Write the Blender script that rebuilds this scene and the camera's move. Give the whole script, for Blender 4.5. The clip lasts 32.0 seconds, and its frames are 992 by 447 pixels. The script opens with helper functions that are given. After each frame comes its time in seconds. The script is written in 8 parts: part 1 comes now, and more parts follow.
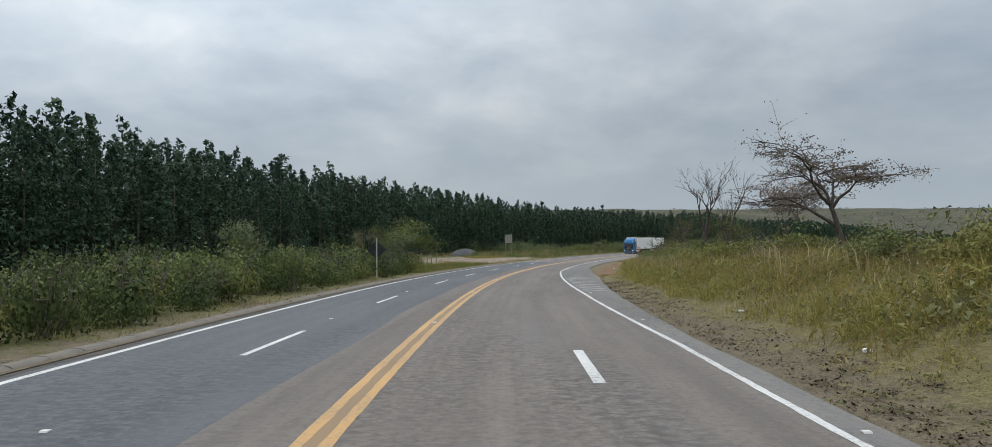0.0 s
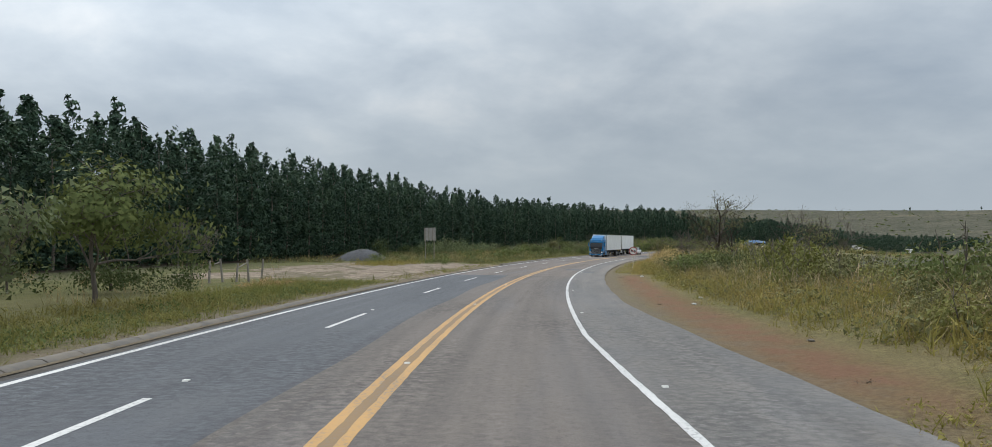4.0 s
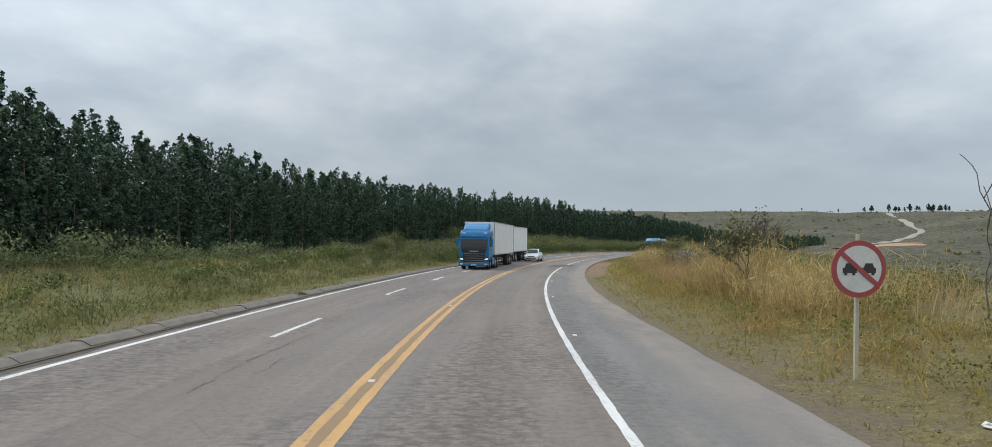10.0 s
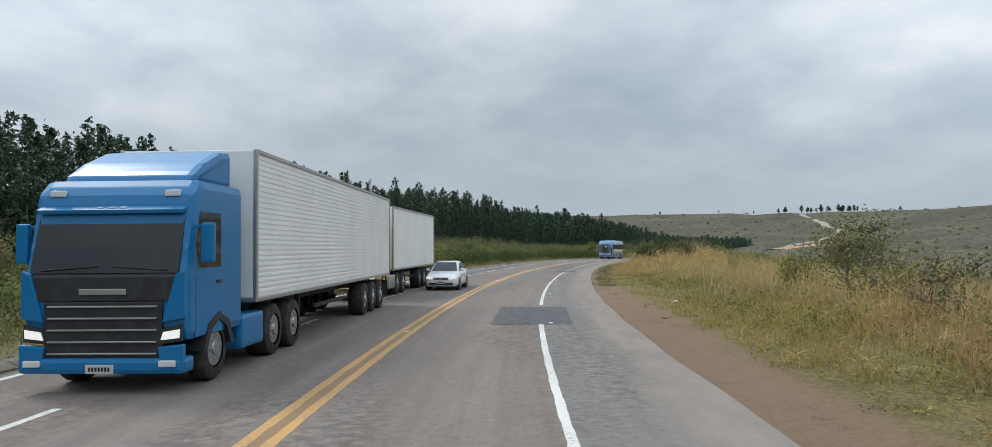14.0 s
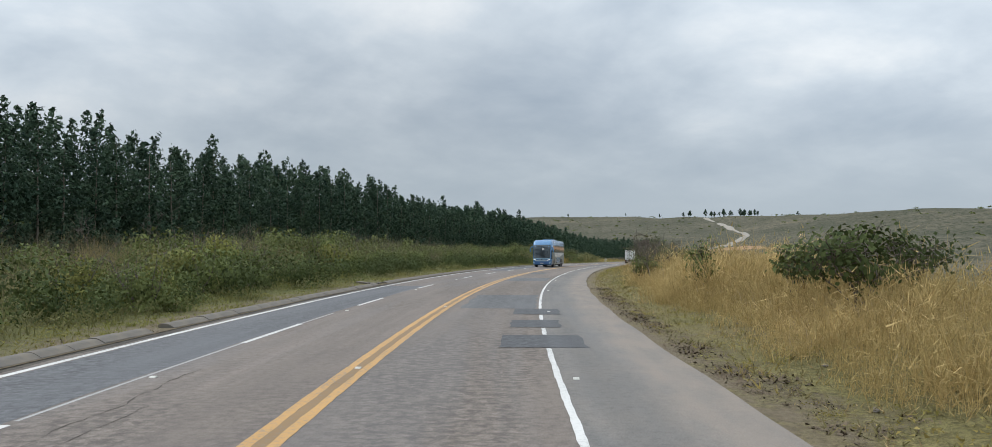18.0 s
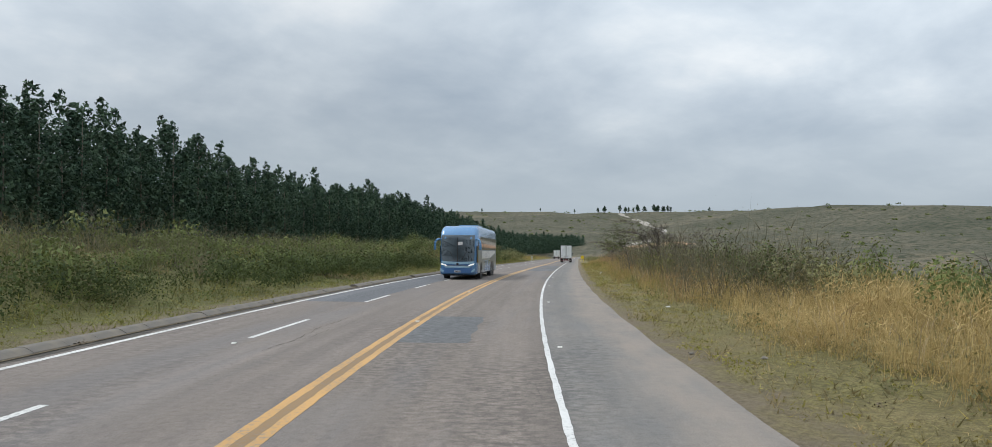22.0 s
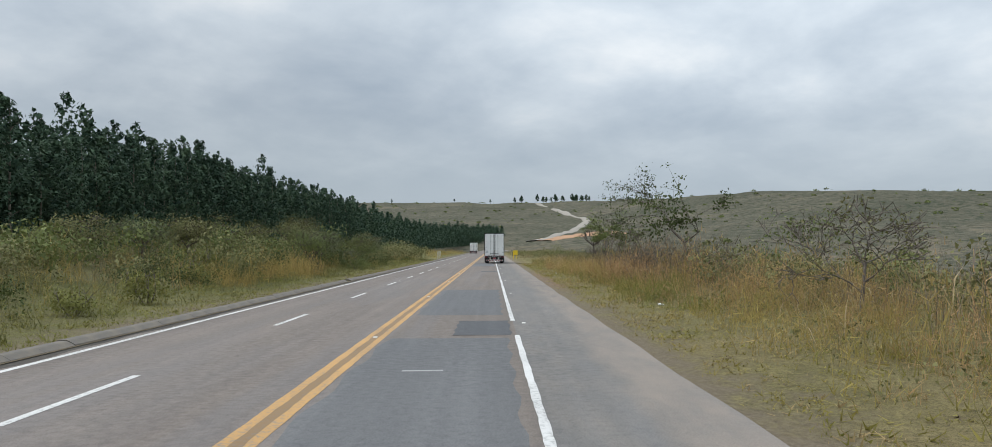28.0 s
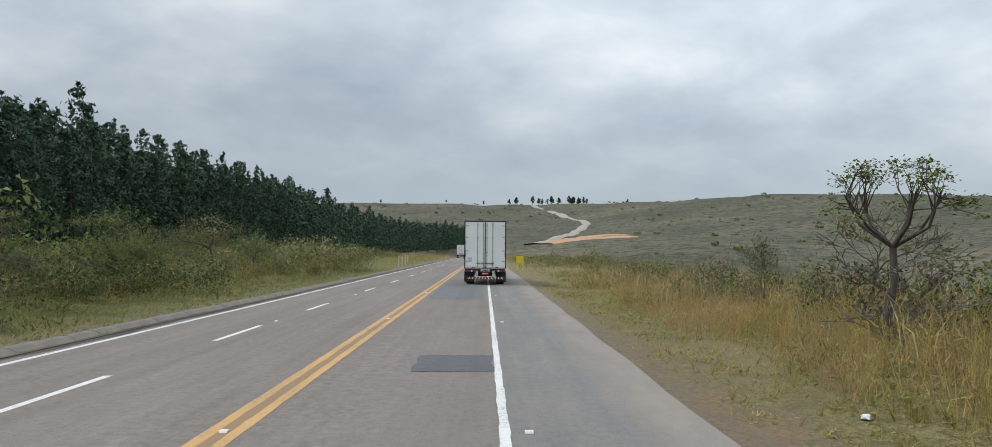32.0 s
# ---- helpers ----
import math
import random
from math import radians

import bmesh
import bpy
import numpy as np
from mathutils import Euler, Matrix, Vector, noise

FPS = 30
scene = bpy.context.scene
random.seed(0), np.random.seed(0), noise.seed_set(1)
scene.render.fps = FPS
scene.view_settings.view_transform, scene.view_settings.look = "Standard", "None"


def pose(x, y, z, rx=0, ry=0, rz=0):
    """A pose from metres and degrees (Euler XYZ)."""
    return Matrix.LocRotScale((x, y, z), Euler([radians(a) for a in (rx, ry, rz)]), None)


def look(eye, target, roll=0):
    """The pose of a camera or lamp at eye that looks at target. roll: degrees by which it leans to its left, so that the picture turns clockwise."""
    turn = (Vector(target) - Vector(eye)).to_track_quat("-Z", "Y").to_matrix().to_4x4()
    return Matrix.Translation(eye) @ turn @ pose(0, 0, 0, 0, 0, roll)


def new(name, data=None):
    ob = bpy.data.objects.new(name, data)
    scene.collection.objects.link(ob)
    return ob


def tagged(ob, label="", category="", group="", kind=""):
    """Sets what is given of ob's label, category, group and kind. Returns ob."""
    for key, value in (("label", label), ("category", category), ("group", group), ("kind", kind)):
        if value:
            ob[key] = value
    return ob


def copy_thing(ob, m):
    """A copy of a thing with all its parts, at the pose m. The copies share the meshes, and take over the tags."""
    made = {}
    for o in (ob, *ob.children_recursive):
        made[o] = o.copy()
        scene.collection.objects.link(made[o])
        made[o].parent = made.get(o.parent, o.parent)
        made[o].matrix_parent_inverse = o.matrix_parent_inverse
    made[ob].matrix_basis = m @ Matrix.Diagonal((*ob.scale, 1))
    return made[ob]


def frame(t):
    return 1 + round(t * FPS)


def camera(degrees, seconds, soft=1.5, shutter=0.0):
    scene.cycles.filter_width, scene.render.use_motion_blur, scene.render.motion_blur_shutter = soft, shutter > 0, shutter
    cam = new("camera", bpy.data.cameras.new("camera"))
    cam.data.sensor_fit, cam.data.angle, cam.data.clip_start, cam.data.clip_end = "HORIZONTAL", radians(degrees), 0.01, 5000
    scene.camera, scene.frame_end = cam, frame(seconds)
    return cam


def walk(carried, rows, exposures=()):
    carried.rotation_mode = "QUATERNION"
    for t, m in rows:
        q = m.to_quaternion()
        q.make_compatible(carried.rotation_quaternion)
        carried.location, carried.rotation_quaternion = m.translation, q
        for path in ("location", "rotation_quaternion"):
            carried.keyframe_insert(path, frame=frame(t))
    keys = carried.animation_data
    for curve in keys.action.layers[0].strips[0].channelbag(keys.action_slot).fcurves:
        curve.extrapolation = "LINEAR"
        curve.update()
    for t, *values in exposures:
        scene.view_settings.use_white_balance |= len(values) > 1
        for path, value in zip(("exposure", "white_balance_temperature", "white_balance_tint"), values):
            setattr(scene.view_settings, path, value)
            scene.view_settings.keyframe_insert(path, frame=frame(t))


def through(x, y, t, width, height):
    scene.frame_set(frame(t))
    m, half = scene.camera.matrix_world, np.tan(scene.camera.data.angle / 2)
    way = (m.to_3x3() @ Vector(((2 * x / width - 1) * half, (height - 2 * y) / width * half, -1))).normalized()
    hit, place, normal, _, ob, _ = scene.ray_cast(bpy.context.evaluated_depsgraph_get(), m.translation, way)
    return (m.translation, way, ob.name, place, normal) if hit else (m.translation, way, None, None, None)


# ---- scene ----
cam = camera(68.95, 32.0, 0.7)
PATH = [
    (0.0, pose(1.995, 2.834, 1.972, 89.21, 0.11, -0.40)),
    (0.5, pose(2.105, 8.861, 1.694, 89.55, 0.28, -0.84)),
    (1.0, pose(2.270, 14.901, 1.410, 89.46, 0.52, -1.51)),
    (1.5, pose(2.431, 20.971, 1.119, 89.41, 0.26, -1.99)),
    (2.0, pose(2.669, 27.063, 0.824, 89.38, -0.03, -2.73)),
    (2.5, pose(2.975, 33.172, 0.525, 89.66, -0.02, -3.36)),
    (3.0, pose(3.339, 39.285, 0.223, 89.53, -0.11, -4.18)),
    (3.5, pose(3.802, 45.393, -0.079, 89.40, -0.20, -5.02)),
    (4.0, pose(4.364, 51.492, -0.382, 89.27, -0.30, -5.86)),
    (4.5, pose(5.024, 57.583, -0.684, 89.14, -0.39, -6.70)),
    (5.0, pose(5.701, 63.602, -0.979, 89.20, -0.78, -7.38)),
    (5.5, pose(6.540, 69.554, -1.267, 89.53, -0.70, -8.14)),
    (6.0, pose(7.449, 75.432, -1.548, 89.45, -0.83, -9.19)),
    (6.5, pose(8.470, 81.211, -1.821, 89.44, -0.80, -10.41)),
    (7.0, pose(9.599, 86.953, -2.088, 89.52, -0.29, -11.66)),
    (7.5, pose(10.835, 92.605, -2.348, 89.44, -0.11, -13.09)),
    (8.0, pose(12.143, 98.293, -2.606, 90.33, 0.04, -14.11)),
    (8.5, pose(13.635, 104.024, -2.864, 89.40, -0.25, -14.98)),
    (9.0, pose(15.233, 109.833, -3.123, 89.91, -0.50, -15.66)),
    (9.5, pose(16.915, 115.697, -3.380, 89.62, -0.30, -17.00)),
    (10.0, pose(18.770, 121.597, -3.635, 89.52, -0.35, -18.11)),
    (10.5, pose(20.697, 127.395, -3.882, 89.61, -0.09, -18.72)),
    (11.0, pose(22.774, 133.120, -4.124, 89.78, 0.11, -19.99)),
    (11.5, pose(24.910, 138.799, -4.362, 90.01, 0.53, -20.79)),
    (12.0, pose(27.144, 144.424, -4.597, 90.05, 1.02, -21.65)),
    (12.5, pose(29.373, 150.034, -4.827, 89.81, 0.77, -22.06)),
    (13.0, pose(31.684, 155.593, -5.052, 90.23, 0.78, -22.85)),
    (13.5, pose(34.031, 161.117, -5.271, 90.21, 0.42, -23.59)),
    (14.0, pose(36.459, 166.584, -5.485, 90.09, 0.55, -24.54)),
    (14.5, pose(38.881, 172.034, -5.692, 90.46, 0.34, -25.07)),
    (15.0, pose(41.448, 177.418, -5.894, 90.36, 0.14, -26.05)),
    (15.5, pose(44.109, 182.756, -6.091, 90.26, -0.06, -27.05)),
    (16.0, pose(46.860, 188.048, -6.285, 90.16, -0.27, -28.04)),
    (16.5, pose(49.703, 193.291, -6.476, 90.06, -0.47, -29.04)),
    (17.0, pose(52.617, 198.418, -6.663, 90.13, -0.21, -30.15)),
    (17.5, pose(55.625, 203.419, -6.848, 90.40, 0.02, -30.95)),
    (18.0, pose(58.604, 208.395, -7.034, 90.24, 0.04, -31.97)),
    (18.5, pose(61.740, 213.371, -7.223, 90.26, -0.04, -32.99)),
    (19.0, pose(65.058, 218.403, -7.418, 90.33, -0.19, -33.99)),
    (19.5, pose(68.560, 223.446, -7.618, 90.06, -0.54, -34.93)),
    (20.0, pose(72.018, 228.422, -7.818, 90.12, -0.78, -35.75)),
    (20.5, pose(75.589, 233.285, -8.017, 89.80, -1.17, -36.37)),
    (21.0, pose(79.087, 238.174, -8.217, 90.51, -0.60, -37.00)),
    (21.5, pose(82.718, 242.941, -8.416, 90.19, -0.42, -37.87)),
    (22.0, pose(86.434, 247.638, -8.618, 89.91, -0.30, -38.88)),
    (22.5, pose(90.284, 252.238, -8.823, 89.95, 0.21, -39.87)),
    (23.0, pose(94.219, 256.783, -9.031, 90.28, 0.74, -41.10)),
    (23.5, pose(98.240, 261.276, -9.245, 89.94, 0.80, -42.23)),
    (24.0, pose(102.333, 265.730, -9.464, 90.23, 0.94, -42.49)),
    (24.5, pose(106.455, 270.187, -9.690, 90.38, 1.08, -42.85)),
    (25.0, pose(110.637, 274.617, -9.922, 90.17, 1.34, -43.48)),
    (25.5, pose(114.854, 279.041, -10.162, 89.95, 1.15, -43.87)),
    (26.0, pose(119.088, 283.480, -10.408, 89.91, 0.89, -44.34)),
    (26.5, pose(123.353, 287.897, -10.660, 89.87, 0.62, -44.72)),
    (27.0, pose(127.643, 292.299, -10.918, 89.84, 0.36, -44.98)),
    (27.5, pose(131.947, 296.694, -11.181, 89.80, 0.10, -45.13)),
    (28.0, pose(136.315, 301.066, -11.449, 89.34, 0.31, -45.65)),
    (28.5, pose(140.703, 305.455, -11.722, 89.44, -0.11, -45.62)),
    (29.0, pose(145.120, 309.856, -12.001, 88.85, -0.60, -45.69)),
    (29.5, pose(149.617, 314.217, -12.281, 89.40, -0.58, -46.13)),
    (30.0, pose(154.138, 318.587, -12.564, 89.38, -0.49, -46.14)),
    (30.5, pose(158.715, 322.943, -12.848, 88.67, -0.07, -46.34)),
    (31.0, pose(163.310, 327.340, -13.135, 89.61, 0.51, -46.32)),
    (31.5, pose(167.793, 331.910, -13.425, 89.61, 0.10, -46.24)),
    (32.0, pose(172.476, 336.395, -13.721, 89.62, -0.35, -46.16)),
]
walk(cam, PATH, ((0.0, -0.12), (2.0, -0.10), (6.0, -0.04), (9.0, -0.02), (11.5, 0.05), (32.0, 0.05)))

# ---- light ----
SUN_AZ, SUN_EL = -28.0, 48.0          # degrees clockwise from +y, and up
world = bpy.data.worlds.new("overcast_sky")
scene.world = world
world.use_nodes = True


def sun_dir():
    a, e = radians(SUN_AZ), radians(SUN_EL)
    return Vector((math.sin(a) * math.cos(e), math.cos(a) * math.cos(e), math.sin(e)))


def build_world():
    nt = world.node_tree
    nd, lk = nt.nodes, nt.links
    nd.clear()

    def n(kind, **kw):
        q = nd.new(kind)
        for k, v in kw.items():
            q.inputs[k].default_value = v
        return q

    def mth(op, a, b=None):
        q = nd.new("ShaderNodeMath")
        q.operation = op
        for i, v in enumerate((a, b)):
            if v is None:
                continue
            if isinstance(v, (int, float)):
                q.inputs[i].default_value = v
            else:
                lk.new(v, q.inputs[i])
        return q.outputs[0]

    def ramp(fac, stops):
        q = nd.new("ShaderNodeValToRGB")
        el = q.color_ramp.elements
        while len(el) < len(stops):
            el.new(0.5)
        for e, (pos, col) in zip(el, stops):
            e.position, e.color = pos, (*col, 1)
        lk.new(fac, q.inputs[0])
        return q.outputs[0]

    def mix(fac, a, b, mode="MIX"):
        q = nd.new("ShaderNodeMix")
        q.data_type, q.blend_type = "RGBA", mode
        for i, v in ((0, fac), (6, a), (7, b)):
            if isinstance(v, (int, float)):
                q.inputs[i].default_value = v
            elif isinstance(v, tuple):
                q.inputs[i].default_value = (*v, 1)
            else:
                lk.new(v, q.inputs[i])
        return q.outputs[2]

    co = n("ShaderNodeTexCoord").outputs["Generated"]
    sep = nd.new("ShaderNodeSeparateXYZ")
    lk.new(co, sep.inputs[0])
    up = mth("MAXIMUM", sep.outputs[2], 0.0)
    flat = mth("ADD", up, 0.34)
    com = nd.new("ShaderNodeCombineXYZ")
    lk.new(mth("DIVIDE", sep.outputs[0], flat), com.inputs[0])
    lk.new(mth("DIVIDE", sep.outputs[1], flat), com.inputs[1])
    big = n("ShaderNodeTexNoise", Scale=0.75, Detail=5.0, Roughness=0.5, Distortion=0.15)
    fine = n("ShaderNodeTexNoise", Scale=2.3, Detail=9.0, Roughness=0.56, Distortion=0.15)
    lk.new(com.outputs[0], big.inputs["Vector"])
    lk.new(com.outputs[0], fine.inputs["Vector"])
    mixed = mth("ADD", mth("MULTIPLY", big.outputs[0], 0.52), mth("MULTIPLY", fine.outputs[0], 0.48))
    cloud = ramp(mixed, [(0.36, (0.46, 0.548, 0.65)), (0.46, (0.575, 0.66, 0.75)), (0.54, (0.70, 0.782, 0.86)), (0.63, (0.90, 0.95, 0.99))])
    # the veil brightens towards the hidden sun and overhead
    dot = nd.new("ShaderNodeVectorMath")
    dot.operation = "DOT_PRODUCT"
    lk.new(co, dot.inputs[0])
    dot.inputs[1].default_value = sun_dir()
    glow = mth("POWER", mth("MAXIMUM", dot.outputs["Value"], 0.0), 9.0)
    dot2 = nd.new("ShaderNodeVectorMath")
    dot2.operation = "DOT_PRODUCT"
    lk.new(co, dot2.inputs[0])
    dot2.inputs[1].default_value = (0.90, 0.32, 0.28)      # thinner cloud towards the east
    thin = mth("MULTIPLY", mth("POWER", mth("MAXIMUM", dot2.outputs["Value"], 0.0), 4.0), 0.13)
    dot3 = nd.new("ShaderNodeVectorMath")
    dot3.operation = "DOT_PRODUCT"
    lk.new(co, dot3.inputs[0])
    dot3.inputs[1].default_value = (0.36, 0.90, 0.25)      # a heavier bank of cloud to the north-north-east
    bank = mth("MULTIPLY", mth("POWER", mth("MAXIMUM", dot3.outputs["Value"], 0.0), 9.0), -0.16)
    thin = mth("ADD", thin, bank)
    gain = mth("ADD", mth("ADD", mth("ADD", thin, mth("MULTIPLY", glow, 1.35)), mth("MULTIPLY", mth("POWER", up, 1.5), 1.7)), 0.90)
    cloud = mix(1.0, cloud, (0.5, 0.5, 0.5), "MULTIPLY")
    sc = nd.new("ShaderNodeVectorMath")
    sc.operation = "SCALE"
    lk.new(cloud, sc.inputs[0])
    lk.new(mth("MULTIPLY", gain, 2.0), sc.inputs[3])
    haze = ramp(up, [(0.0, (1, 1, 1)), (0.05, (0.55, 0.55, 0.55)), (0.16, (0, 0, 0))])
    veil = mix(haze, sc.outputs[0], (0.51, 0.595, 0.67))
    sky = nd.new("ShaderNodeTexSky")
    sky.sky_type, sky.sun_disc = "NISHITA", False
    sky.sun_elevation, sky.sun_rotation = radians(SUN_EL), radians(SUN_AZ)
    sk = nd.new("ShaderNodeBackground")
    sk.inputs[1].default_value = 0.05
    lk.new(sky.outputs[0], sk.inputs[0])
    bg = nd.new("ShaderNodeBackground")
    bg.inputs[1].default_value = 0.86
    lk.new(veil, bg.inputs[0])
    mx = nd.new("ShaderNodeMixShader")
    mx.inputs[0].default_value = 0.93
    lk.new(sk.outputs[0], mx.inputs[1])
    lk.new(bg.outputs[0], mx.inputs[2])
    out = nd.new("ShaderNodeOutputWorld")
    lk.new(mx.outputs[0], out.inputs[0])


build_world()
sun = new("sun", bpy.data.lights.new("sun", "SUN"))
sun.data.energy, sun.data.angle, sun.data.color = 1.5, radians(14), (1.0, 0.955, 0.88)
sun.matrix_world = look(sun_dir() * 300, (0, 0, 0))

# ---- materials ----


class Nodes:
    """A small hand for wiring a material."""

    def __init__(self, name, rough=0.8, spec=0.3):
        self.m = bpy.data.materials.new(name)
        self.m.use_nodes = True
        self.nd, self.lk = self.m.node_tree.nodes, self.m.node_tree.links
        self.b = self.nd["Principled BSDF"]
        self.b.inputs["Roughness"].default_value = rough
        self.b.inputs["Specular IOR Level"].default_value = spec

    def put(self, v, sock):
        if isinstance(v, (int, float)):
            sock.default_value = v
        elif isinstance(v, tuple):
            sock.default_value = (*v, 1) if len(v) == 3 and sock.type == "RGBA" else v
        else:
            self.lk.new(v, sock)

    def coord(self, kind="Object"):
        if kind == "UV":
            return self.nd.new("ShaderNodeUVMap").outputs[0]
        if kind == "Position":
            return self.nd.new("ShaderNodeNewGeometry").outputs["Position"]
        return self.nd.new("ShaderNodeTexCoord").outputs[kind]

    def scaled(self, v, s):
        q = self.nd.new("ShaderNodeMapping")
        q.inputs["Scale"].default_value = s
        self.lk.new(v, q.inputs[0])
        return q.outputs[0]

    def noise(self, v, scale, detail=4.0, rough=0.55, dist=0.0):
        q = self.nd.new("ShaderNodeTexNoise")
        q.inputs["Scale"].default_value = scale
        q.inputs["Detail"].default_value = detail
        q.inputs["Roughness"].default_value = rough
        q.inputs["Distortion"].default_value = dist
        self.lk.new(v, q.inputs["Vector"])
        return q.outputs[0]

    def voronoi(self, v, scale, feature="F1", rand=1.0):
        q = self.nd.new("ShaderNodeTexVoronoi")
        q.feature = feature
        q.inputs["Scale"].default_value = scale
        q.inputs["Randomness"].default_value = rand
        self.lk.new(v, q.inputs["Vector"])
        return q.outputs[0]

    def ramp(self, fac, stops):
        q = self.nd.new("ShaderNodeValToRGB")
        el = q.color_ramp.elements
        while len(el) < len(stops):
            el.new(0.5)
        for e, (pos, col) in zip(el, stops):
            e.position = pos
            e.color = (*col, 1) if isinstance(col, tuple) else (col, col, col, 1)
        self.lk.new(fac, q.inputs[0])
        return q.outputs[0]

    def mix(self, fac, a, b, mode="MIX"):
        q = self.nd.new("ShaderNodeMix")
        q.data_type, q.blend_type = "RGBA", mode
        for i, v in ((0, fac), (6, a), (7, b)):
            self.put(v, q.inputs[i])
        return q.outputs[2]

    def math(self, op, a, b=0.0, clamp=False):
        q = self.nd.new("ShaderNodeMath")
        q.operation, q.use_clamp = op, clamp
        self.put(a, q.inputs[0])
        self.put(b, q.inputs[1])
        return q.outputs[0]

    def xyz(self, v):
        q = self.nd.new("ShaderNodeSeparateXYZ")
        self.lk.new(v, q.inputs[0])
        return q.outputs

    def island(self):
        return self.nd.new("ShaderNodeNewGeometry").outputs["Random Per Island"]

    def chance(self):
        return self.nd.new("ShaderNodeObjectInfo").outputs["Random"]

    def bump(self, height, strength=0.3, dist=0.02):
        q = self.nd.new("ShaderNodeBump")
        q.inputs["Strength"].default_value = strength
        q.inputs["Distance"].default_value = dist
        self.lk.new(height, q.inputs["Height"])
        self.lk.new(q.outputs[0], self.b.inputs["Normal"])

    def color(self, v):
        self.put(v, self.b.inputs["Base Color"])
        return self

    def box(self, u, v, u0, u1, v0, v1, soft_u, soft_v):
        """1 inside a rectangle of the road's own coordinates, fading at its edges."""
        def band(w, a, b, s):
            return self.math("MULTIPLY", self.math("MULTIPLY", self.math("SUBTRACT", w, a), 1 / s, True),
                             self.math("MULTIPLY", self.math("SUBTRACT", b, w), 1 / s, True))
        return self.math("MULTIPLY", band(u, u0, u1, soft_u), band(v, v0, v1, soft_v))


def asphalt(name, tint, dark, dust=0.0, crack=0.35, patchy=0.5, rim=False):
    k = Nodes(name, 0.88, 0.25)
    uv = k.coord("UV")
    grit = k.noise(uv, 55.0, 3.0, 0.7)
    lump = k.noise(k.scaled(uv, (1.0, 0.35, 1.0)), 1.6, 5.0, 0.6)
    streak = k.noise(k.scaled(uv, (2.6, 0.045, 1.0)), 1.0, 4.0, 0.6)
    stain = k.noise(k.scaled(uv, (0.5, 0.09, 1.0)), 1.0, 5.0, 0.62, 0.6)
    base = k.mix(k.ramp(streak, [(0.32, 0.0), (0.7, 1.0)]), dark, tint)
    base = k.mix(k.ramp(stain, [(0.42, 0.0), (0.62, patchy)]), base, tuple(c * 0.72 for c in tint))
    if dust:
        base = k.mix(k.ramp(lump, [(0.35, 0.0), (0.75, dust)]), base, (0.36, 0.30, 0.235))
    base = k.mix(k.ramp(grit, [(0.3, 0.45), (0.6, 0.0)]), base, tuple(c * 0.55 for c in dark))
    pits = k.noise(k.scaled(uv, (1.0, 0.8, 1.0)), 9.0, 4.0, 0.7, 0.4)
    base = k.mix(k.ramp(pits, [(0.32, 0.5), (0.5, 0.0)]), base, tuple(c * 0.62 for c in dark))
    base = k.mix(k.ramp(pits, [(0.55, 0.0), (0.75, 0.3)]), base, tuple(c * 1.3 for c in tint))
    track = k.noise(k.scaled(uv, (1.1, 0.012, 1.0)), 1.0, 2.0)
    base = k.mix(k.ramp(track, [(0.46, 0.0), (0.60, 0.28)]), base, tuple(c * 0.7 for c in dark))
    cells = k.voronoi(k.scaled(uv, (0.9, 0.7, 1.0)), 1.0, "DISTANCE_TO_EDGE")
    gate = k.ramp(k.noise(uv, 0.16, 3.0), [(0.56, 0.0), (0.7, crack)])
    base = k.mix(k.math("MULTIPLY", k.ramp(cells, [(0.0, 1.0), (0.010, 0.0)]), gate), base, (0.03, 0.03, 0.03))
    scale = k.voronoi(k.scaled(uv, (5.0, 9.0, 1.0)), 1.0)
    rough = k.ramp(k.noise(k.scaled(uv, (0.3, 0.06, 1.0)), 1.0, 3.0), [(0.44, 0.04), (0.58, 0.55)])
    rough = k.math("MULTIPLY", rough, k.math("SUBTRACT", 1.0, k.math("MULTIPLY", k.math("MULTIPLY", k.math("SUBTRACT", k.xyz(uv)[1], 275.0), 0.025, True), 0.6)))
    base = k.mix(k.math("MULTIPLY", k.ramp(scale, [(0.42, 0.0), (0.72, 1.0)]), rough), base, tuple(c * 0.5 for c in dark))
    pock = k.noise(uv, 6.5, 5.0, 0.72, 0.6)
    base = k.mix(k.math("MULTIPLY", k.ramp(pock, [(0.50, 0.0), (0.60, 1.0)]), rough), base, tuple(c * 0.55 for c in dark))
    base = k.mix(k.math("MULTIPLY", k.ramp(pock, [(0.34, 1.0), (0.44, 0.0)]), rough), base, tuple(c * 1.18 for c in tint))
    cool = k.noise(k.scaled(uv, (0.42, 0.035, 1.0)), 1.0, 4.0, 0.6, 0.5)
    base = k.mix(k.ramp(cool, [(0.50, 0.0), (0.62, 0.22)]), base, tuple(sum(tint) / 3 * c for c in (0.80, 0.82, 0.87)))
    chips = k.math("ADD", k.voronoi(uv, 26.0), k.math("MULTIPLY", scale, -0.8))
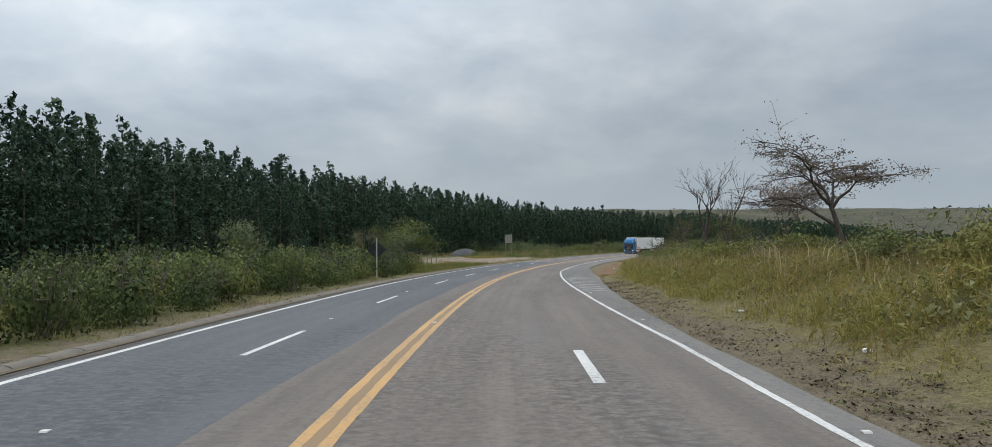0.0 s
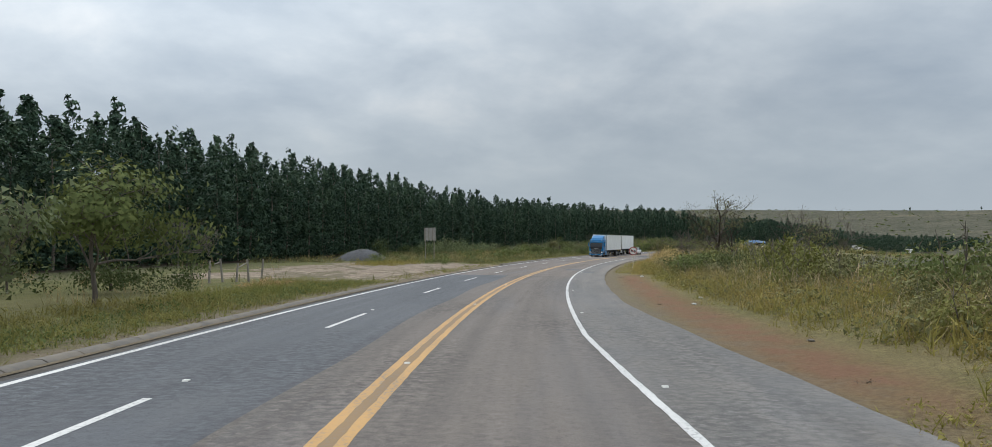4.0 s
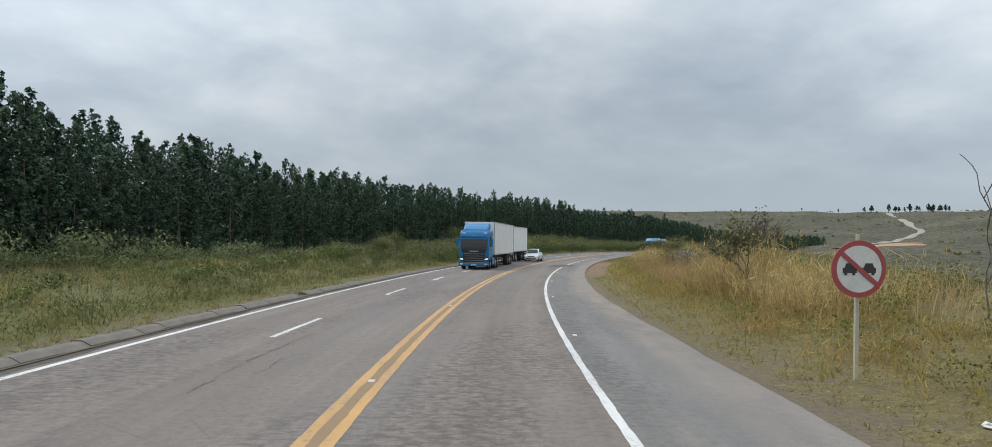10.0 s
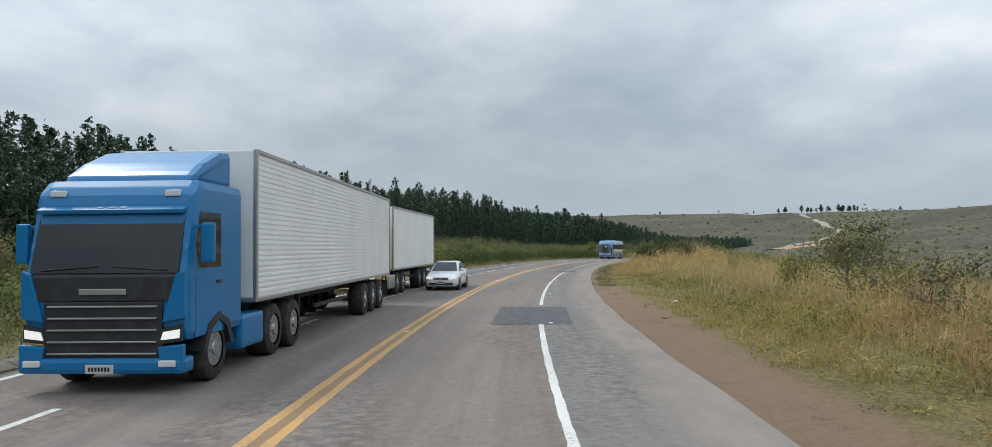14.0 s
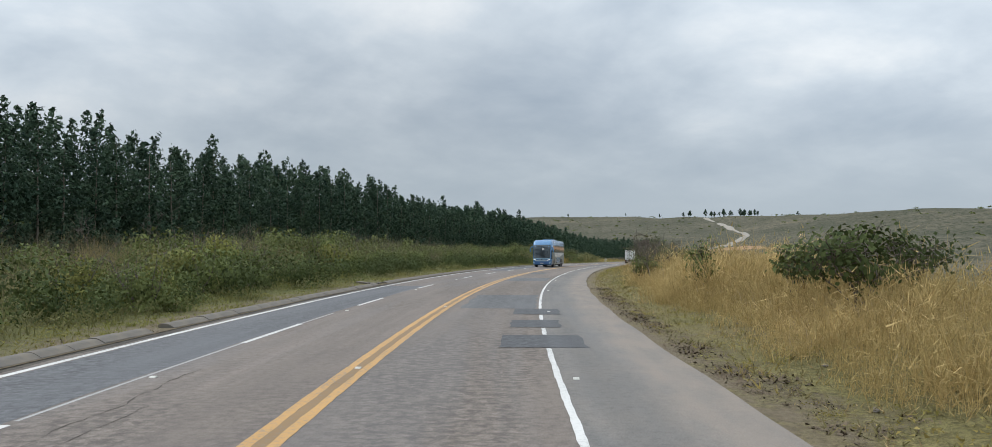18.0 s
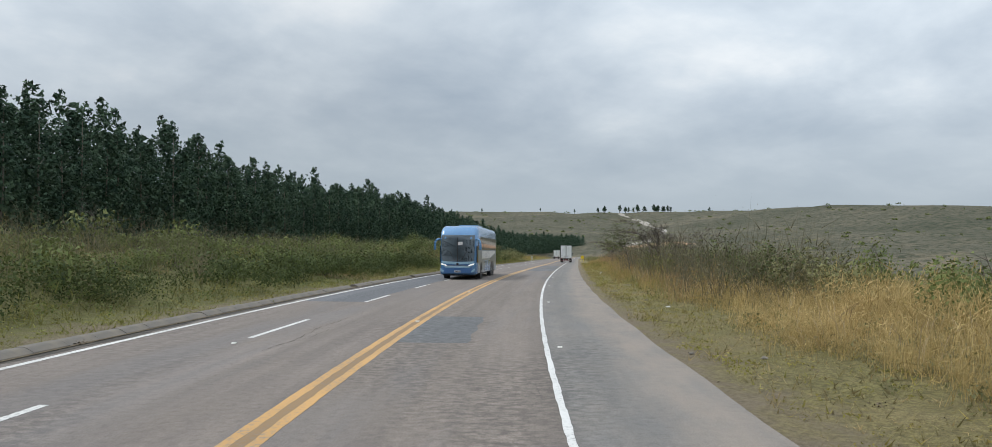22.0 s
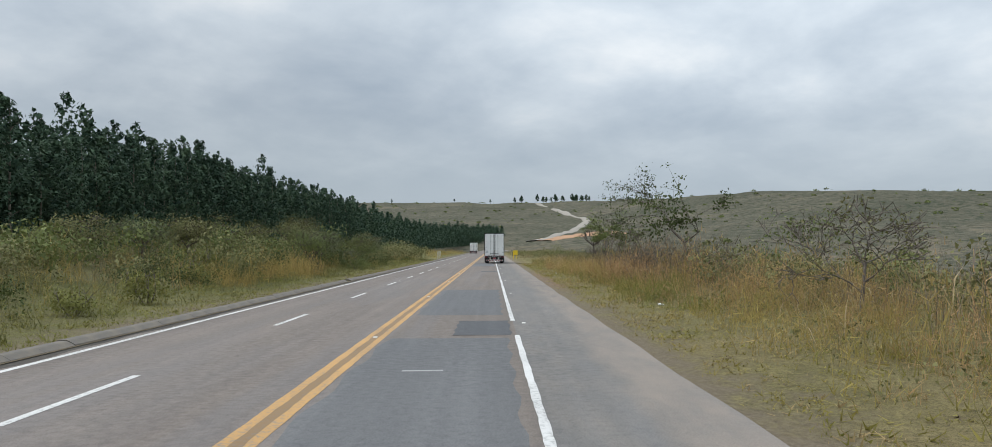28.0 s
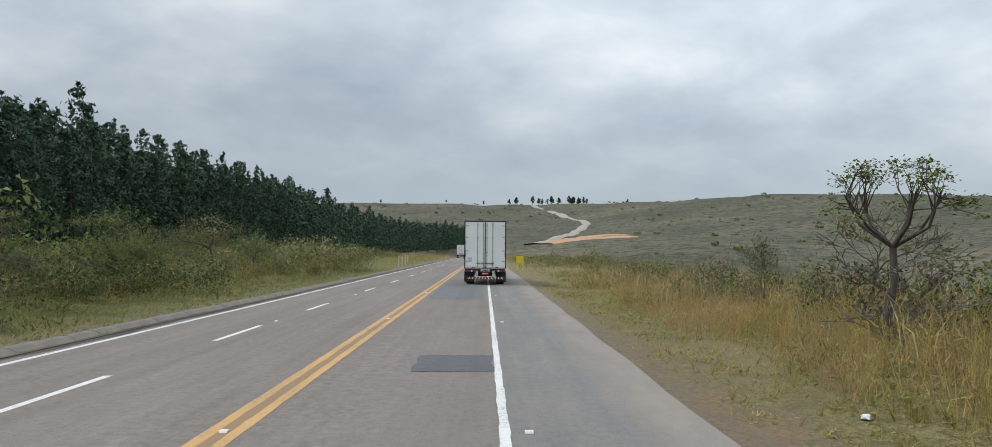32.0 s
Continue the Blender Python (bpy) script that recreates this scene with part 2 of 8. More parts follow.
    if rim:
        # fine dust blown onto the outer part of the paved shoulder
        u, v, _ = k.xyz(uv)
        outer = k.math("MULTIPLY", k.math("SUBTRACT", k.math("ADD", u, k.math("MULTIPLY", k.math("SUBTRACT", stain, 0.5), 1.1)), 4.55), 1.5, True)
        outer = k.math("MULTIPLY", outer, k.math("MULTIPLY", k.math("SUBTRACT", v, 100.0), 0.02, True))
        base = k.mix(k.math("MULTIPLY", outer, k.ramp(lump, [(0.3, 0.35), (0.65, 0.85)])), base, k.mix(grit, (0.190, 0.158, 0.132), (0.310, 0.262, 0.220)))
    k.color(base)
    k.bump(k.math("ADD", k.math("MULTIPLY", grit, 0.6), k.math("ADD", chips, k.math("ADD", k.math("MULTIPLY", lump, 1.6), k.math("MULTIPLY", pock, 1.2)))), 0.6, 0.014)
    return k.m


def paint(name, col, worn=0.5):
    k = Nodes(name, 0.65, 0.35)
    uv = k.coord("UV")
    chip = k.noise(uv, 14.0, 6.0, 0.7)
    wear = k.noise(k.scaled(uv, (1.0, 0.3, 1.0)), 1.3, 4.0)
    gone = k.math("MULTIPLY", k.ramp(chip, [(0.5, 0.0), (0.6, 1.0)]), k.ramp(wear, [(0.35, 0.15), (0.65, worn)]))
    c = k.mix(k.ramp(wear, [(0.3, 0.1), (0.75, 0.6)]), col, tuple(v * 0.62 for v in col))
    k.color(k.mix(gone, c, (0.17, 0.165, 0.155)))
    k.bump(chip, 0.3, 0.004)
    return k.m


def plain(name, col, rough=0.5, metal=0.0, spec=0.5, grime=0.15, scale=3.0, coat=0.0):
    """Paint, plastic or metal with grime and fine unevenness."""
    k = Nodes(name, rough, spec)
    co = k.coord("Object")
    d = k.noise(co, scale, 6.0, 0.62)
    f = k.noise(co, scale * 14, 3.0)
    dirty = tuple(v * 0.5 + 0.05 for v in col)
    k.color(k.mix(k.ramp(d, [(0.42, 0.0), (0.75, grime * 2)]), col, dirty))
    k.b.inputs["Metallic"].default_value = metal
    k.b.inputs["Coat Weight"].default_value = coat
    k.put(k.math("ADD", k.math("MULTIPLY", f, 0.12), rough - 0.06), k.b.inputs["Roughness"])
    return k.m


def foliage(name, dark, light, through=0.15, hue=None, rough=0.78, size=0.6, each=0.45):
    """Leaves or blades: each has its own tone, plants and patches differ too (size: patches to the metre)."""
    k = Nodes(name, rough, 0.14)
    co = k.coord("Position")
    plant = k.ramp(k.noise(co, size, 3.0, 0.65, 0.4), [(0.36, 0.0), (0.64, 1.0)])
    patch = k.ramp(k.noise(co, size * 0.22, 3.0, 0.6, 0.3), [(0.42, 0.0), (0.66, 0.85)])
    c = k.mix(k.math("ADD", k.math("MULTIPLY", k.island(), each), k.math("MULTIPLY", plant, 1 - each)), dark, light)
    c = k.mix(patch, c, k.mix(k.island(), tuple(v * 0.6 for v in (hue or light)), tuple(v * 1.15 for v in (hue or light))))
    k.color(c)
    tr = k.nd.new("ShaderNodeBsdfTranslucent")
    k.lk.new(c, tr.inputs[0])
    mx = k.nd.new("ShaderNodeMixShader")
    mx.inputs[0].default_value = through
    out = k.nd["Material Output"]
    k.lk.new(k.b.outputs[0], mx.inputs[1])
    k.lk.new(tr.outputs[0], mx.inputs[2])
    k.lk.new(mx.outputs[0], out.inputs[0])
    return k.m


def bark(name, a, b):
    k = Nodes(name, 0.9, 0.2)
    co = k.coord("Object")
    d = k.noise(k.scaled(co, (6, 6, 1.2)), 2.0, 6.0, 0.65)
    k.color(k.mix(k.ramp(d, [(0.3, 0.0), (0.7, 1.0)]), a, b))
    k.bump(d, 0.5, 0.03)
    return k.m


M = {}
M["road_old"] = asphalt("worn_grey_asphalt", (0.236, 0.198, 0.172), (0.166, 0.141, 0.124), 0.2, 0.35)
M["road_new"] = asphalt("dark_bluish_asphalt", (0.136, 0.141, 0.152), (0.104, 0.108, 0.117), 0.06, 0.25, 0.35)
M["road_coarse"] = asphalt("coarse_grey_asphalt", (0.208, 0.179, 0.159), (0.146, 0.127, 0.114), 0.14, 0.35)
M["shoulder"] = asphalt("dusty_shoulder_asphalt", (0.205, 0.193, 0.182), (0.160, 0.152, 0.145), 0.3, 0.3, rim=True)
M["patch"] = asphalt("fresh_patch_asphalt", (0.128, 0.129, 0.134), (0.100, 0.101, 0.106), 0.0, 0.0, 0.3)
M["faded_paint"] = paint("faded_paint", (0.36, 0.355, 0.34), 0.9)
M["white_paint"] = paint("white_road_paint", (0.64, 0.625, 0.60), 0.95)
M["yellow_paint"] = paint("yellow_road_paint", (0.52, 0.295, 0.10), 1.0)
M["yellow_stain"] = paint("yellow_dust_on_asphalt", (0.255, 0.158, 0.072), 0.5)
M["gutter"] = asphalt("dark_gutter_dirt", (0.095, 0.083, 0.070), (0.055, 0.048, 0.041), 0.2, 0.0)
M["road_left"] = asphalt("grey_worn_asphalt", (0.232, 0.196, 0.172), (0.168, 0.143, 0.128), 0.18, 0.35)
M["patch_soft"] = asphalt("older_repair_asphalt", (0.170, 0.169, 0.170), (0.134, 0.134, 0.137), 0.03, 0.2, 0.3)


def earth(name, side):
    """Verge soil and turf in the road's own coordinates (u metres aside, v metres along)."""
    k = Nodes(name, 0.95, 0.15)
    uv = k.coord("UV")
    u, v, _ = k.xyz(uv)
    co = k.coord("Position")
    wide = k.noise(co, 0.16, 5.0, 0.6, 0.4)
    mid = k.noise(co, 1.1, 6.0, 0.65, 0.3)
    fine = k.noise(co, 9.0, 5.0, 0.7)
    turf = k.mix(k.ramp(mid, [(0.3, 0.0), (0.7, 1.0)]), *(((0.150, 0.136, 0.050), (0.295, 0.252, 0.108)) if side > 0 else ((0.088, 0.103, 0.028), (0.196, 0.194, 0.066))))
    turf = k.mix(k.ramp(fine, [(0.42, 0.8), (0.56, 0.0)]), turf, (0.092, 0.082, 0.038))
    turf = k.mix(k.ramp(wide, [(0.4, 0.0), (0.65, 0.55)]), turf, (0.255, 0.195, 0.105) if side > 0 else (0.185, 0.160, 0.075))
    turf = k.mix(k.ramp(k.noise(co, 34.0, 3.0, 0.7), [(0.38, 0.7), (0.52, 0.0)]), turf, (0.085, 0.076, 0.034))
    soil = k.mix(k.ramp(fine, [(0.3, 0.0), (0.7, 1.0)]), (0.130, 0.104, 0.070), (0.225, 0.182, 0.124))
    edge = k.math("ADD", k.math("MULTIPLY", k.math("SUBTRACT", k.math("ABSOLUTE", u), 6.3 if side > 0 else 7.0), 0.62), k.math("MULTIPLY", k.math("SUBTRACT", mid, 0.5), 3.4))
    if side > 0:
        edge = k.math("ADD", edge, k.math("SUBTRACT", k.math("MULTIPLY", k.math("MULTIPLY", k.math("SUBTRACT", v, 112.0), 0.02, True), 0.25), k.math("MULTIPLY", k.math("MULTIPLY", k.math("SUBTRACT", 62.0, v), 0.03, True), 0.55)))
    c = k.mix(k.math("ADD", edge, 0.0, True), soil, turf)
    if side > 0:
        red = k.box(u, k.math("ADD", v, k.math("MULTIPLY", wide, 10.0)), 6.5, 9.1, 62.0, 121.0, 1.0, 8.0)
        red = k.math("MULTIPLY", red, k.ramp(mid, [(0.3, 0.25), (0.55, 1.0)]))
        c = k.mix(red, c, k.mix(fine, (0.138, 0.076, 0.046), (0.270, 0.155, 0.096)))
        red2 = k.math("MULTIPLY", k.box(u, v, 5.4, 8.0, 174.0, 217.0, 0.8, 8.0), k.ramp(mid, [(0.3, 0.3), (0.5, 1.0)]))
        c = k.mix(red2, c, k.mix(fine, (0.180, 0.118, 0.080), (0.270, 0.180, 0.125)))
        red3 = k.math("MULTIPLY", k.box(u, v, 5.6, 7.3, 376.0, 408.0, 0.7, 8.0), k.ramp(mid, [(0.38, 0.0), (0.55, 0.8)]))
        c = k.mix(red3, c, k.mix(fine, (0.17, 0.105, 0.07), (0.28, 0.18, 0.12)))
    else:
        red4 = k.math("MULTIPLY", k.box(u, v, -12.5, -7.6, 313.0, 323.0, 1.2, 2.5), k.ramp(mid, [(0.42, 0.0), (0.56, 0.9)]))
        c = k.mix(red4, c, k.mix(fine, (0.18, 0.10, 0.06), (0.30, 0.19, 0.115)))
        sand = k.box(k.math("ADD", k.math("ADD", u, k.math("MULTIPLY", k.math("SUBTRACT", v, 95.0), 0.0)), k.math("MULTIPLY", k.math("SUBTRACT", wide, 0.5), 20.0)),
                     k.math("ADD", v, k.math("ADD", k.math("MULTIPLY", k.math("SUBTRACT", wide, 0.5), -24.0), k.math("MULTIPLY", k.math("SUBTRACT", mid, 0.5), 12.0))), -25.0, -3.0, 92.0, 136.0, 4.0, 7.0)
        sandy = k.mix(k.ramp(mid, [(0.35, 0.0), (0.65, 1.0)]), (0.165, 0.122, 0.090), (0.400, 0.318, 0.245))
        sandy = k.mix(k.ramp(fine, [(0.48, 0.0), (0.62, 0.65)]), sandy, (0.19, 0.16, 0.115))
        sandy = k.mix(k.ramp(k.noise(k.scaled(co, (0.5, 0.12, 1.0)), 1.0, 5.0, 0.65, 0.8), [(0.5, 0.0), (0.60, 0.85)]), sandy, (0.135, 0.115, 0.070))
        c = k.mix(k.ramp(k.math("MULTIPLY", sand, k.ramp(mid, [(0.2, 0.6), (0.42, 1.0)])), [(0.25, 0.0), (0.6, 1.0)]), c, sandy)
        # brown litter under the plantation, darkened further to hold the canopy's shade
        shaded_floor = k.math("MULTIPLY", k.math("SUBTRACT", k.math("ADD", -32.0, k.math("MULTIPLY", k.math("SUBTRACT", mid, 0.5), 5.0)), u), 0.7, True)
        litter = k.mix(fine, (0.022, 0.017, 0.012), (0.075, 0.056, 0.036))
    # the verge passes into the hillside's scrub
    out = k.math("MULTIPLY", k.math("SUBTRACT", k.math("ADD", k.math("ABSOLUTE", u), k.math("MULTIPLY", k.math("SUBTRACT", wide, 0.5), 26.0)), 22.0), 0.055, True)
    wild = k.mix(k.ramp(mid, [(0.35, 0.0), (0.65, 1.0)]), (0.060, 0.064, 0.038), (0.108, 0.100, 0.062))
    c = k.mix(out, c, wild)
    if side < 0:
        c = k.mix(shaded_floor, c, litter)
    k.color(c)
    k.bump(k.math("ADD", k.math("MULTIPLY", mid, 1.4), fine), 0.9, 0.12)
    return k.m


def hillside(name):
    k = Nodes(name, 0.95, 0.1)
    co = k.coord("Position")
    wide = k.noise(co, 0.008, 6.0, 0.6, 0.5)
    mid = k.noise(co, 0.05, 6.0, 0.7, 0.3)
    shrub = k.noise(co, 0.22, 5.0, 0.75)
    c = k.mix(k.ramp(wide, [(0.38, 0.0), (0.62, 1.0)]), (0.076, 0.075, 0.052), (0.122, 0.110, 0.080))
    c = k.mix(k.ramp(mid, [(0.45, 0.0), (0.65, 0.6)]), c, (0.148, 0.127, 0.089))
    c = k.mix(k.ramp(shrub, [(0.48, 0.0), (0.58, 0.85)]), c, (0.034, 0.043, 0.025))
    c = k.mix(k.ramp(k.math("MULTIPLY", wide, mid), [(0.30, 0.0), (0.42, 0.5)]), c, (0.192, 0.150, 0.102))
    k.color(c)
    k.bump(shrub, 1.0, 1.2)
    return k.m


M["verge_r"] = earth("right_verge_earth", 1)
M["verge_l"] = earth("left_verge_earth", -1)
M["hill"] = hillside("scrub_hillside")
M["kerb"] = plain("weathered_concrete", (0.185, 0.160, 0.130), 0.92, 0, 0.2, 0.8, 2.2)
M["euc_leaf"] = foliage("eucalyptus_leaf", (0.012, 0.031, 0.022), (0.098, 0.150, 0.086), through=0.10, hue=(0.036, 0.068, 0.043), rough=0.72, size=0.75, each=0.13)
M["euc_bark"] = bark("eucalyptus_bark", (0.10, 0.085, 0.068), (0.25, 0.22, 0.18))
M["bush_leaf"] = foliage("bush_leaf", (0.056, 0.080, 0.026), (0.215, 0.244, 0.082), through=0.24, hue=(0.146, 0.163, 0.060))
M["olive_leaf"] = foliage("olive_scrub_leaf", (0.085, 0.090, 0.038), (0.270, 0.262, 0.112), through=0.2, hue=(0.200, 0.185, 0.088))
M["lime_leaf"] = foliage("light_green_leaf", (0.094, 0.110, 0.029), (0.264, 0.259, 0.077), through=0.25, hue=(0.220, 0.204, 0.068))
M["grass_green"] = foliage("green_grass", (0.146, 0.140, 0.033), (0.380, 0.333, 0.097), through=0.35, hue=(0.348, 0.261, 0.093), size=0.9)
M["grass_lush"] = foliage("lush_grass", (0.112, 0.118, 0.030), (0.296, 0.286, 0.086), through=0.3, hue=(0.280, 0.232, 0.080), size=0.8)
M["grass_olive"] = foliage("tall_olive_grass", (0.134, 0.125, 0.052), (0.325, 0.286, 0.134), through=0.3, hue=(0.302, 0.230, 0.118), size=0.5)
M["grass_dry"] = foliage("dry_grass", (0.226, 0.173, 0.073), (0.523, 0.404, 0.208), through=0.35, hue=(0.392, 0.280, 0.143), size=0.8)
M["grass_straw"] = foliage("tall_straw_grass", (0.205, 0.146, 0.050), (0.760, 0.575, 0.275), through=0.35, hue=(0.420, 0.315, 0.130), size=0.7, each=0.62)
M["grass_gold"] = foliage("golden_green_grass", (0.204, 0.168, 0.048), (0.516, 0.402, 0.144), through=0.35, hue=(0.420, 0.282, 0.114), size=0.7)
M["grass_rust"] = foliage("reddish_dry_grass", (0.265, 0.158, 0.074), (0.600, 0.395, 0.212), through=0.35, hue=(0.350, 0.262, 0.105), size=0.6)
M["grey_leaf"] = foliage("grey_green_leaf", (0.070, 0.092, 0.042), (0.225, 0.255, 0.122), through=0.22, hue=(0.150, 0.168, 0.080), size=0.8)
M["brush"] = foliage("bare_grey_brush", (0.085, 0.068, 0.052), (0.255, 0.212, 0.165), through=0.0, hue=(0.175, 0.140, 0.105), size=0.6)
M["brush_olive"] = foliage("olive_grey_brush", (0.078, 0.072, 0.046), (0.235, 0.208, 0.130), through=0.1, hue=(0.165, 0.142, 0.088), size=0.5)
M["thick_leaf"] = foliage("dark_thicket_leaf", (0.024, 0.040, 0.014), (0.115, 0.142, 0.048), through=0.2, hue=(0.072, 0.088, 0.032), size=0.8)
M["meadow_weed"] = foliage("meadow_weed", (0.085, 0.090, 0.034), (0.235, 0.225, 0.090), through=0.25, hue=(0.170, 0.160, 0.070), size=0.4)
M["reed"] = foliage("pale_dry_stalk", (0.270, 0.200, 0.105), (0.520, 0.410, 0.250), through=0.2, size=0.8)
M["litter_leaf"] = foliage("dark_leaf_litter", (0.050, 0.038, 0.026), (0.160, 0.120, 0.080), through=0.0)
M["patch_blue"] = asphalt("bluish_lane_asphalt", (0.165, 0.166, 0.174), (0.128, 0.129, 0.136), 0.03, 0.2, 0.35)
M["faded_paint"] = paint("faded_white_paint", (0.36, 0.35, 0.34), 1.0)
M["twig"] = bark("grey_twig", (0.085, 0.070, 0.058), (0.20, 0.17, 0.145))
M["dark_bark"] = bark("dark_bark", (0.045, 0.036, 0.030), (0.125, 0.105, 0.088))
M["sand"] = plain("bare_orange_sand", (0.42, 0.25, 0.15), 0.95, 0, 0.1, 0.3, 0.3)

# ---- mesh helpers ----


def mesh_np(name, verts, faces, mat, uvs=None, smooth=False, normals=None):
    """A mesh from arrays: verts (n, 3); faces a list of (m, k) index arrays; uvs and normals one for each vertex."""
    me = bpy.data.meshes.new(name)
    verts = np.asarray(verts, dtype=np.float32)
    loops = np.concatenate([f.ravel() for f in faces]).astype(np.int32)
    counts = np.concatenate([np.full(len(f), f.shape[1]) for f in faces]).astype(np.int32)
    me.vertices.add(len(verts))
    me.vertices.foreach_set("co", verts.ravel())
    me.loops.add(len(loops))
    me.loops.foreach_set("vertex_index", loops)
    me.polygons.add(len(counts))
    me.polygons.foreach_set("loop_start", np.concatenate([[0], np.cumsum(counts)[:-1]]).astype(np.int32))
    me.polygons.foreach_set("loop_total", counts)
    if smooth:
        me.polygons.foreach_set("use_smooth", np.ones(len(counts), dtype=bool))
    me.materials.append(mat)
    if uvs is not None:
        lay = me.uv_layers.new(name="UVMap")
        lay.data.foreach_set("uv", np.asarray(uvs, dtype=np.float32)[loops].ravel())
    me.update()
    if normals is not None:
        me.polygons.foreach_set("use_smooth", np.ones(len(counts), dtype=bool))
        me.normals_split_custom_set_from_vertices(np.asarray(normals, dtype=np.float32))
    return me


def grid_faces(nu, nv):
    a = (np.arange(nu - 1)[:, None] * nv + np.arange(nv - 1)[None]).ravel()
    return np.stack([a, a + 1, a + nv + 1, a + nv], 1)


def part(name, bm, mat, parent, label="", smooth=False):
    if isinstance(bm, bpy.types.Mesh):
        me = bm
    else:
        me = bpy.data.meshes.new(name)
        bmesh.ops.recalc_face_normals(bm, faces=bm.faces)
        bm.to_mesh(me)
        bm.free()
        me.materials.append(mat)
    if smooth:
        me.polygons.foreach_set("use_smooth", np.ones(len(me.polygons), dtype=bool))
    ob = new(name, me)
    ob.parent = parent
    if label:
        tagged(ob, label)
    return ob


def bx(bm, c, s, bev=0.0, rot=None):
    """A box of centre c and size s, its edges rounded by bev."""
    r = bmesh.ops.create_cube(bm, size=1.0)
    vs = r["verts"]
    m = Matrix.Translation(c) @ (rot or Matrix.Identity(4)) @ Matrix.Diagonal((*s, 1))
    bmesh.ops.transform(bm, matrix=m, verts=vs)
    if bev > 0:
        es = list({e for v in vs for e in v.link_edges})
        bmesh.ops.bevel(bm, geom=es, offset=bev, segments=2, profile=0.6, affect="EDGES")
    return bm


def cyl(bm, a, b, r0, r1=None, n=12, caps=True):
    a, b = Vector(a), Vector(b)
    d = b - a
    m = Matrix.Translation((a + b) / 2) @ d.to_track_quat("Z", "Y").to_matrix().to_4x4()
    bmesh.ops.create_cone(bm, cap_ends=caps, segments=n, radius1=r0, radius2=r0 if r1 is None else r1, depth=d.length, matrix=m)
    return bm


def prism(bm, pts, x0, x1, axis="x", bev=0.0):
    """A polygon of (y, z) points drawn out from x0 to x1 (or of (x, z) points along y)."""
    def at(p, w):
        return (w, p[0], p[1]) if axis == "x" else ((p[0], w, p[1]) if axis == "y" else (p[0], p[1], w))
    a = [bm.verts.new(at(p, x0)) for p in pts]
    b = [bm.verts.new(at(p, x1)) for p in pts]
    fs = [bm.faces.new(a), bm.faces.new(b[::-1])]
    k = len(pts)
    for i in range(k):
        fs.append(bm.faces.new((a[i], b[i], b[(i + 1) % k], a[(i + 1) % k])))
    bmesh.ops.recalc_face_normals(bm, faces=fs)
    if bev > 0:
        es = list({e for f in fs for e in f.edges})
        bmesh.ops.bevel(bm, geom=es, offset=bev, segments=2, profile=0.6, affect="EDGES")
    return bm


def B():
    return bmesh.new()


def thing(name, label, category, group="", m=None):
    ob = tagged(new(name), label, category, group)
    ob.empty_display_size = 0.3
    if m is not None:
        ob.matrix_world = m
    return ob


# ---- the road's line ----
# bend (per km) and grade (per cent) along the centre line, every 18.6 m
BEND = (1.24, 1.27, 1.61, 2.63, 2.62, 2.74, 2.68, 2.46, 2.35, 2.62, 2.74, 2.87, 2.9, 2.2, 2.37, 3.12, 2.74, 1.7, 1.18, 0.25, 0.23, 0.02, 0, 0, 0, 0, 0, 0)
GRADE = (-4.23, -4.49, -4.78, -4.91, -4.92, -4.7, -4.45, -4.25, -3.99, -3.84, -3.59, -3.3, -3.14, -3.19, -3.27, -3.3, -3.43, -3.71, -4.02, -4.29, -4.47, -4.5, -4.56, -4.5, -4.5, -4.5, -4.5, -4.5)
KNOT = -18.6 + 18.6 * np.arange(28)
DS = 1.86
SG = np.arange(-80.0, 1240.0, DS)


def road_line():
    kb = np.interp(SG, KNOT, BEND) * 1e-3
    kb[SG < -18.6] = 0
    kb[(SG > 610) & (SG < 760)] = 0.0012
    gr = np.interp(SG, KNOT, GRADE) * 1e-2
    gr = np.where(SG > 600, np.interp(SG, (600, 720, 1240), (-0.045, -0.025, -0.01)), gr)
    th = np.cumsum(kb) * DS
    th -= np.interp(0, SG, th)
    x, y, z = np.cumsum(np.sin(th)) * DS, np.cumsum(np.cos(th)) * DS, np.cumsum(gr) * DS
    return th, x - np.interp(0, SG, x), y - np.interp(0, SG, y), z - np.interp(0, SG, z)


TH, RX, RY, RZ = road_line()


def sstep(x):
    x = np.clip(x, 0, 1)
    return x * x * (3 - 2 * x)


def wave(x, y, k=1.0):
    """Gentle unevenness of about unit height."""
    return (np.sin(x * 0.31 * k + 1.3) * np.cos(y * 0.23 * k - 0.4) + 0.6 * np.sin(x * 0.71 * k - y * 0.53 * k) + 0.4 * np.cos(x * 1.37 * k + y * 1.11 * k)) * 0.5


EDGE_R, EDGE_L = 5.85, -6.25


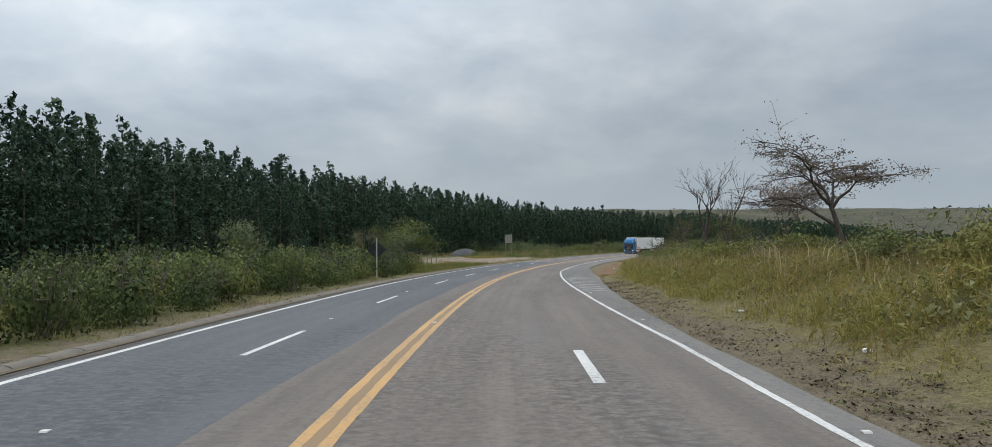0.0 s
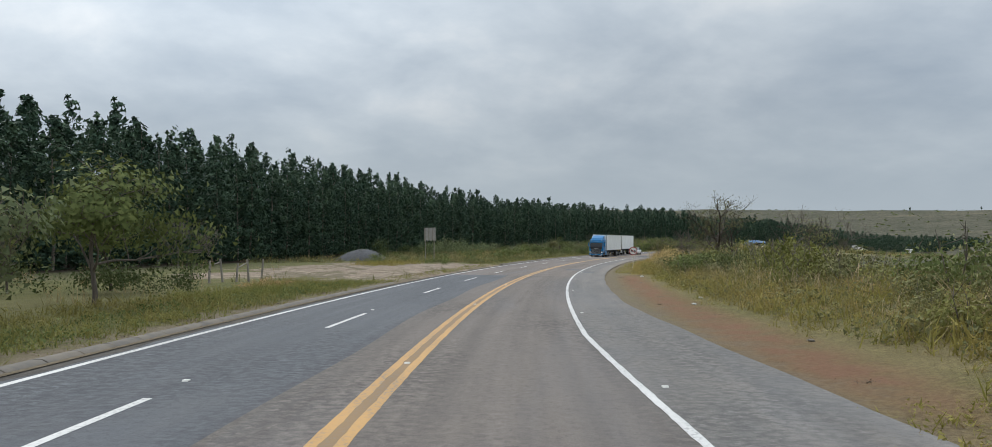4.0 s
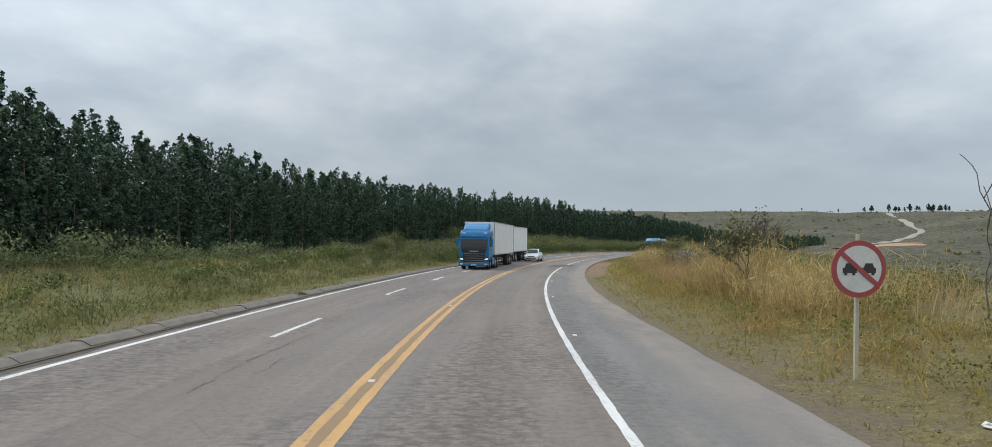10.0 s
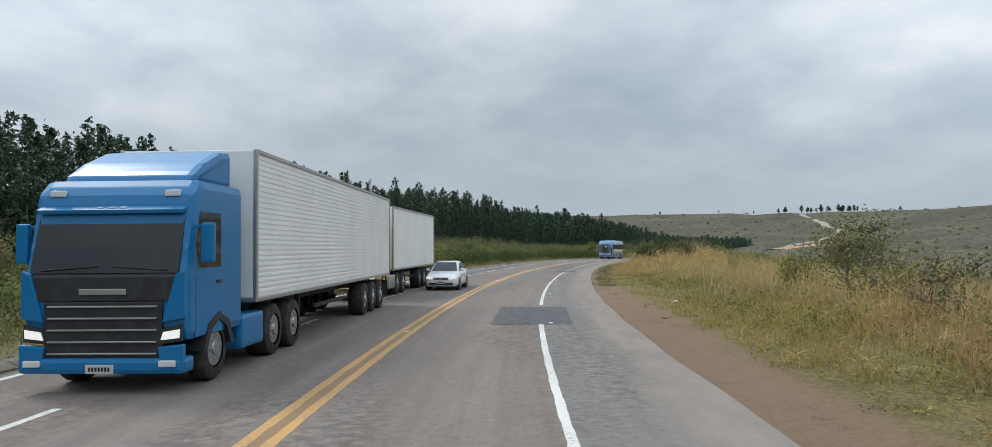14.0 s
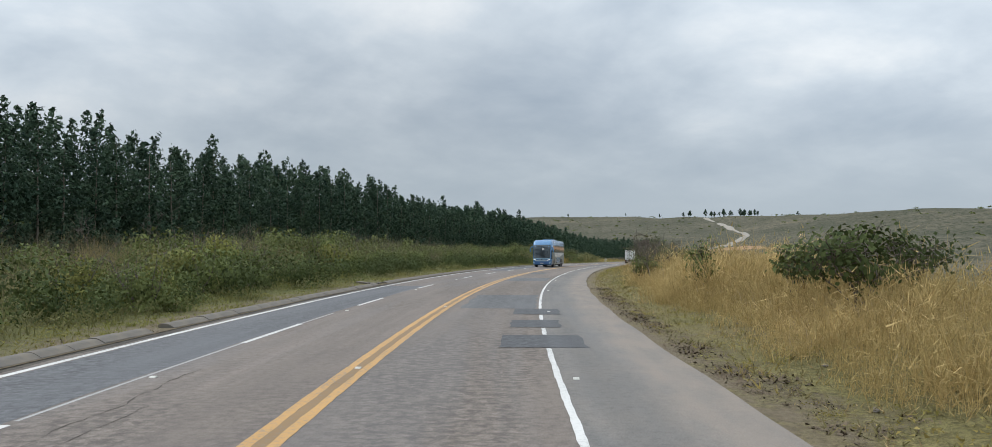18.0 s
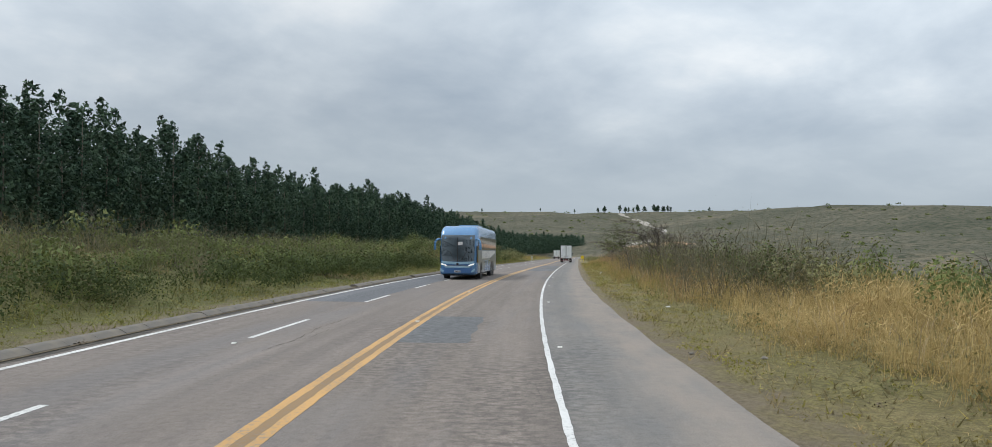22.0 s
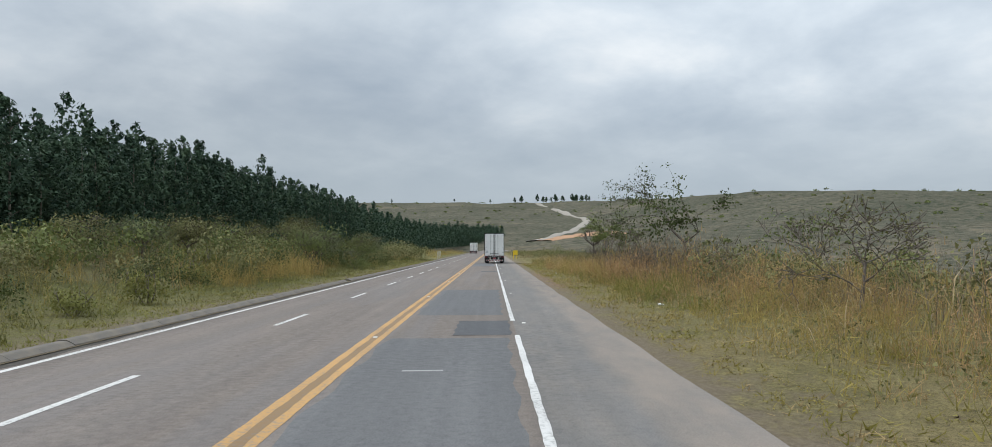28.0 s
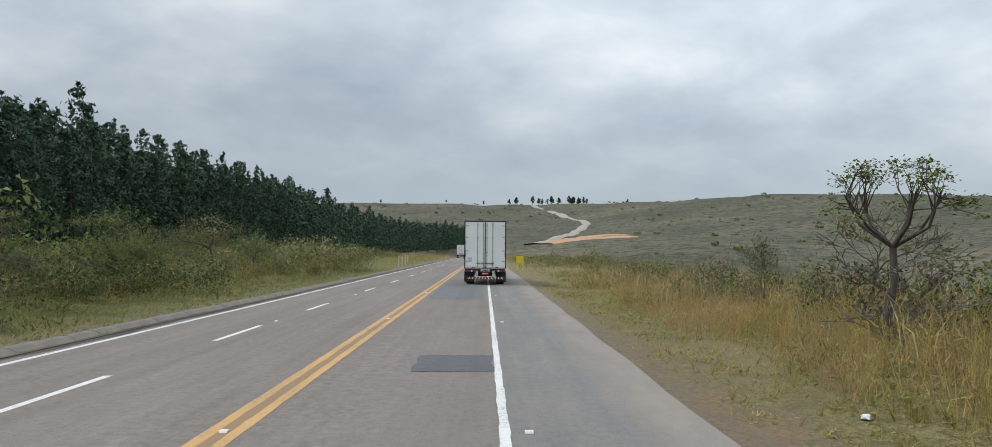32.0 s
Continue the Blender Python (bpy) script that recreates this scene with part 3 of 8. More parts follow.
def profile(s, d):
    """Height of the verge above the road beside it."""
    s, d = np.broadcast_arrays(np.asarray(s, float), np.asarray(d, float))
    e = d - EDGE_R
    br = np.interp(s, (-60, 0, 35, 60, 85, 140, 240, 300, 340, 420, 560), (1.7, 1.7, 1.6, 1.0, 0.6, 0.45, 0.4, 0.3, 0.55, 0.2, 0.0))
    right = -0.05 - 0.05 * sstep(e / 0.6) + br * sstep((e - 0.8) / 7.5) - np.maximum(d - 22, 0) * np.interp(s, (0, 60, 150, 400), (0.02, 0.06, 0.09, 0.08))
    e2 = EDGE_L - 0.75 - d
    bl = np.interp(s, (-60, 60, 92, 140, 170, 235, 275, 340, 420, 600), (0.2, 0.2, 0.0, 0.0, 0.35, 0.5, 1.7, 1.6, 1.0, 0.5))
    left = 0.02 + bl * sstep((e2 - 1.2) / 11.0)
    h = np.where(d > 0, right, left)
    out = sstep(np.where(d > 0, e - 1.0, e2 - 1.0) / 6)
    flat = 1 - 0.85 * ((s > 93) & (s < 131) & (d < 0) & (d > -26))
    return h + 0.13 * wave(s, d) * out * flat


def rc(s, d, h=None):
    """World points of road coordinates, on the verge (h None) or h above the road."""
    s, d = np.broadcast_arrays(np.asarray(s, float), np.asarray(d, float))
    th, x, y, z = (np.interp(s, SG, a) for a in (TH, RX, RY, RZ))
    up = profile(s, d) if h is None else np.zeros_like(s) + h
    return np.stack([x + d * np.cos(th), y - d * np.sin(th), z + up], -1)


def road_pose(s, d, h=0.0, turn=0.0):
    """A pose on the road, its y axis along the road, tilted with the grade."""
    a, b = rc(s, d, h), rc(s + 4.0, d, h)
    v = Vector(b - a)
    yaw = math.degrees(math.atan2(-v.x, v.y))
    pit = math.degrees(math.asin(v.z / v.length))
    return Matrix.Translation(Vector(a)) @ pose(0, 0, 0, 0, 0, yaw) @ pose(0, 0, 0, pit, 0, 0) @ pose(0, 0, 0, 0, 0, turn)


def spot(s, d, turn=0.0, sink=0.0, size=1.0):
    """An upright pose on the verge."""
    p = rc(s, d)
    return pose(p[0], p[1], p[2] - sink, 0, 0, turn) @ Matrix.Scale(size, 4)

# ---- ground, verges, road ----
END = (172.5, 336.4)


def near_road(x, y):
    """Road coordinates of world points, roughly."""
    pts = np.stack([RX[::8], RY[::8]], 1)
    d2 = (x[:, None] - pts[None, :, 0]) ** 2 + (y[:, None] - pts[None, :, 1]) ** 2
    j = d2.argmin(1) * 8
    ex, ey = x - RX[j], y - RY[j]
    lat = ex * np.cos(TH[j]) - ey * np.sin(TH[j])
    return SG[j] + ex * np.sin(TH[j]) + ey * np.cos(TH[j]), lat, np.sqrt(d2.min(1)), RZ[j]


def terrain(x, y):
    s, lat, dist, zr = near_road(x, y)
    dx, dy = x - END[0], y - END[1]
    r, az = np.hypot(dx, dy), np.degrees(np.arctan2(dx, dy))
    rr = r * np.interp(az, (50, 68, 95, 130), (1.0, 1.6, 1.85, 1.5))
    far = np.interp(rr, (0, 100, 300, 600, 900, 1230, 1500, 2600, 5000, 12000), (-19, -21, -25, -22, -12, 11, 9, -6, -30, -60))
    ahead = sstep((r - 60) / 150) * sstep((1000 - r) / 400) * sstep((az - 5) / 20) * sstep((62 - az) / 22)
    far = far - 7 * ahead
    far += 2.6 * wave(x, y, 0.045) * sstep((r - 120) / 300) + (-4.0 * sstep((az - 72) / 25)) * sstep((rr - 700) / 500)
    south = sstep((-dy - 100) / 250)
    far = far * (1 - south) + south * (zr * 0.5 - 9 + np.minimum(lat, 0) * -0.01)
    west = sstep((-lat - 30) / 60) * sstep((760 - s) / 220) * sstep((420 - dist) / 250)
    far = far * (1 - west) + west * (zr + 0.5)
    near = zr - 0.55 - np.where(lat > 20, (lat - 20) * 0.085, 0) - 1.3 * (np.abs(lat) < 7) + 0.25 * (np.abs(lat) > 38)
    w = sstep((np.abs(dist) - 45) / 160)
    w = np.maximum(w, sstep((s - 560) / 140))
    return near * (1 - w) + far * w


def axis(lo, hi, step, reach):
    mid = np.arange(lo, hi + 1e-6, step)
    grow = [step]
    while sum(grow) < reach:
        grow.append(grow[-1] * 1.16)
    g = np.cumsum(grow)
    return np.concatenate([lo - g[::-1], mid, hi + g])


gx, gy = axis(-90, 620, 5.5, 4300), axis(-60, 780, 5.5, 4300)
XX, YY = np.meshgrid(gx, gy, indexing="ij")
ZZ = terrain(XX.ravel(), YY.ravel())
ground = new("ground", mesh_np("ground", np.stack([XX.ravel(), YY.ravel(), ZZ], 1), [grid_faces(len(gx), len(gy))], M["hill"], smooth=True))
tagged(ground, "scrub-covered rolling hills falling to a valley", "ground", kind="structure")


def strip(name, s, ds, mat, h=None, label="", cat="", parent=None, smooth=True):
    """A sheet along the road: ds are offsets, numbers or functions of s."""
    cols = [np.full_like(s, d) if isinstance(d, (int, float)) else d(s) for d in ds]
    D = np.stack(cols, 1)
    S = np.repeat(s[:, None], len(ds), 1)
    hh = None if h is None else h
    P = rc(S, D, hh)
    me = mesh_np(name, P.reshape(-1, 3), [grid_faces(len(s), len(ds))[:, ::-1]], mat, np.stack([D, S], -1).reshape(-1, 2), smooth)
    ob = new(name, me)
    if parent:
        ob.parent = parent
        if label:
            tagged(ob, label)
    else:
        tagged(ob, label, cat, kind="structure")
    return ob


sv = np.arange(-60, 640, 1.5)
strip("verge_right", sv, [EDGE_R - 0.12, EDGE_R + 0.25, 6.6, 7.2, 8, 9, 10, 11.2, 12.5, 14, 16, 18, 20.5, 23, 26, 30, 35, 42, 50], M["verge_r"],
      label="grassy verge with red soil patches along the road", cat="verge")
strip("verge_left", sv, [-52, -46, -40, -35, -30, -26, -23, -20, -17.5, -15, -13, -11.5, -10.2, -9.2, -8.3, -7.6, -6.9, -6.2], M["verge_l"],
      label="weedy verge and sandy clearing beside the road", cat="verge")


def right_line(s):
    return np.interp(s, (0, 18.6, 37.2, 51.2, 69.8, 111.6, 186, 279, 372, 446), (5.88, 5.8, 5.17, 4.49, 3.62, 3.40, 3.46, 3.53, 3.3, 3.15))


def line_half(s):
    return np.interp(s, (0, 200, 240, 300, 340, 700), (0.068, 0.066, 0.052, 0.052, 0.062, 0.062))


def edge_right(s):
    return np.interp(s, (0, 20, 32, 57, 72, 80, 100, 115, 140, 156, 216, 313, 375, 430), (6.45, 6.4, 6.6, 7.0, 6.3, 5.8, 5.75, 5.8, 6.0, 5.8, 5.95, 5.95, 5.75, 5.8)) + 0.03 * np.sin(s * 0.9)


sr = np.arange(-60, 700, 1.5)
road = tagged(new("road"), "two-way highway of worn grey asphalt with a double yellow line", "road", kind="structure")
strip("left_lanes", sr[sr < 108], [-6.3, -5, -3.2, lambda s: -1.35 + 0.08 * np.sin(s * 0.4)], M["road_new"], 0.0, "smooth dark bluish asphalt", parent=road)
strip("centre_lane", sr[sr < 108], [lambda s: -1.35 + 0.08 * np.sin(s * 0.4), 0, 2.0, right_line], M["road_coarse"], 0.0, "worn coarse grey asphalt", parent=road)
strip("left_lanes", sr[sr > 105], [-6.3, -5, -3.2, -1.35, 0], M["road_left"], 0.0, "worn grey asphalt with long stains", parent=road)
strip("lanes", sr[sr > 105], [0, 2.0, right_line], M["road_old"], 0.0, "worn grey asphalt with long stains", parent=road)
strip("shoulder", sr, [right_line, lambda s: (right_line(s) + edge_right(s)) / 2, edge_right], M["shoulder"], 0.0, "dusty brownish paved shoulder", parent=road)


def marking(name, s0, s1, d0, d1, mat, step=1.5, h=0.004, label=""):
    s = np.linspace(s0, s1, max(2, int((s1 - s0) / step) + 1))
    return strip(name, s, [d0, d1], mat, h, label, parent=road)


def ragged(s, k, size=1.0):
    """The uneven edge of old paint, a centimetre or two."""
    return size * 0.5 * (0.013 * np.sin(s * 3.1 + k) + 0.010 * np.sin(s * 7.7 + 2.1 * k) + 0.008 * np.sin(s * 13.9 + 0.7 * k))


marking("yellow_line", -60, 690, lambda s: -0.23 + ragged(s, 1.0, 0.7), lambda s: -0.08 + ragged(s, 3.0), M["yellow_paint"], 0.25)
marking("yellow_line", -60, 690, lambda s: 0.08 + ragged(s, 5.0), lambda s: 0.23 + ragged(s, 7.0, 0.7), M["yellow_paint"], 0.25)
marking("yellow_stain", -60, 690, -0.085, 0.085, M["yellow_stain"], 1.5, 0.003, "yellow-brown dust between the lines")
marking("gutter_dirt", -60, 690, -6.29, lambda s: -5.98 + 0.07 * np.sin(s * 0.8) + 0.05 * np.sin(s * 2.3), M["gutter"], 0.5, 0.003, "dark dirt gathered along the kerb")
marking("left_edge_line", -60, 690, -5.82, -5.66, M["white_paint"])
for a, b in ((-60, 194.5), (199.5, 235.7), (238.2, 239.8), (242.1, 243.8), (246.3, 359.3), (362.7, 690)):
    marking("right_edge_line", a, b, lambda s: right_line(s) - line_half(s) + ragged(s, 0.4), lambda s: right_line(s) + line_half(s) + ragged(s, 2.0), M["white_paint"], 0.22)


def dash_at(s):
    return np.interp(s, (0, 130, 150, 260, 285, 340, 400), (-3.05, -3.15, -3.33, -3.36, -3.2, -3.15, -3.25))


DASH = [3.0, 16.8, 30.1, 45.2, 57.5, 70.6, 85.2, 97.5, 110.2, 125.2, 140.2, 154.2, 166.3, 178.0, 190.3, 202.0, 213.0, 224.6, 236.4, 247.3, 259.6, 273.8, 285.0, 295.9, 306.0, 315.5, 328.3, 339.5, 350.7, 361.8, 372.6, 383.2, 392.6, 401.3, 409.4, 418.0]
DASH += [430.0 + 11.0 * i for i in range(16)]
for i, a in enumerate(DASH):
    marking("lane_dash", a, a + (4.2 if a < 300 else 3.4), lambda s: dash_at(s) - 0.07, lambda s: dash_at(s) + 0.07, M["white_paint"], 1.0)
for a in (2.0, 14.0):
    marking("lane_dash", a, a + 3.6, 3.42 if a > 5 else 3.6, 3.62 if a > 5 else 3.8, M["white_paint"], 1.0, label="thick worn white dash")
for i in range(9):                                            # hatching where the lane ends
    a = 38.6 + 2.1 * i
    s = np.array([a, a + 0.18])
    q = [rc(a + 1.0, float(right_line(a)) + 0.2, 0.004), rc(a + 1.16, float(right_line(a)) + 0.2, 0.004), rc(a + 0.16, 6.5, 0.004), rc(a, 6.5, 0.004)]
    me = mesh_np("hatch_line", np.array(q), [np.array([[0, 1, 2, 3]])], M["white_paint"], np.array([[0, a], [0, a + .2], [1, a + .2], [1, a]]))
    new("hatch_line", me).parent = road

# repaired squares of fresh asphalt
PATCH = ((192.7, 198.6, 2.05, 4.35), (235.8, 238.1, 2.45, 4.35), (239.9, 242.0, 2.6, 4.0), (243.9, 246.2, 2.6, 4.15), (359.3, 362.7, 1.8, 3.2), (405.2, 407.2, 1.7, 3.15), (321.6, 323.0, 2.9, 3.7))
SOFT = ((114.8, 117.8, 3.65, 4.7), (120.1, 123.1, 1.8, 3.3), (246.3, 254.2, 0.6, 3.35), (343.5, 358.8, 0.35, 3.1), (364.5, 378.0, 0.35, 3.05), (270.0, 276.0, 0.4, 3.2), (284.5, 290.6, 0.15, 1.8), (424.0, 440.0, 0.4, 2.9))
for s0, s1, d0, d1 in PATCH:
    marking("asphalt_patch", s0, s1, lambda s, a=d0: a + 0.03 * np.sin(s * 5), lambda s, a=d1: a + 0.04 * np.sin(s * 4 + 1), M["patch"], 0.5, 0.008 if d0 < 0 else 0.0065, "dark repaired asphalt square")

# ---- concrete kerb along the left edge ----
KERB = ((-6.24, -0.25), (-6.29, 0.04), (-6.44, 0.12), (-6.50, 0.14), (-6.66, 0.14), (-6.73, 0.11), (-6.76, -0.25))


def kerb_mesh(length):
    bm = B()
    prism(bm, KERB, 0, length, axis="y")
    me = bpy.data.meshes.new("kerb_stone")
    bm.to_mesh(me)
    bm.free()
    me.materials.append(M["kerb"])
    return me




def crack(s0, s1, d, seed, width=0.035):
    """A wandering open crack."""
    g = np.random.default_rng(seed)
    s = np.arange(s0, s1, 0.18)
    off = d + np.cumsum(g.normal(0, 0.035, len(s)))
    w = width * np.clip(g.uniform(-0.3, 1.2, len(s)), 0.08, 1)
    P = np.stack([rc(s, off - w / 2, 0.0042), rc(s, off + w / 2, 0.0042)], 1)
    ob = new("crack", mesh_np("crack", P.reshape(-1, 3), [grid_faces(len(s), 2)[:, ::-1]], M["gutter"]))
    ob.parent = road


for i, (s0, s1, d) in enumerate(((104, 112, -3.7), (112, 122, -2.6), (123, 131, -3.1), (134, 141, -2.4), (146, 152, -3.6), (158, 166, -2.9), (170, 175, -4.2), (198, 205, -2.7), (226, 233, -2.6),
                                 (262, 270, -2.9), (283, 290, -2.2), (318, 326, -2.6), (344, 350, -3.5), (374, 381, -3.7), (381, 386, -3.3), (388, 394, -2.5), (216, 222, 1.8))):
    crack(s0, s1, d, 300 + i)
    crack(s0 + 1.5, s0 + 4.0, d + 0.35, 350 + i, 0.02)

kerb = tagged(new("kerb"), "weathered low concrete kerb stones along the road", "kerb", kind="structure")

for s0, s1, d0, d1 in SOFT:
    marking("asphalt_patch", s0, s1, lambda s, a=d0: a + 0.06 * np.sin(s * 2), lambda s, a=d1: a + 0.05 * np.sin(s * 3 + 1), M["patch_soft"], 0.5, 0.0026, "older repair in the asphalt")
marking("asphalt_patch", 212, 262, -5.6, lambda s: -3.45 + 0.03 * np.sin(s), M["patch_blue"], 1.5, 0.0026, "bluish resurfaced lane strip")
marking("asphalt_patch", 296, 345, -5.6, lambda s: -3.3 + 0.03 * np.sin(s), M["patch_blue"], 1.5, 0.0026, "bluish resurfaced lane strip")
marking("faded_line", 200, 224, -3.40, -3.33, M["faded_paint"], 1.5, 0.0035, "faded old line")
marking("faded_line", 229, 244, -3.40, -3.33, M["faded_paint"], 1.5, 0.0035, "faded old line")

marking("paint_remnant", 354.3, 354.43, 1.2, 1.9, M["faded_paint"], 0.5, 0.006, "short white bar across the lane")

# ---- plants ----


def leaf_cloud(c, length, width, rng, droop=0.0, fold=0.15, out=None, tri=False):
    """One leaf at each point of c: a folded diamond, or a triangle. Its shading leans the way the clump swells (out)."""
    n = len(c)
    if out is None:
        out = c - c.mean(0)
    out = out / (np.linalg.norm(out, axis=1, keepdims=True) + 1e-6)
    u = out + rng.normal(0, 0.42, (n, 3))
    u /= np.linalg.norm(u, axis=1, keepdims=True)
    a = rng.normal(size=(n, 3))
    a[:, 2] -= droop
    a -= u * (a * u).sum(1, keepdims=True)
    a /= np.linalg.norm(a, axis=1, keepdims=True) + 1e-6
    b = np.cross(u, a)
    L = (length * rng.uniform(0.65, 1.35, n))[:, None]
    W = (width * rng.uniform(0.65, 1.35, n))[:, None]
    m = u * 0.32 + out * 0.85
    m /= np.linalg.norm(m, axis=1, keepdims=True)
    if tri:
        v = np.stack([c - a * L / 2 - b * W / 2, c + a * L / 2 - b * W * 0.1, c - a * L * 0.1 + b * W * 0.75], 1)
        f = np.arange(3 * n).reshape(n, 3)
        f = np.where((np.einsum("ij,ij->i", np.cross(v[:, 1] - v[:, 0], v[:, 2] - v[:, 0]), u) < 0)[:, None], f[:, ::-1], f)
        return v.reshape(-1, 3), f, np.repeat(m, 3, 0)
    v = np.stack([c - a * L / 2, c - b * W / 2 + u * W * fold, c + a * L / 2, c + b * W / 2 + u * W * fold], 1)
    f = np.arange(4 * n).reshape(n, 4)
    f = np.where((np.einsum("ij,ij->i", np.cross(v[:, 1] - v[:, 0], v[:, 3] - v[:, 0]), u) < 0)[:, None], f[:, ::-1], f)
    return v.reshape(-1, 3), f, np.repeat(m, 4, 0)


def tube(pts, radii, sides=5):
    """A tapering tube through points."""
    pts, radii = np.asarray(pts, float), np.asarray(radii, float)
    t = np.gradient(pts, axis=0)
    t /= np.linalg.norm(t, axis=1, keepdims=True) + 1e-9
    ref = np.array([0.31, 0.95, 0.05])
    u = np.cross(t, ref)
    u /= np.linalg.norm(u, axis=1, keepdims=True) + 1e-9
    w = np.cross(t, u)
    ang = np.arange(sides) * 2 * np.pi / sides
    ring = pts[:, None] + radii[:, None, None] * (np.cos(ang)[None, :, None] * u[:, None] + np.sin(ang)[None, :, None] * w[:, None])
    k = len(pts)
    i, j = np.meshgrid(np.arange(k - 1), np.arange(sides), indexing="ij")
    f = np.stack([i * sides + j, i * sides + (j + 1) % sides, (i + 1) * sides + (j + 1) % sides, (i + 1) * sides + j], -1).reshape(-1, 4)
    return ring.reshape(-1, 3), f


def merged(pieces):
    vs, fs, ns, o = [], [], [], 0
    for q in pieces:
        vs.append(q[0])
        fs.append(q[1] + o)
        ns.append(q[2] if len(q) > 2 else np.zeros((0, 3)))
        o += len(q[0])
    out = np.concatenate(vs), np.concatenate(fs)
    return (*out, np.concatenate(ns)) if len(pieces[0]) > 2 else out


def leafy(name, q, mat):
    return mesh_np(name, q[0], [q[1]], mat, normals=q[2] if len(q) > 2 else None)


def many(template, places, turns, sizes, tall=None):
    """Copies of one (verts, faces, normals) at places, turned about z and scaled."""
    v, f = template[:2]
    c, s = np.cos(turns)[:, None], np.sin(turns)[:, None]
    k = sizes[:, None]
    h = k if tall is None else k * tall[:, None]
    x = (v[None, :, 0] * c - v[None, :, 1] * s) * k + places[:, None, 0]
    y = (v[None, :, 0] * s + v[None, :, 1] * c) * k + places[:, None, 1]
    z = v[None, :, 2] * h + places[:, None, 2]
    V = np.stack([x, y, z], -1).reshape(-1, 3)
    F = (f[None] + (np.arange(len(places)) * len(v))[:, None, None]).reshape(-1, f.shape[1])
    if len(template) < 3:
        return V, F
    n = template[2]
    N = np.stack([n[None, :, 0] * c - n[None, :, 1] * s, n[None, :, 0] * s + n[None, :, 1] * c, np.broadcast_to(n[None, :, 2], x.shape)], -1)
    return V, F, N.reshape(-1, 3)


def euc_crown(rng, H, R, sprays, per, L, W, low=0.06, high=1.0, open_side=False):
    """Rising leafy sprays round a leader, that narrow to a pointed, slightly leaning tip. On an open side (+x) they grow thicker."""
    u = low + (high - low) * ((np.arange(sprays) + rng.uniform(0, 1, sprays)) / sprays) ** 0.96
    a = (np.arange(sprays) * 0.618) % 1
    ang = np.where(a < 0.76, (a / 0.76 * 2 - 1) * 1.75, 3.14 + ((a - 0.76) / 0.24 * 2 - 1) * 1.39) if open_side else a * 6.283
    ang = ang + rng.uniform(-0.4, 0.4, sprays)
    prof = np.minimum(1.0, (u - low + 0.2) / 0.3) * (1 - u ** 1.9) ** 0.8 + 0.03
    flat = np.stack([np.cos(ang), np.sin(ang), 0 * ang], 1)
    el = np.radians(rng.uniform(18, 48, sprays) + 38 * u ** 2)
    way = flat * np.cos(el)[:, None] + np.array([0, 0, 1.0]) * np.sin(el)[:, None]
    reach = (0.55 * R * prof + 0.45) * rng.uniform(0.8, 1.3, sprays)
    root = flat * (R * prof * rng.uniform(0.05, 0.72, sprays))[:, None]
    root[:, 2] = u * H - 0.5 * reach * np.sin(el)
    lean = rng.normal(0, 0.35, 2)
    root[:, :2] += lean * (u ** 2.5)[:, None]
    k = np.repeat(np.arange(sprays), per)
    w = rng.uniform(0, 1, len(k)) ** 0.85
    thick = 0.41 * np.clip(reach, 0.3, 1.6)[k] * np.sin(np.pi * np.clip(w * 0.86 + 0.12, 0, 1)) + 0.03
    off = rng.normal(size=(len(k), 3)) * thick[:, None] * 0.62
    pts = root[k] + way[k] * (reach[k] * w)[:, None] + off
    pts[:, 2] = np.clip(pts[:, 2], 0.15, None)
    swell = off / (thick[:, None] + 0.02) * 1.3 + way[k] * (0.9 * w - 0.2)[:, None] + flat[k] * 0.25 + np.array([0, 0, 0.2])
    return leaf_cloud(pts, L, W, rng, 0.9, out=swell, tri=True)


def euc_trunk(rng, H):
    k = 6
    z = np.linspace(-0.2, H * 0.93, k)
    p = np.stack([np.cumsum(rng.normal(0, 0.07, k)), np.cumsum(rng.normal(0, 0.07, k)), z], 1)
    p[0, :2] = 0
    pieces = [tube(p, np.linspace(0.13, 0.02, k), 6)]
    for i in range(9):
        h = rng.uniform(0.2, 0.85) * H
        a = rng.uniform(0, 6.28)
        q = np.array([np.interp(h, z, p[:, 0]), np.interp(h, z, p[:, 1]), h])
        r = 1.3 * (1 - h / H) + 0.3
        pieces.append(tube([q, q + [math.cos(a) * r * 0.5, math.sin(a) * r * 0.5, 0.5], q + [math.cos(a) * r, math.sin(a) * r, 0.8]], [0.035, 0.022, 0.01], 4))
    return merged(pieces)


def eucalyptus(seed, H):
    rng = np.random.default_rng(seed)
    t = thing("eucalyptus_tree", "tall slender dark-green eucalyptus of a dense plantation row", "tree", "front row of the plantation")
    v, f = euc_trunk(rng, H)
    part("trunk", mesh_np("trunk", v, [f], M["euc_bark"], smooth=True), None, t)
    part("crown", leafy("crown", euc_crown(rng, H, 2.45, 64, 38, 0.35, 0.19, rng.uniform(0.0, 0.04), open_side=True), M["euc_leaf"]), None, t)
    return t


rng = np.random.default_rng(11)
EUC = [eucalyptus(100 + i, 13.2 + 0.5 * (i % 3)) for i in range(7)]


def forest_edge(s):
    return np.interp(s, (-60, 60, 160, 230, 300, 420, 700, 1100), (-34.5, -35.5, -36.5, -35.5, -34, -33, -31, -27))


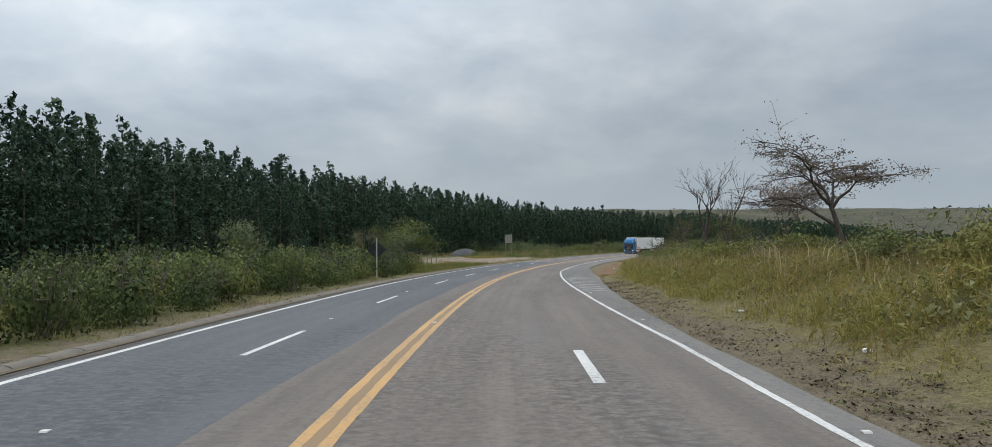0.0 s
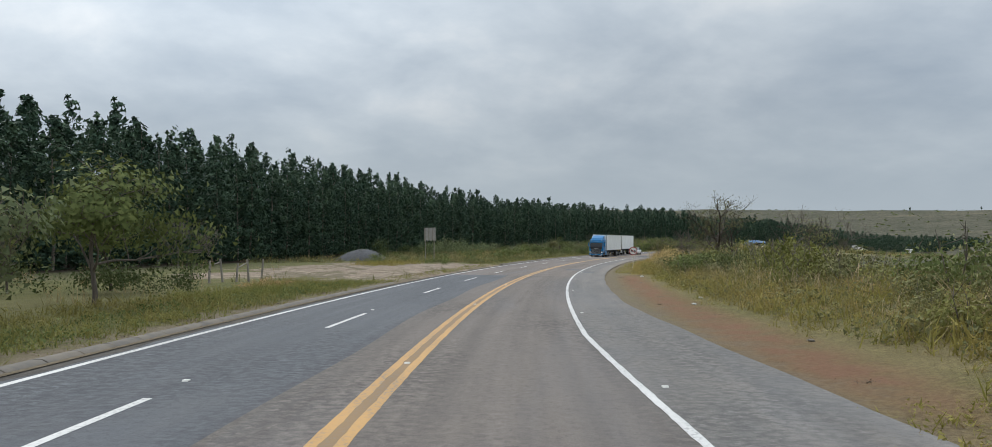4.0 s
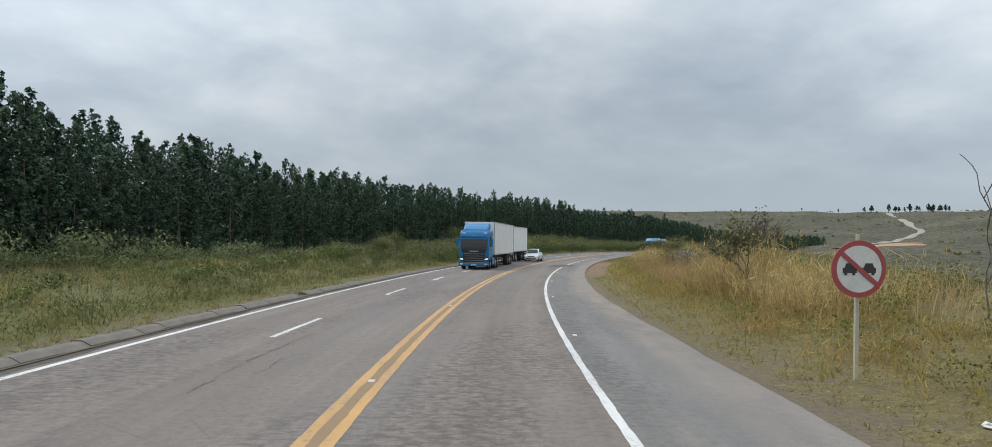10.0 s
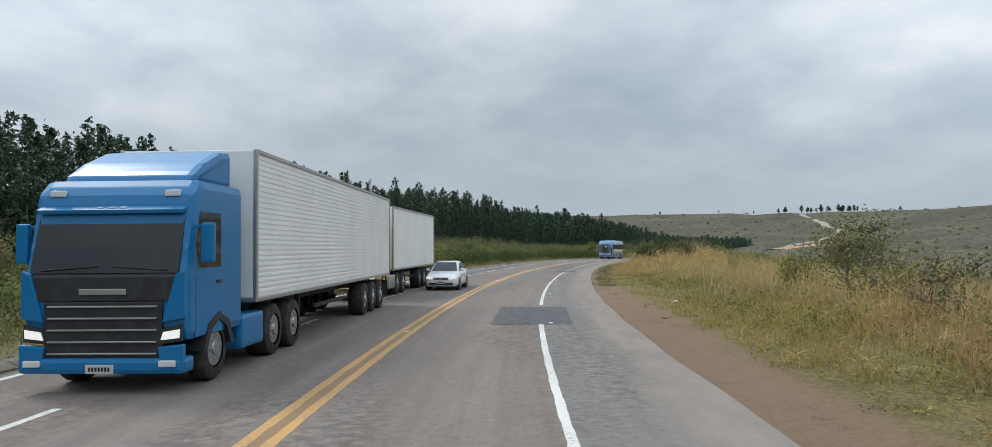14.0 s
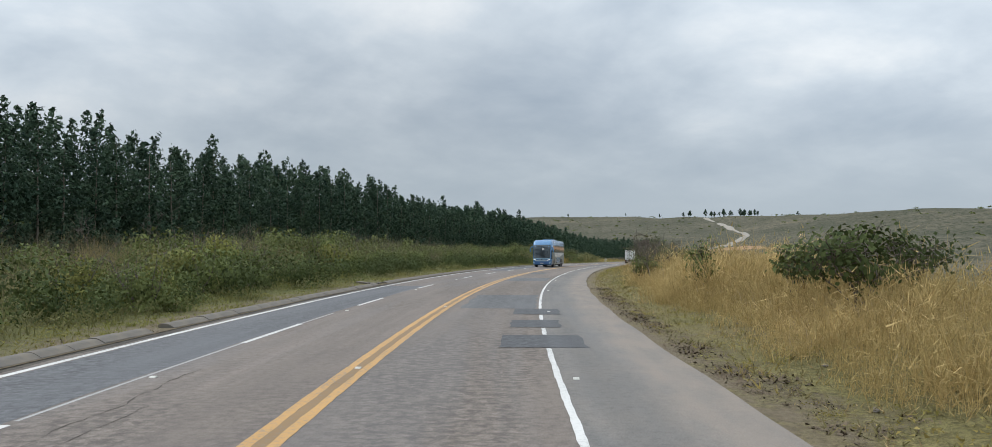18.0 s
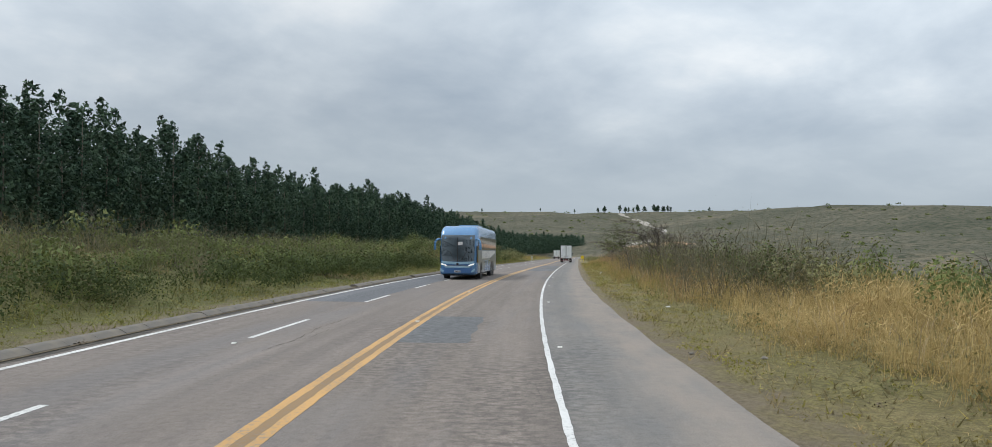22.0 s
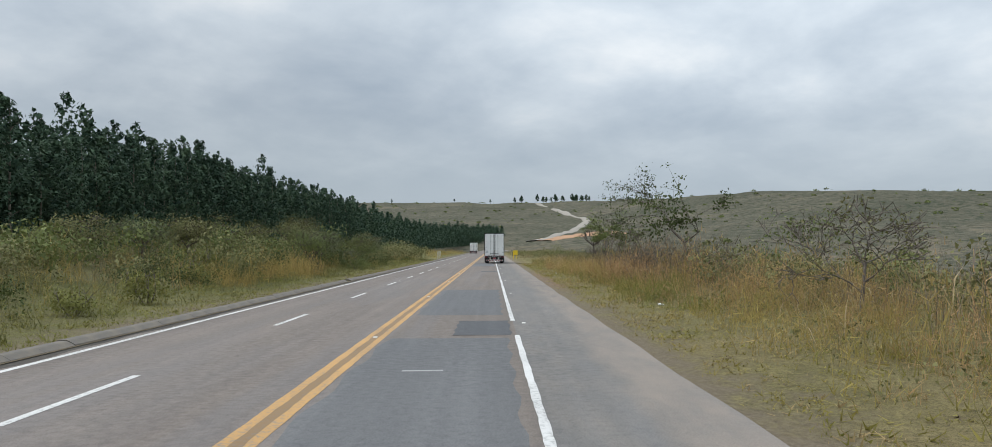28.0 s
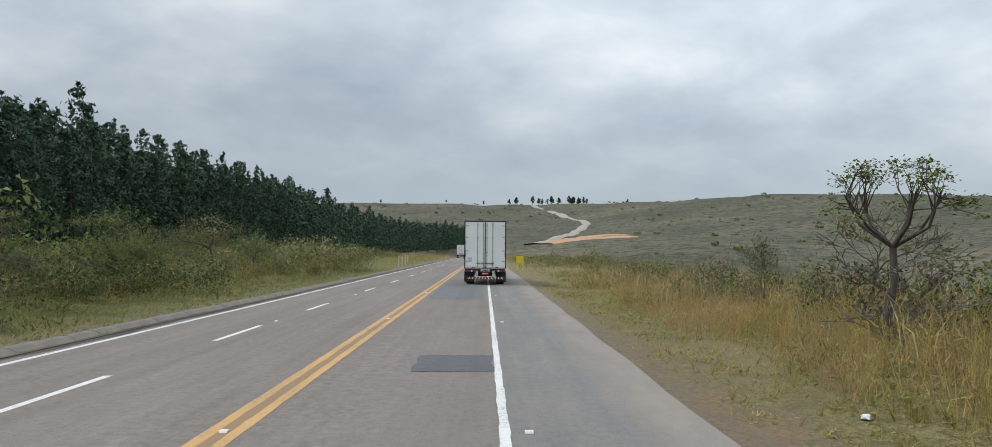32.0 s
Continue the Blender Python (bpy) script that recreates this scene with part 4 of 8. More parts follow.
def grown(s):
    """How tall the plantation stands along the road."""
    return np.interp(s, (-60, 45, 70, 90, 120, 160, 190, 250, 282, 300, 318, 336, 360, 396, 432, 480, 600), (0.90, 0.94, 0.94, 0.94, 0.97, 0.97, 0.90, 0.84, 0.82, 0.77, 0.86, 0.91, 0.82, 0.86, 1.0, 0.98, 0.92))


front = np.arange(-18, 520, 2.6)
for i, s in enumerate(front):
    s = s + rng.uniform(-0.5, 0.5)
    d = float(forest_edge(s)) + rng.uniform(-1.0, 0.7)
    k = rng.uniform(0.91, 1.08) * float(grown(s))
    m = spot(s, d, -math.degrees(float(np.interp(s, SG, TH))) + rng.uniform(-32, 32), 0.05, k) @ Matrix.Diagonal((*[rng.uniform(0.95, 1.25)] * 2, 1, 1))
    if i < len(EUC):
        EUC[i].matrix_world = m
    else:
        copy_thing(EUC[int(rng.integers(len(EUC)))], m)


def forest_rows(name, s0, s1, rows, gap, tmpl, label, lo=0.95, hi=1.3, wide=1.0):
    P, T, K, Z = [], [], [], []
    for r in rows:
        s = np.arange(s0, s1, gap)
        s = s + rng.uniform(-0.8, 0.8, len(s))
        d = forest_edge(s) - r + rng.uniform(-0.9, 0.9, len(s))
        P.append(rc(s, np.maximum(d, -51)) + (np.stack([np.cos(np.interp(s, SG, TH)), -np.sin(np.interp(s, SG, TH)), 0 * s], -1) * np.minimum(d + 51, 0)[:, None]))
        K.append((rng.uniform(lo, hi, len(s)) + 0.12 * (rng.uniform(0, 1, len(s)) < 0.07)) * grown(s))
        if r > 20:
            P[-1][:, 2] = terrain(P[-1][:, 0], P[-1][:, 1]) - 0.2
    P, K = np.concatenate(P), np.concatenate(K)
    pick = rng.integers(len(tmpl), size=len(P))
    pieces = []
    for i, t in enumerate(tmpl):
        w = pick == i
        pieces.append(many(t, P[w], rng.uniform(0, 6.28, w.sum()), K[w] * wide, np.full(w.sum(), 1 / wide)))
    return tagged(new(name, leafy(name, merged(pieces), M["euc_leaf"])), label, "forest", kind="stuff")


high = [merged([euc_crown(np.random.default_rng(200 + i), 13.5, 2.5, 26, 14, 0.46, 0.23, 0.46), euc_crown(np.random.default_rng(220 + i), 13.5, 2.7, 22, 7, 0.95, 0.62, 0.0, 0.5)]) for i in range(6)]
forest_rows("eucalyptus_forest", -20, 545, (3.0, 6.2), 2.5, high, "dense dark eucalyptus plantation behind its front row", 0.96, 1.13)
inner = [euc_crown(np.random.default_rng(300 + i), 13.5, 2.6, 30, 7, 0.75, 0.40, 0.30) for i in range(5)]
forest_rows("eucalyptus_forest", -20, 545, (9.6, 13.5), 3.6, inner, "inner rows of the dark eucalyptus plantation", 0.94, 1.14, 1.1)
forest_rows("eucalyptus_forest", -20, 545, (19.0,), 5.2, inner, "inner rows of the dark eucalyptus plantation", 0.9, 1.1, 1.25)
whole = [euc_crown(np.random.default_rng(320 + i), 13.5, 2.4, 52, 6, 0.75, 0.36, 0.02) for i in range(5)]
forest_rows("eucalyptus_forest", 520, 900, (0.0, 4.0, 8.5), 3.6, whole, "far end of the dark eucalyptus plantation", 0.85, 1.1, 1.1)

# ---- grass ----


def tuft(seed, blades, height, spread, lean, width, tri=False):
    """Bent tapering blades that spring from one root and lean apart."""
    g = np.random.default_rng(seed)
    vs, fs = [], []
    for i in range(blades):
        a, r = g.uniform(0, 6.28), spread * math.sqrt(g.uniform(0, 1))
        b = np.array([math.cos(a) * r, math.sin(a) * r, -0.03])
        h = height * g.uniform(0.45, 1.15)
        da = a + g.normal(0, 0.9)
        l = lean * h * g.uniform(0.15, 1.25)
        d = np.array([math.cos(da), math.sin(da), 0])
        wa = g.uniform(0, 6.28)
        w = np.array([math.cos(wa), math.sin(wa), 0]) * width * g.uniform(0.6, 1.4)
        m = b + d * l * 0.30 + np.array([0, 0, h * 0.6])
        t = b + d * l + np.array([0, 0, h * g.uniform(0.75, 1.0)])
        o = len(vs)
        if tri:
            vs += [b - w * 0.5, b + w * 0.5, t]
            fs += [[o, o + 1, o + 2]]
        else:
            vs += [b - w * 0.4, b + w * 0.4, m + w * 0.5, m - w * 0.5, t]
            fs += [[o, o + 1, o + 2], [o, o + 2, o + 3], [o + 3, o + 2, o + 4]]
    return np.array(vs), np.array(fs)


def tangle(seed, stems, blades, height, spread, width, blade=0.42, ears=0):
    """Upright stems with bent blades at all heights, and small seed heads at the top."""
    g = np.random.default_rng(seed)
    vs, fs = [], []

    def sliver(a, b, w):
        o = len(vs)
        wa = g.uniform(0, 6.28)
        q = np.array([math.cos(wa), math.sin(wa), g.normal(0, 0.3)]) * w * 0.5
        vs.extend([a - q, a + q, b])
        fs.append([o, o + 1, o + 2])

    foot = []
    for i in range(stems):
        a, r = g.uniform(0, 6.28), spread * math.sqrt(g.uniform(0, 1))
        b = np.array([math.cos(a) * r, math.sin(a) * r, -0.03])
        h = height * g.uniform(0.6, 1.12)
        tip = b + np.array([g.normal(0, 0.22) * h, g.normal(0, 0.22) * h, h])
        foot.append((b, tip))
        sliver(b, tip, width * 0.9)
    for i in range(blades):
        b, tip = foot[int(g.integers(len(foot)))]
        q = b + (tip - b) * g.uniform(0.0, 0.85)
        a, e = g.uniform(0, 6.28), g.uniform(-0.25, 1.25)
        l = blade * g.uniform(0.5, 1.3)
        d = np.array([math.cos(a) * math.cos(e), math.sin(a) * math.cos(e), math.sin(e)]) * l
        m = q + d
        m[2] = max(m[2], 0.02)
        sliver(q, m, width * g.uniform(0.8, 1.6))
    for i in range(ears):
        b, tip = foot[int(g.integers(len(foot)))]
        q = tip + g.normal(0, 0.05, 3)
        sliver(q - [0, 0, 0.09], q + g.normal(0, 0.05, 3) + [0, 0, 0.06], 0.022)
    return np.array(vs), np.array(fs)


def scatter(name, n, s_rng, d_of, tmpl, mat, label, sizes=(0.7, 1.3), keep=None, cat="grass", tall=(0.8, 1.2), ragged=True, lift=None):
    """n tufts along a stretch; d_of(s, u) gives the offset for a chance u."""
    s = rng.uniform(*s_rng, n)
    d = d_of(s, rng.uniform(0, 1, n))
    if keep is not None:
        w = keep(s, d)
        s, d = s[w], d[w]
    P = rc(s, d)
    grow = np.clip(1.0 + 0.42 * wave(s * 2.1 + 5, d * 2.6, 1.0), 0.5, 1.5) if ragged else np.ones(len(P))
    if lift is not None:
        grow = grow * lift(s, d)
    pick = rng.integers(len(tmpl), size=len(P))
    pieces = []
    for i, t in enumerate(tmpl):
        w = pick == i
        if w.sum():
            pieces.append(many(t, P[w], rng.uniform(0, 6.28, w.sum()), rng.uniform(*sizes, w.sum()) * grow[w], rng.uniform(*tall, w.sum())))
    return tagged(new(name, leafy(name, merged(pieces), mat)), label, cat, kind="stuff")


def clump(s, d, k=0.35, cut=0.0):
    """Keeps tufts in natural clumps."""
    return wave(s * 1.7, d * 2.3, k * 3) + rng.normal(0, 0.35, len(s)) > cut


def not_sand(s, d):
    return ~((s > 92) & (s < 133) & (d < -8.6 + 0.0 * s) & (d > -25 + 3 * np.sin(s * 0.3)))


def bare(s, d):
    """Trodden soil: wide at the start, a strip of red earth further on."""
    return ((s < 58) & (d < 8.3 + 0.5 * np.sin(s * 0.7))) | ((s > 62) & (s < 117) & (d < 9.2 + 0.4 * np.sin(s * 0.6))) | ((s > 176) & (s < 214) & (d < 7.7 + 0.3 * np.sin(s * 0.9)))


def front_line(s):
    """Where the tall grass of the verge begins."""
    return np.interp(s, (0, 40, 60, 112, 125, 175, 205, 228, 250, 262, 285, 298, 330, 400, 470), (9.9, 9.9, 9.8, 10.0, 9.6, 9.9, 9.5, 8.6, 8.8, 9.1, 9.5, 9.3, 9.4, 9.6, 9.6)) + 0.5 * np.sin(s * 0.37) + 0.35 * np.sin(s * 1.3)


def rise(s, d):
    """Grass grows taller away from the mown edge."""
    return np.clip(0.45 + 0.38 * (d - front_line(s)), 0.4, 1.15) * np.interp(s, (240, 249, 266, 280, 296, 306, 370, 378, 396, 404), (1, 1.4, 1.35, 0.9, 0.8, 1, 1, 1.4, 1.4, 0.8))


short = [tangle(400 + i, 4, 9, 0.07, 0.30, 0.016, 0.13) for i in range(5)]
weed = [tangle(420 + i, 6, 16, 0.30, 0.30, 0.020, 0.20) for i in range(5)]
straw = [tangle(440 + i, 12, 26, 1.05, 0.42, 0.013, 0.36, 5) for i in range(6)]
leafy_straw = [tangle(450 + i, 10, 30, 1.05, 0.38, 0.019, 0.40, 4) for i in range(6)]
tallg = [tangle(460 + i, 8, 21, 0.72, 0.34, 0.016, 0.30, 2) for i in range(5)]
reeds = [tuft(480 + i, 7, 1.25, 0.45, 0.8, 0.018) for i in range(6)]
# the mown strip, both sides
scatter("verge_grass", 14000, (4, 440), lambda s, u: 6.5 + 5.0 * u ** 1.2, short, M["grass_green"], "short olive-green turf on the verge", (0.6, 1.6), lambda s, d: clump(s, d, 0.5, -0.35) & ~bare(s, d) & ~((s > 222) & (s < 302) & (rng.uniform(0, 1, len(s)) < 0.72)))
scatter("verge_grass", 2600, (222, 302), lambda s, u: 6.5 + 4.0 * u, short, M["grass_olive"], "short olive-brown turf before the straw", (0.6, 1.5), lambda s, d: clump(s + 15, d, 0.4, -0.3))
scatter("verge_grass", 7000, (4, 440), lambda s, u: 6.6 + 5.5 * u, short, M["grass_dry"], "short dry turf on the verge", (0.6, 1.5), lambda s, d: clump(s + 9, d, 0.4, -0.1) & ~bare(s, d))
scatter("verge_grass", 12000, (12, 470), lambda s, u: -6.75 - 4.6 * u ** 1.2, short, M["grass_lush"], "short green turf beside the kerb", (0.7, 1.7), lambda s, d: not_sand(s, d) & clump(s, d, 0.4, -0.5) & ~((s < 80) & (d < -8.5)))
# left of the road
scatter("weeds", 4200, (90, 470), lambda s, u: -8.2 - 13 * u ** 1.1, weed, M["meadow_weed"], "knee-high green weeds", (0.7, 1.7), lambda s, d: not_sand(s, d) & clump(s, d, 0.3, -0.3))
scatter("meadow", 3200, (122, 250), lambda s, u: -8.4 - 25 * u, weed, M["meadow_weed"], "knee-high olive-green meadow weeds", (0.9, 2.0), lambda s, d: not_sand(s, d) & ~((s < 133) & (d > -13)) & clump(s + 3, d, 0.3, -0.6))
scatter("meadow", 500, (122, 180), lambda s, u: -9.0 - 24 * u, tallg, M["grass_gold"], "yellow grass in the meadow", (0.5, 1.0), lambda s, d: not_sand(s, d) & ~((s < 133) & (d > -13)) & clump(s + 33, d, 0.3, -0.3))
scatter("weeds", 1000, (240, 470), lambda s, u: -9.2 - 4.5 * u, tallg, M["grass_lush"], "rank green grass behind the kerb", (0.5, 1.1), lambda s, d: clump(s + 71, d, 0.25, 0.0))
scatter("weeds", 1600, (62, 92), lambda s, u: -7.4 - 5 * u, weed, M["grass_lush"], "lush grass between the kerb and the clearing", (0.6, 1.2), lambda s, d: clump(s, d, 0.3, -0.6))
scatter("weeds", 1000, (14, 470), lambda s, u: -12 - 20 * u, tallg, M["grass_dry"], "dry weeds among the scrub", (0.6, 1.3), lambda s, d: not_sand(s, d) & clump(s + 30, d, 0.3, 0.1))
scatter("tall_grass", 1000, (226, 300), lambda s, u: -13.5 - 13 * u ** 1.2, straw, M["grass_olive"], "tall feathery olive grass on the bank", (0.8, 1.35), lambda s, d: clump(s + 3, d, 0.2, -0.4))
scatter("tall_grass", 900, (350, 470), lambda s, u: -10.4 - 9 * u, straw, M["grass_gold"], "tall golden grass among the shrubs", (0.8, 1.45), lambda s, d: clump(s + 13, d, 0.2, -0.05))
# right of the road
scatter("bank_grass", 3000, (5, 62), lambda s, u: 8.6 + 8 * u, weed, M["grass_green"], "rank yellow-green grass on the bank", (0.7, 1.8), lambda s, d: clump(s, d, 0.3, -0.5) & ~bare(s, d))
scatter("bank_grass", 2000, (58, 125), lambda s, u: 9.4 + 7 * u, weed, M["grass_green"], "yellow-green grass beyond the red earth", (0.8, 1.9), lambda s, d: clump(s, d, 0.3, -0.4) & ~bare(s, d))
scatter("bank_grass", 2200, (112, 200), lambda s, u: 8.0 + 4.5 * u, weed, M["grass_gold"], "lush yellow-green grass along the verge", (0.7, 1.6), lambda s, d: clump(s + 40, d, 0.25, -0.4))
scatter("bank_grass", 2600, (196, 470), lambda s, u: 8.4 + 5 * u, weed, M["grass_lush"], "yellow-green grass along the verge", (0.6, 1.5), lambda s, d: clump(s + 40, d, 0.22, 0.05) & ~((s > 226) & (s < 300)))
scatter("bank_grass", 2400, (5, 125), lambda s, u: 9.8 + 10 * u, tallg, M["grass_gold"], "golden dry grass on the bank", (0.5, 1.15), lambda s, d: clump(s + 17, d, 0.25, -0.2) & ~bare(s, d))
scatter("straw_grass", 2000, (114, 232), lambda s, u: front_line(s) + 0.3 + 9 * u, straw, M["grass_straw"], "tall straw-coloured dry grass", (0.65, 1.1), lambda s, d: clump(s, d, 0.2, -0.25), lift=rise)
scatter("straw_grass", 1500, (226, 300), lambda s, u: front_line(s) - 0.5 + 3.5 * u, tallg, M["grass_straw"], "golden dry grass before the tall straw", (0.5, 0.95))
scatter("straw_grass", 2900, (226, 298), lambda s, u: front_line(s) + 8 * u ** 1.15, leafy_straw, M["grass_straw"], "dense tall straw-coloured dry grass", (0.7, 1.2), lift=rise)
brush = [tangle(490 + i, 12, 22, 1.7, 0.55, 0.014, 0.5) for i in range(5)]
scatter("bare_brush", 520, (298, 445), lambda s, u: front_line(s) + 2.0 + 7 * u, brush, M["brush"], "tangled leafless grey-brown brush", (0.7, 1.3), lambda s, d: clump(s + 51, d, 0.2, -0.2), "brush")
scatter("bare_brush", 200, (12, 130), lambda s, u: 12.5 + 7 * u, brush, M["brush"], "leafless grey-brown brush on the bank", (0.6, 1.1), lambda s, d: clump(s + 51, d, 0.2, 0.0), "brush")
scatter("bare_brush", 800, (196, 262), lambda s, u: -12.0 - 20 * u, brush, M["brush_olive"], "feathery grey-brown brush before the plantation", (0.65, 1.1), lambda s, d: clump(s + 51, d, 0.2, -0.4), "brush")
scatter("bare_brush", 1150, (258, 350), lambda s, u: -11.6 - 19 * u ** 1.1, brush, M["brush_olive"], "feathery grey-brown brush before the plantation", (0.85, 1.3), lambda s, d: clump(s + 51, d, 0.2, -0.4), "brush")
scatter("bare_brush", 500, (350, 470), lambda s, u: -11.6 - 15 * u, brush, M["brush_olive"], "feathery grey-brown brush among the shrubs", (0.8, 1.35), lambda s, d: clump(s + 51, d, 0.2, -0.1), "brush")
scatter("bare_brush", 150, (374, 398), lambda s, u: front_line(s) + 0.9 + 4 * u, brush, M["brush"], "tall tangled leafless brush", (1.1, 1.65), None, "brush")
scatter("straw_grass", 240, (374, 400), lambda s, u: front_line(s) - 0.2 + 3.5 * u, leafy_straw, M["grass_rust"], "tall rusty dry grass", (0.9, 1.4), lambda s, d: clump(s + 8, d, 0.22, -0.3))
scatter("straw_grass", 160, (402, 420), lambda s, u: 8.0 + 3.2 * u, leafy_straw, M["grass_rust"], "rusty dry grass at the verge", (0.4, 0.75), lambda s, d: clump(s + 8, d, 0.25, -0.3))
scatter("straw_grass", 420, (158, 192), lambda s, u: front_line(s) + 0.4 + 4.5 * u, leafy_straw, M["grass_rust"], "tall reddish straw along the verge", (0.75, 1.2), lambda s, d: clump(s + 8, d, 0.22, -0.3))
scatter("tall_grass", 170, (378, 396), lambda s, u: -9.6 - 4 * u, leafy_straw, M["grass_gold"], "tall golden grass clumps behind the kerb", (1.0, 1.6), lambda s, d: clump(s + 13, d, 0.22, -0.1))
scatter("bare_brush", 300, (293, 346), lambda s, u: front_line(s) + 1.0 + 4 * u, brush, M["brush_olive"], "tall feathery brush beside the verge", (1.15, 1.75), lambda s, d: clump(s + 51, d, 0.2, -0.6), "brush")
scatter("gold_grass", 260, (366, 388), lambda s, u: front_line(s) - 1.2 + 3 * u, leafy_straw, M["grass_lush"], "tall yellow-green grass clumps", (0.55, 0.95), lambda s, d: clump(s + 16, d, 0.25, -0.1))
scatter("gold_grass", 900, (305, 440), lambda s, u: front_line(s) - 1.3 + 3.5 * u, tallg, M["grass_gold"], "knee-high golden-green grass before the brush", (0.6, 1.2), lambda s, d: clump(s + 11, d, 0.22, -0.2))
scatter("gold_grass", 420, (383, 412), lambda s, u: front_line(s) - 0.4 + 5 * u, straw, M["grass_gold"], "tall golden grass", (0.9, 1.3), lambda s, d: clump(s + 11, d, 0.22, -0.4))
scatter("straw_grass", 900, (296, 440), lambda s, u: front_line(s) - 0.6 + 4 * u, tallg, M["grass_rust"], "reddish dry grass tufts", (0.6, 1.1), lambda s, d: clump(s + 5, d, 0.2, 0.0))
scatter("straw_grass", 900, (296, 440), lambda s, u: front_line(s) + 6 * u ** 1.1, straw, M["grass_rust"], "reddish tall dry grass along the verge", (0.75, 1.35), lambda s, d: clump(s, d, 0.2, -0.35), lift=rise)
scatter("bank_grass", 2600, (286, 470), lambda s, u: front_line(s) + 12 * u, tallg, M["grass_gold"], "golden-green grass among the shrubs", (0.7, 1.4), lambda s, d: clump(s + 63, d, 0.25, -0.2), lift=rise)
scatter("plume_grass", 1500, (10, 128), lambda s, u: 10.6 + 7 * u, straw, M["grass_olive"], "olive plumes of rank grass", (0.5, 0.9), lambda s, d: clump(s + 21, d, 0.2, -0.1))
scatter("plume_grass", 1300, (290, 450), lambda s, u: front_line(s) + 6 * u, straw, M["grass_olive"], "olive-brown plumes of rank grass", (0.5, 0.9), lambda s, d: clump(s + 21, d, 0.2, -0.1))
scatter("plume_grass", 170, (144, 157), lambda s, u: 9.8 + 3 * u, leafy_straw, M["grass_straw"], "very tall golden reed plumes", (1.2, 1.75))
scatter("weeds", 500, (121, 134), lambda s, u: -15.5 - 5 * u, weed, M["grass_green"], "grass clumps on the sandy clearing", (0.7, 1.5), lambda s, d: clump(s, d, 0.3, -0.2))
scatter("dry_reeds", 1100, (10, 226), lambda s, u: front_line(s) + 0.8 + 5 * u, reeds, M["reed"], "pale bent dry stalks in the grass", (0.5, 1.1), lambda s, d: clump(s + 7, d, 0.2, -0.1))
scatter("dry_reeds", 900, (226, 470), lambda s, u: front_line(s) + 0.3 + 5 * u, reeds, M["reed"], "pale bent dry stalks in the tall grass", (0.6, 1.05), lambda s, d: clump(s + 27, d, 0.2, -0.2))
scatter("far_grass", 500, (470, 640), lambda s, u: 7.5 + 25 * u, tallg, M["grass_olive"], "rough grass along the far road", (1.0, 2.0), lambda s, d: clump(s + 47, d, 0.15, -0.5))
scatter("far_grass", 500, (470, 640), lambda s, u: -8 - 12 * u, tallg, M["grass_gold"], "rough grass along the far road", (1.0, 1.8), lambda s, d: clump(s + 47, d, 0.15, -0.4))
scatter("far_grass", 700, (60, 470), lambda s, u: 17 + 18 * u, tallg, M["grass_olive"], "rough grass falling towards the valley", (0.9, 1.6), lambda s, d: clump(s + 47, d, 0.15, -0.1))

# ---- bushes ----


def bush_mesh(seed, n, R, H, L, W, droop=0.0, lumps=9, tri=True):
    g = np.random.default_rng(seed)
    a = g.uniform(0, 6.28, lumps)
    r = R * np.sqrt(g.uniform(0, 0.75, lumps))
    c = np.stack([np.cos(a) * r, np.sin(a) * r, H * g.uniform(0.25, 0.85, lumps) * (1 - 0.35 * (r / R) ** 2)], 1)
    k = g.integers(lumps, size=n)
    p = g.normal(size=(n, 3))
    p /= np.linalg.norm(p, axis=1, keepdims=True)
    p *= (g.uniform(0, 1, n) ** 0.45)[:, None] * np.array([R * 0.52, R * 0.52, H * 0.33])
    pts = c[k] + p
    pts[:, 2] = np.maximum(pts[:, 2], 0.04)
    return leaf_cloud(pts, L, W, g, droop, out=p / np.array([R, R, H]) * 2 + np.array([0, 0, 0.35]) + (pts - [0, 0, H * 0.3]) * 0.25, tri=tri)


MOUND = [bush_mesh(560 + i, 25, 0.40, 0.36, 0.066, 0.040, 0.0, 6) for i in range(5)]
scatter("weeds", 2200, (5, 62), lambda s, u: 9.0 + 8 * u, MOUND, M["lime_leaf"], "leafy yellow-green weeds on the bank", (0.6, 1.5), lambda s, d: clump(s + 2, d, 0.3, -0.4) & ~bare(s, d))
scatter("weeds", 1300, (5, 62), lambda s, u: 9.6 + 8 * u, MOUND, M["olive_leaf"], "dusty olive weeds on the bank", (0.7, 1.7), lambda s, d: clump(s + 35, d, 0.3, -0.1))
scatter("weeds", 1500, (58, 128), lambda s, u: 9.5 + 6 * u, MOUND, M["olive_leaf"], "olive weeds beyond the red earth", (0.7, 1.7), lambda s, d: clump(s + 35, d, 0.3, -0.3) & ~bare(s, d))
scatter("weeds", 1500, (112, 228), lambda s, u: 8.8 + 4 * u, MOUND, M["lime_leaf"], "leafy yellow-green weeds along the verge", (0.6, 1.5), lambda s, d: clump(s + 52, d, 0.25, -0.2))
scatter("weeds", 2100, (258, 450), lambda s, u: front_line(s) - 0.7 + 6 * u, MOUND, M["olive_leaf"], "olive weeds in the dry grass", (0.7, 1.35), lambda s, d: clump(s + 35, d, 0.3, -0.1))
scatter("weeds", 2600, (134, 350), lambda s, u: -8.6 - 14 * u ** 1.2, MOUND, M["bush_leaf"], "low dark leafy weeds behind the kerb", (0.7, 1.4), lambda s, d: not_sand(s, d) & clump(s + 1, d, 0.25, -0.3))
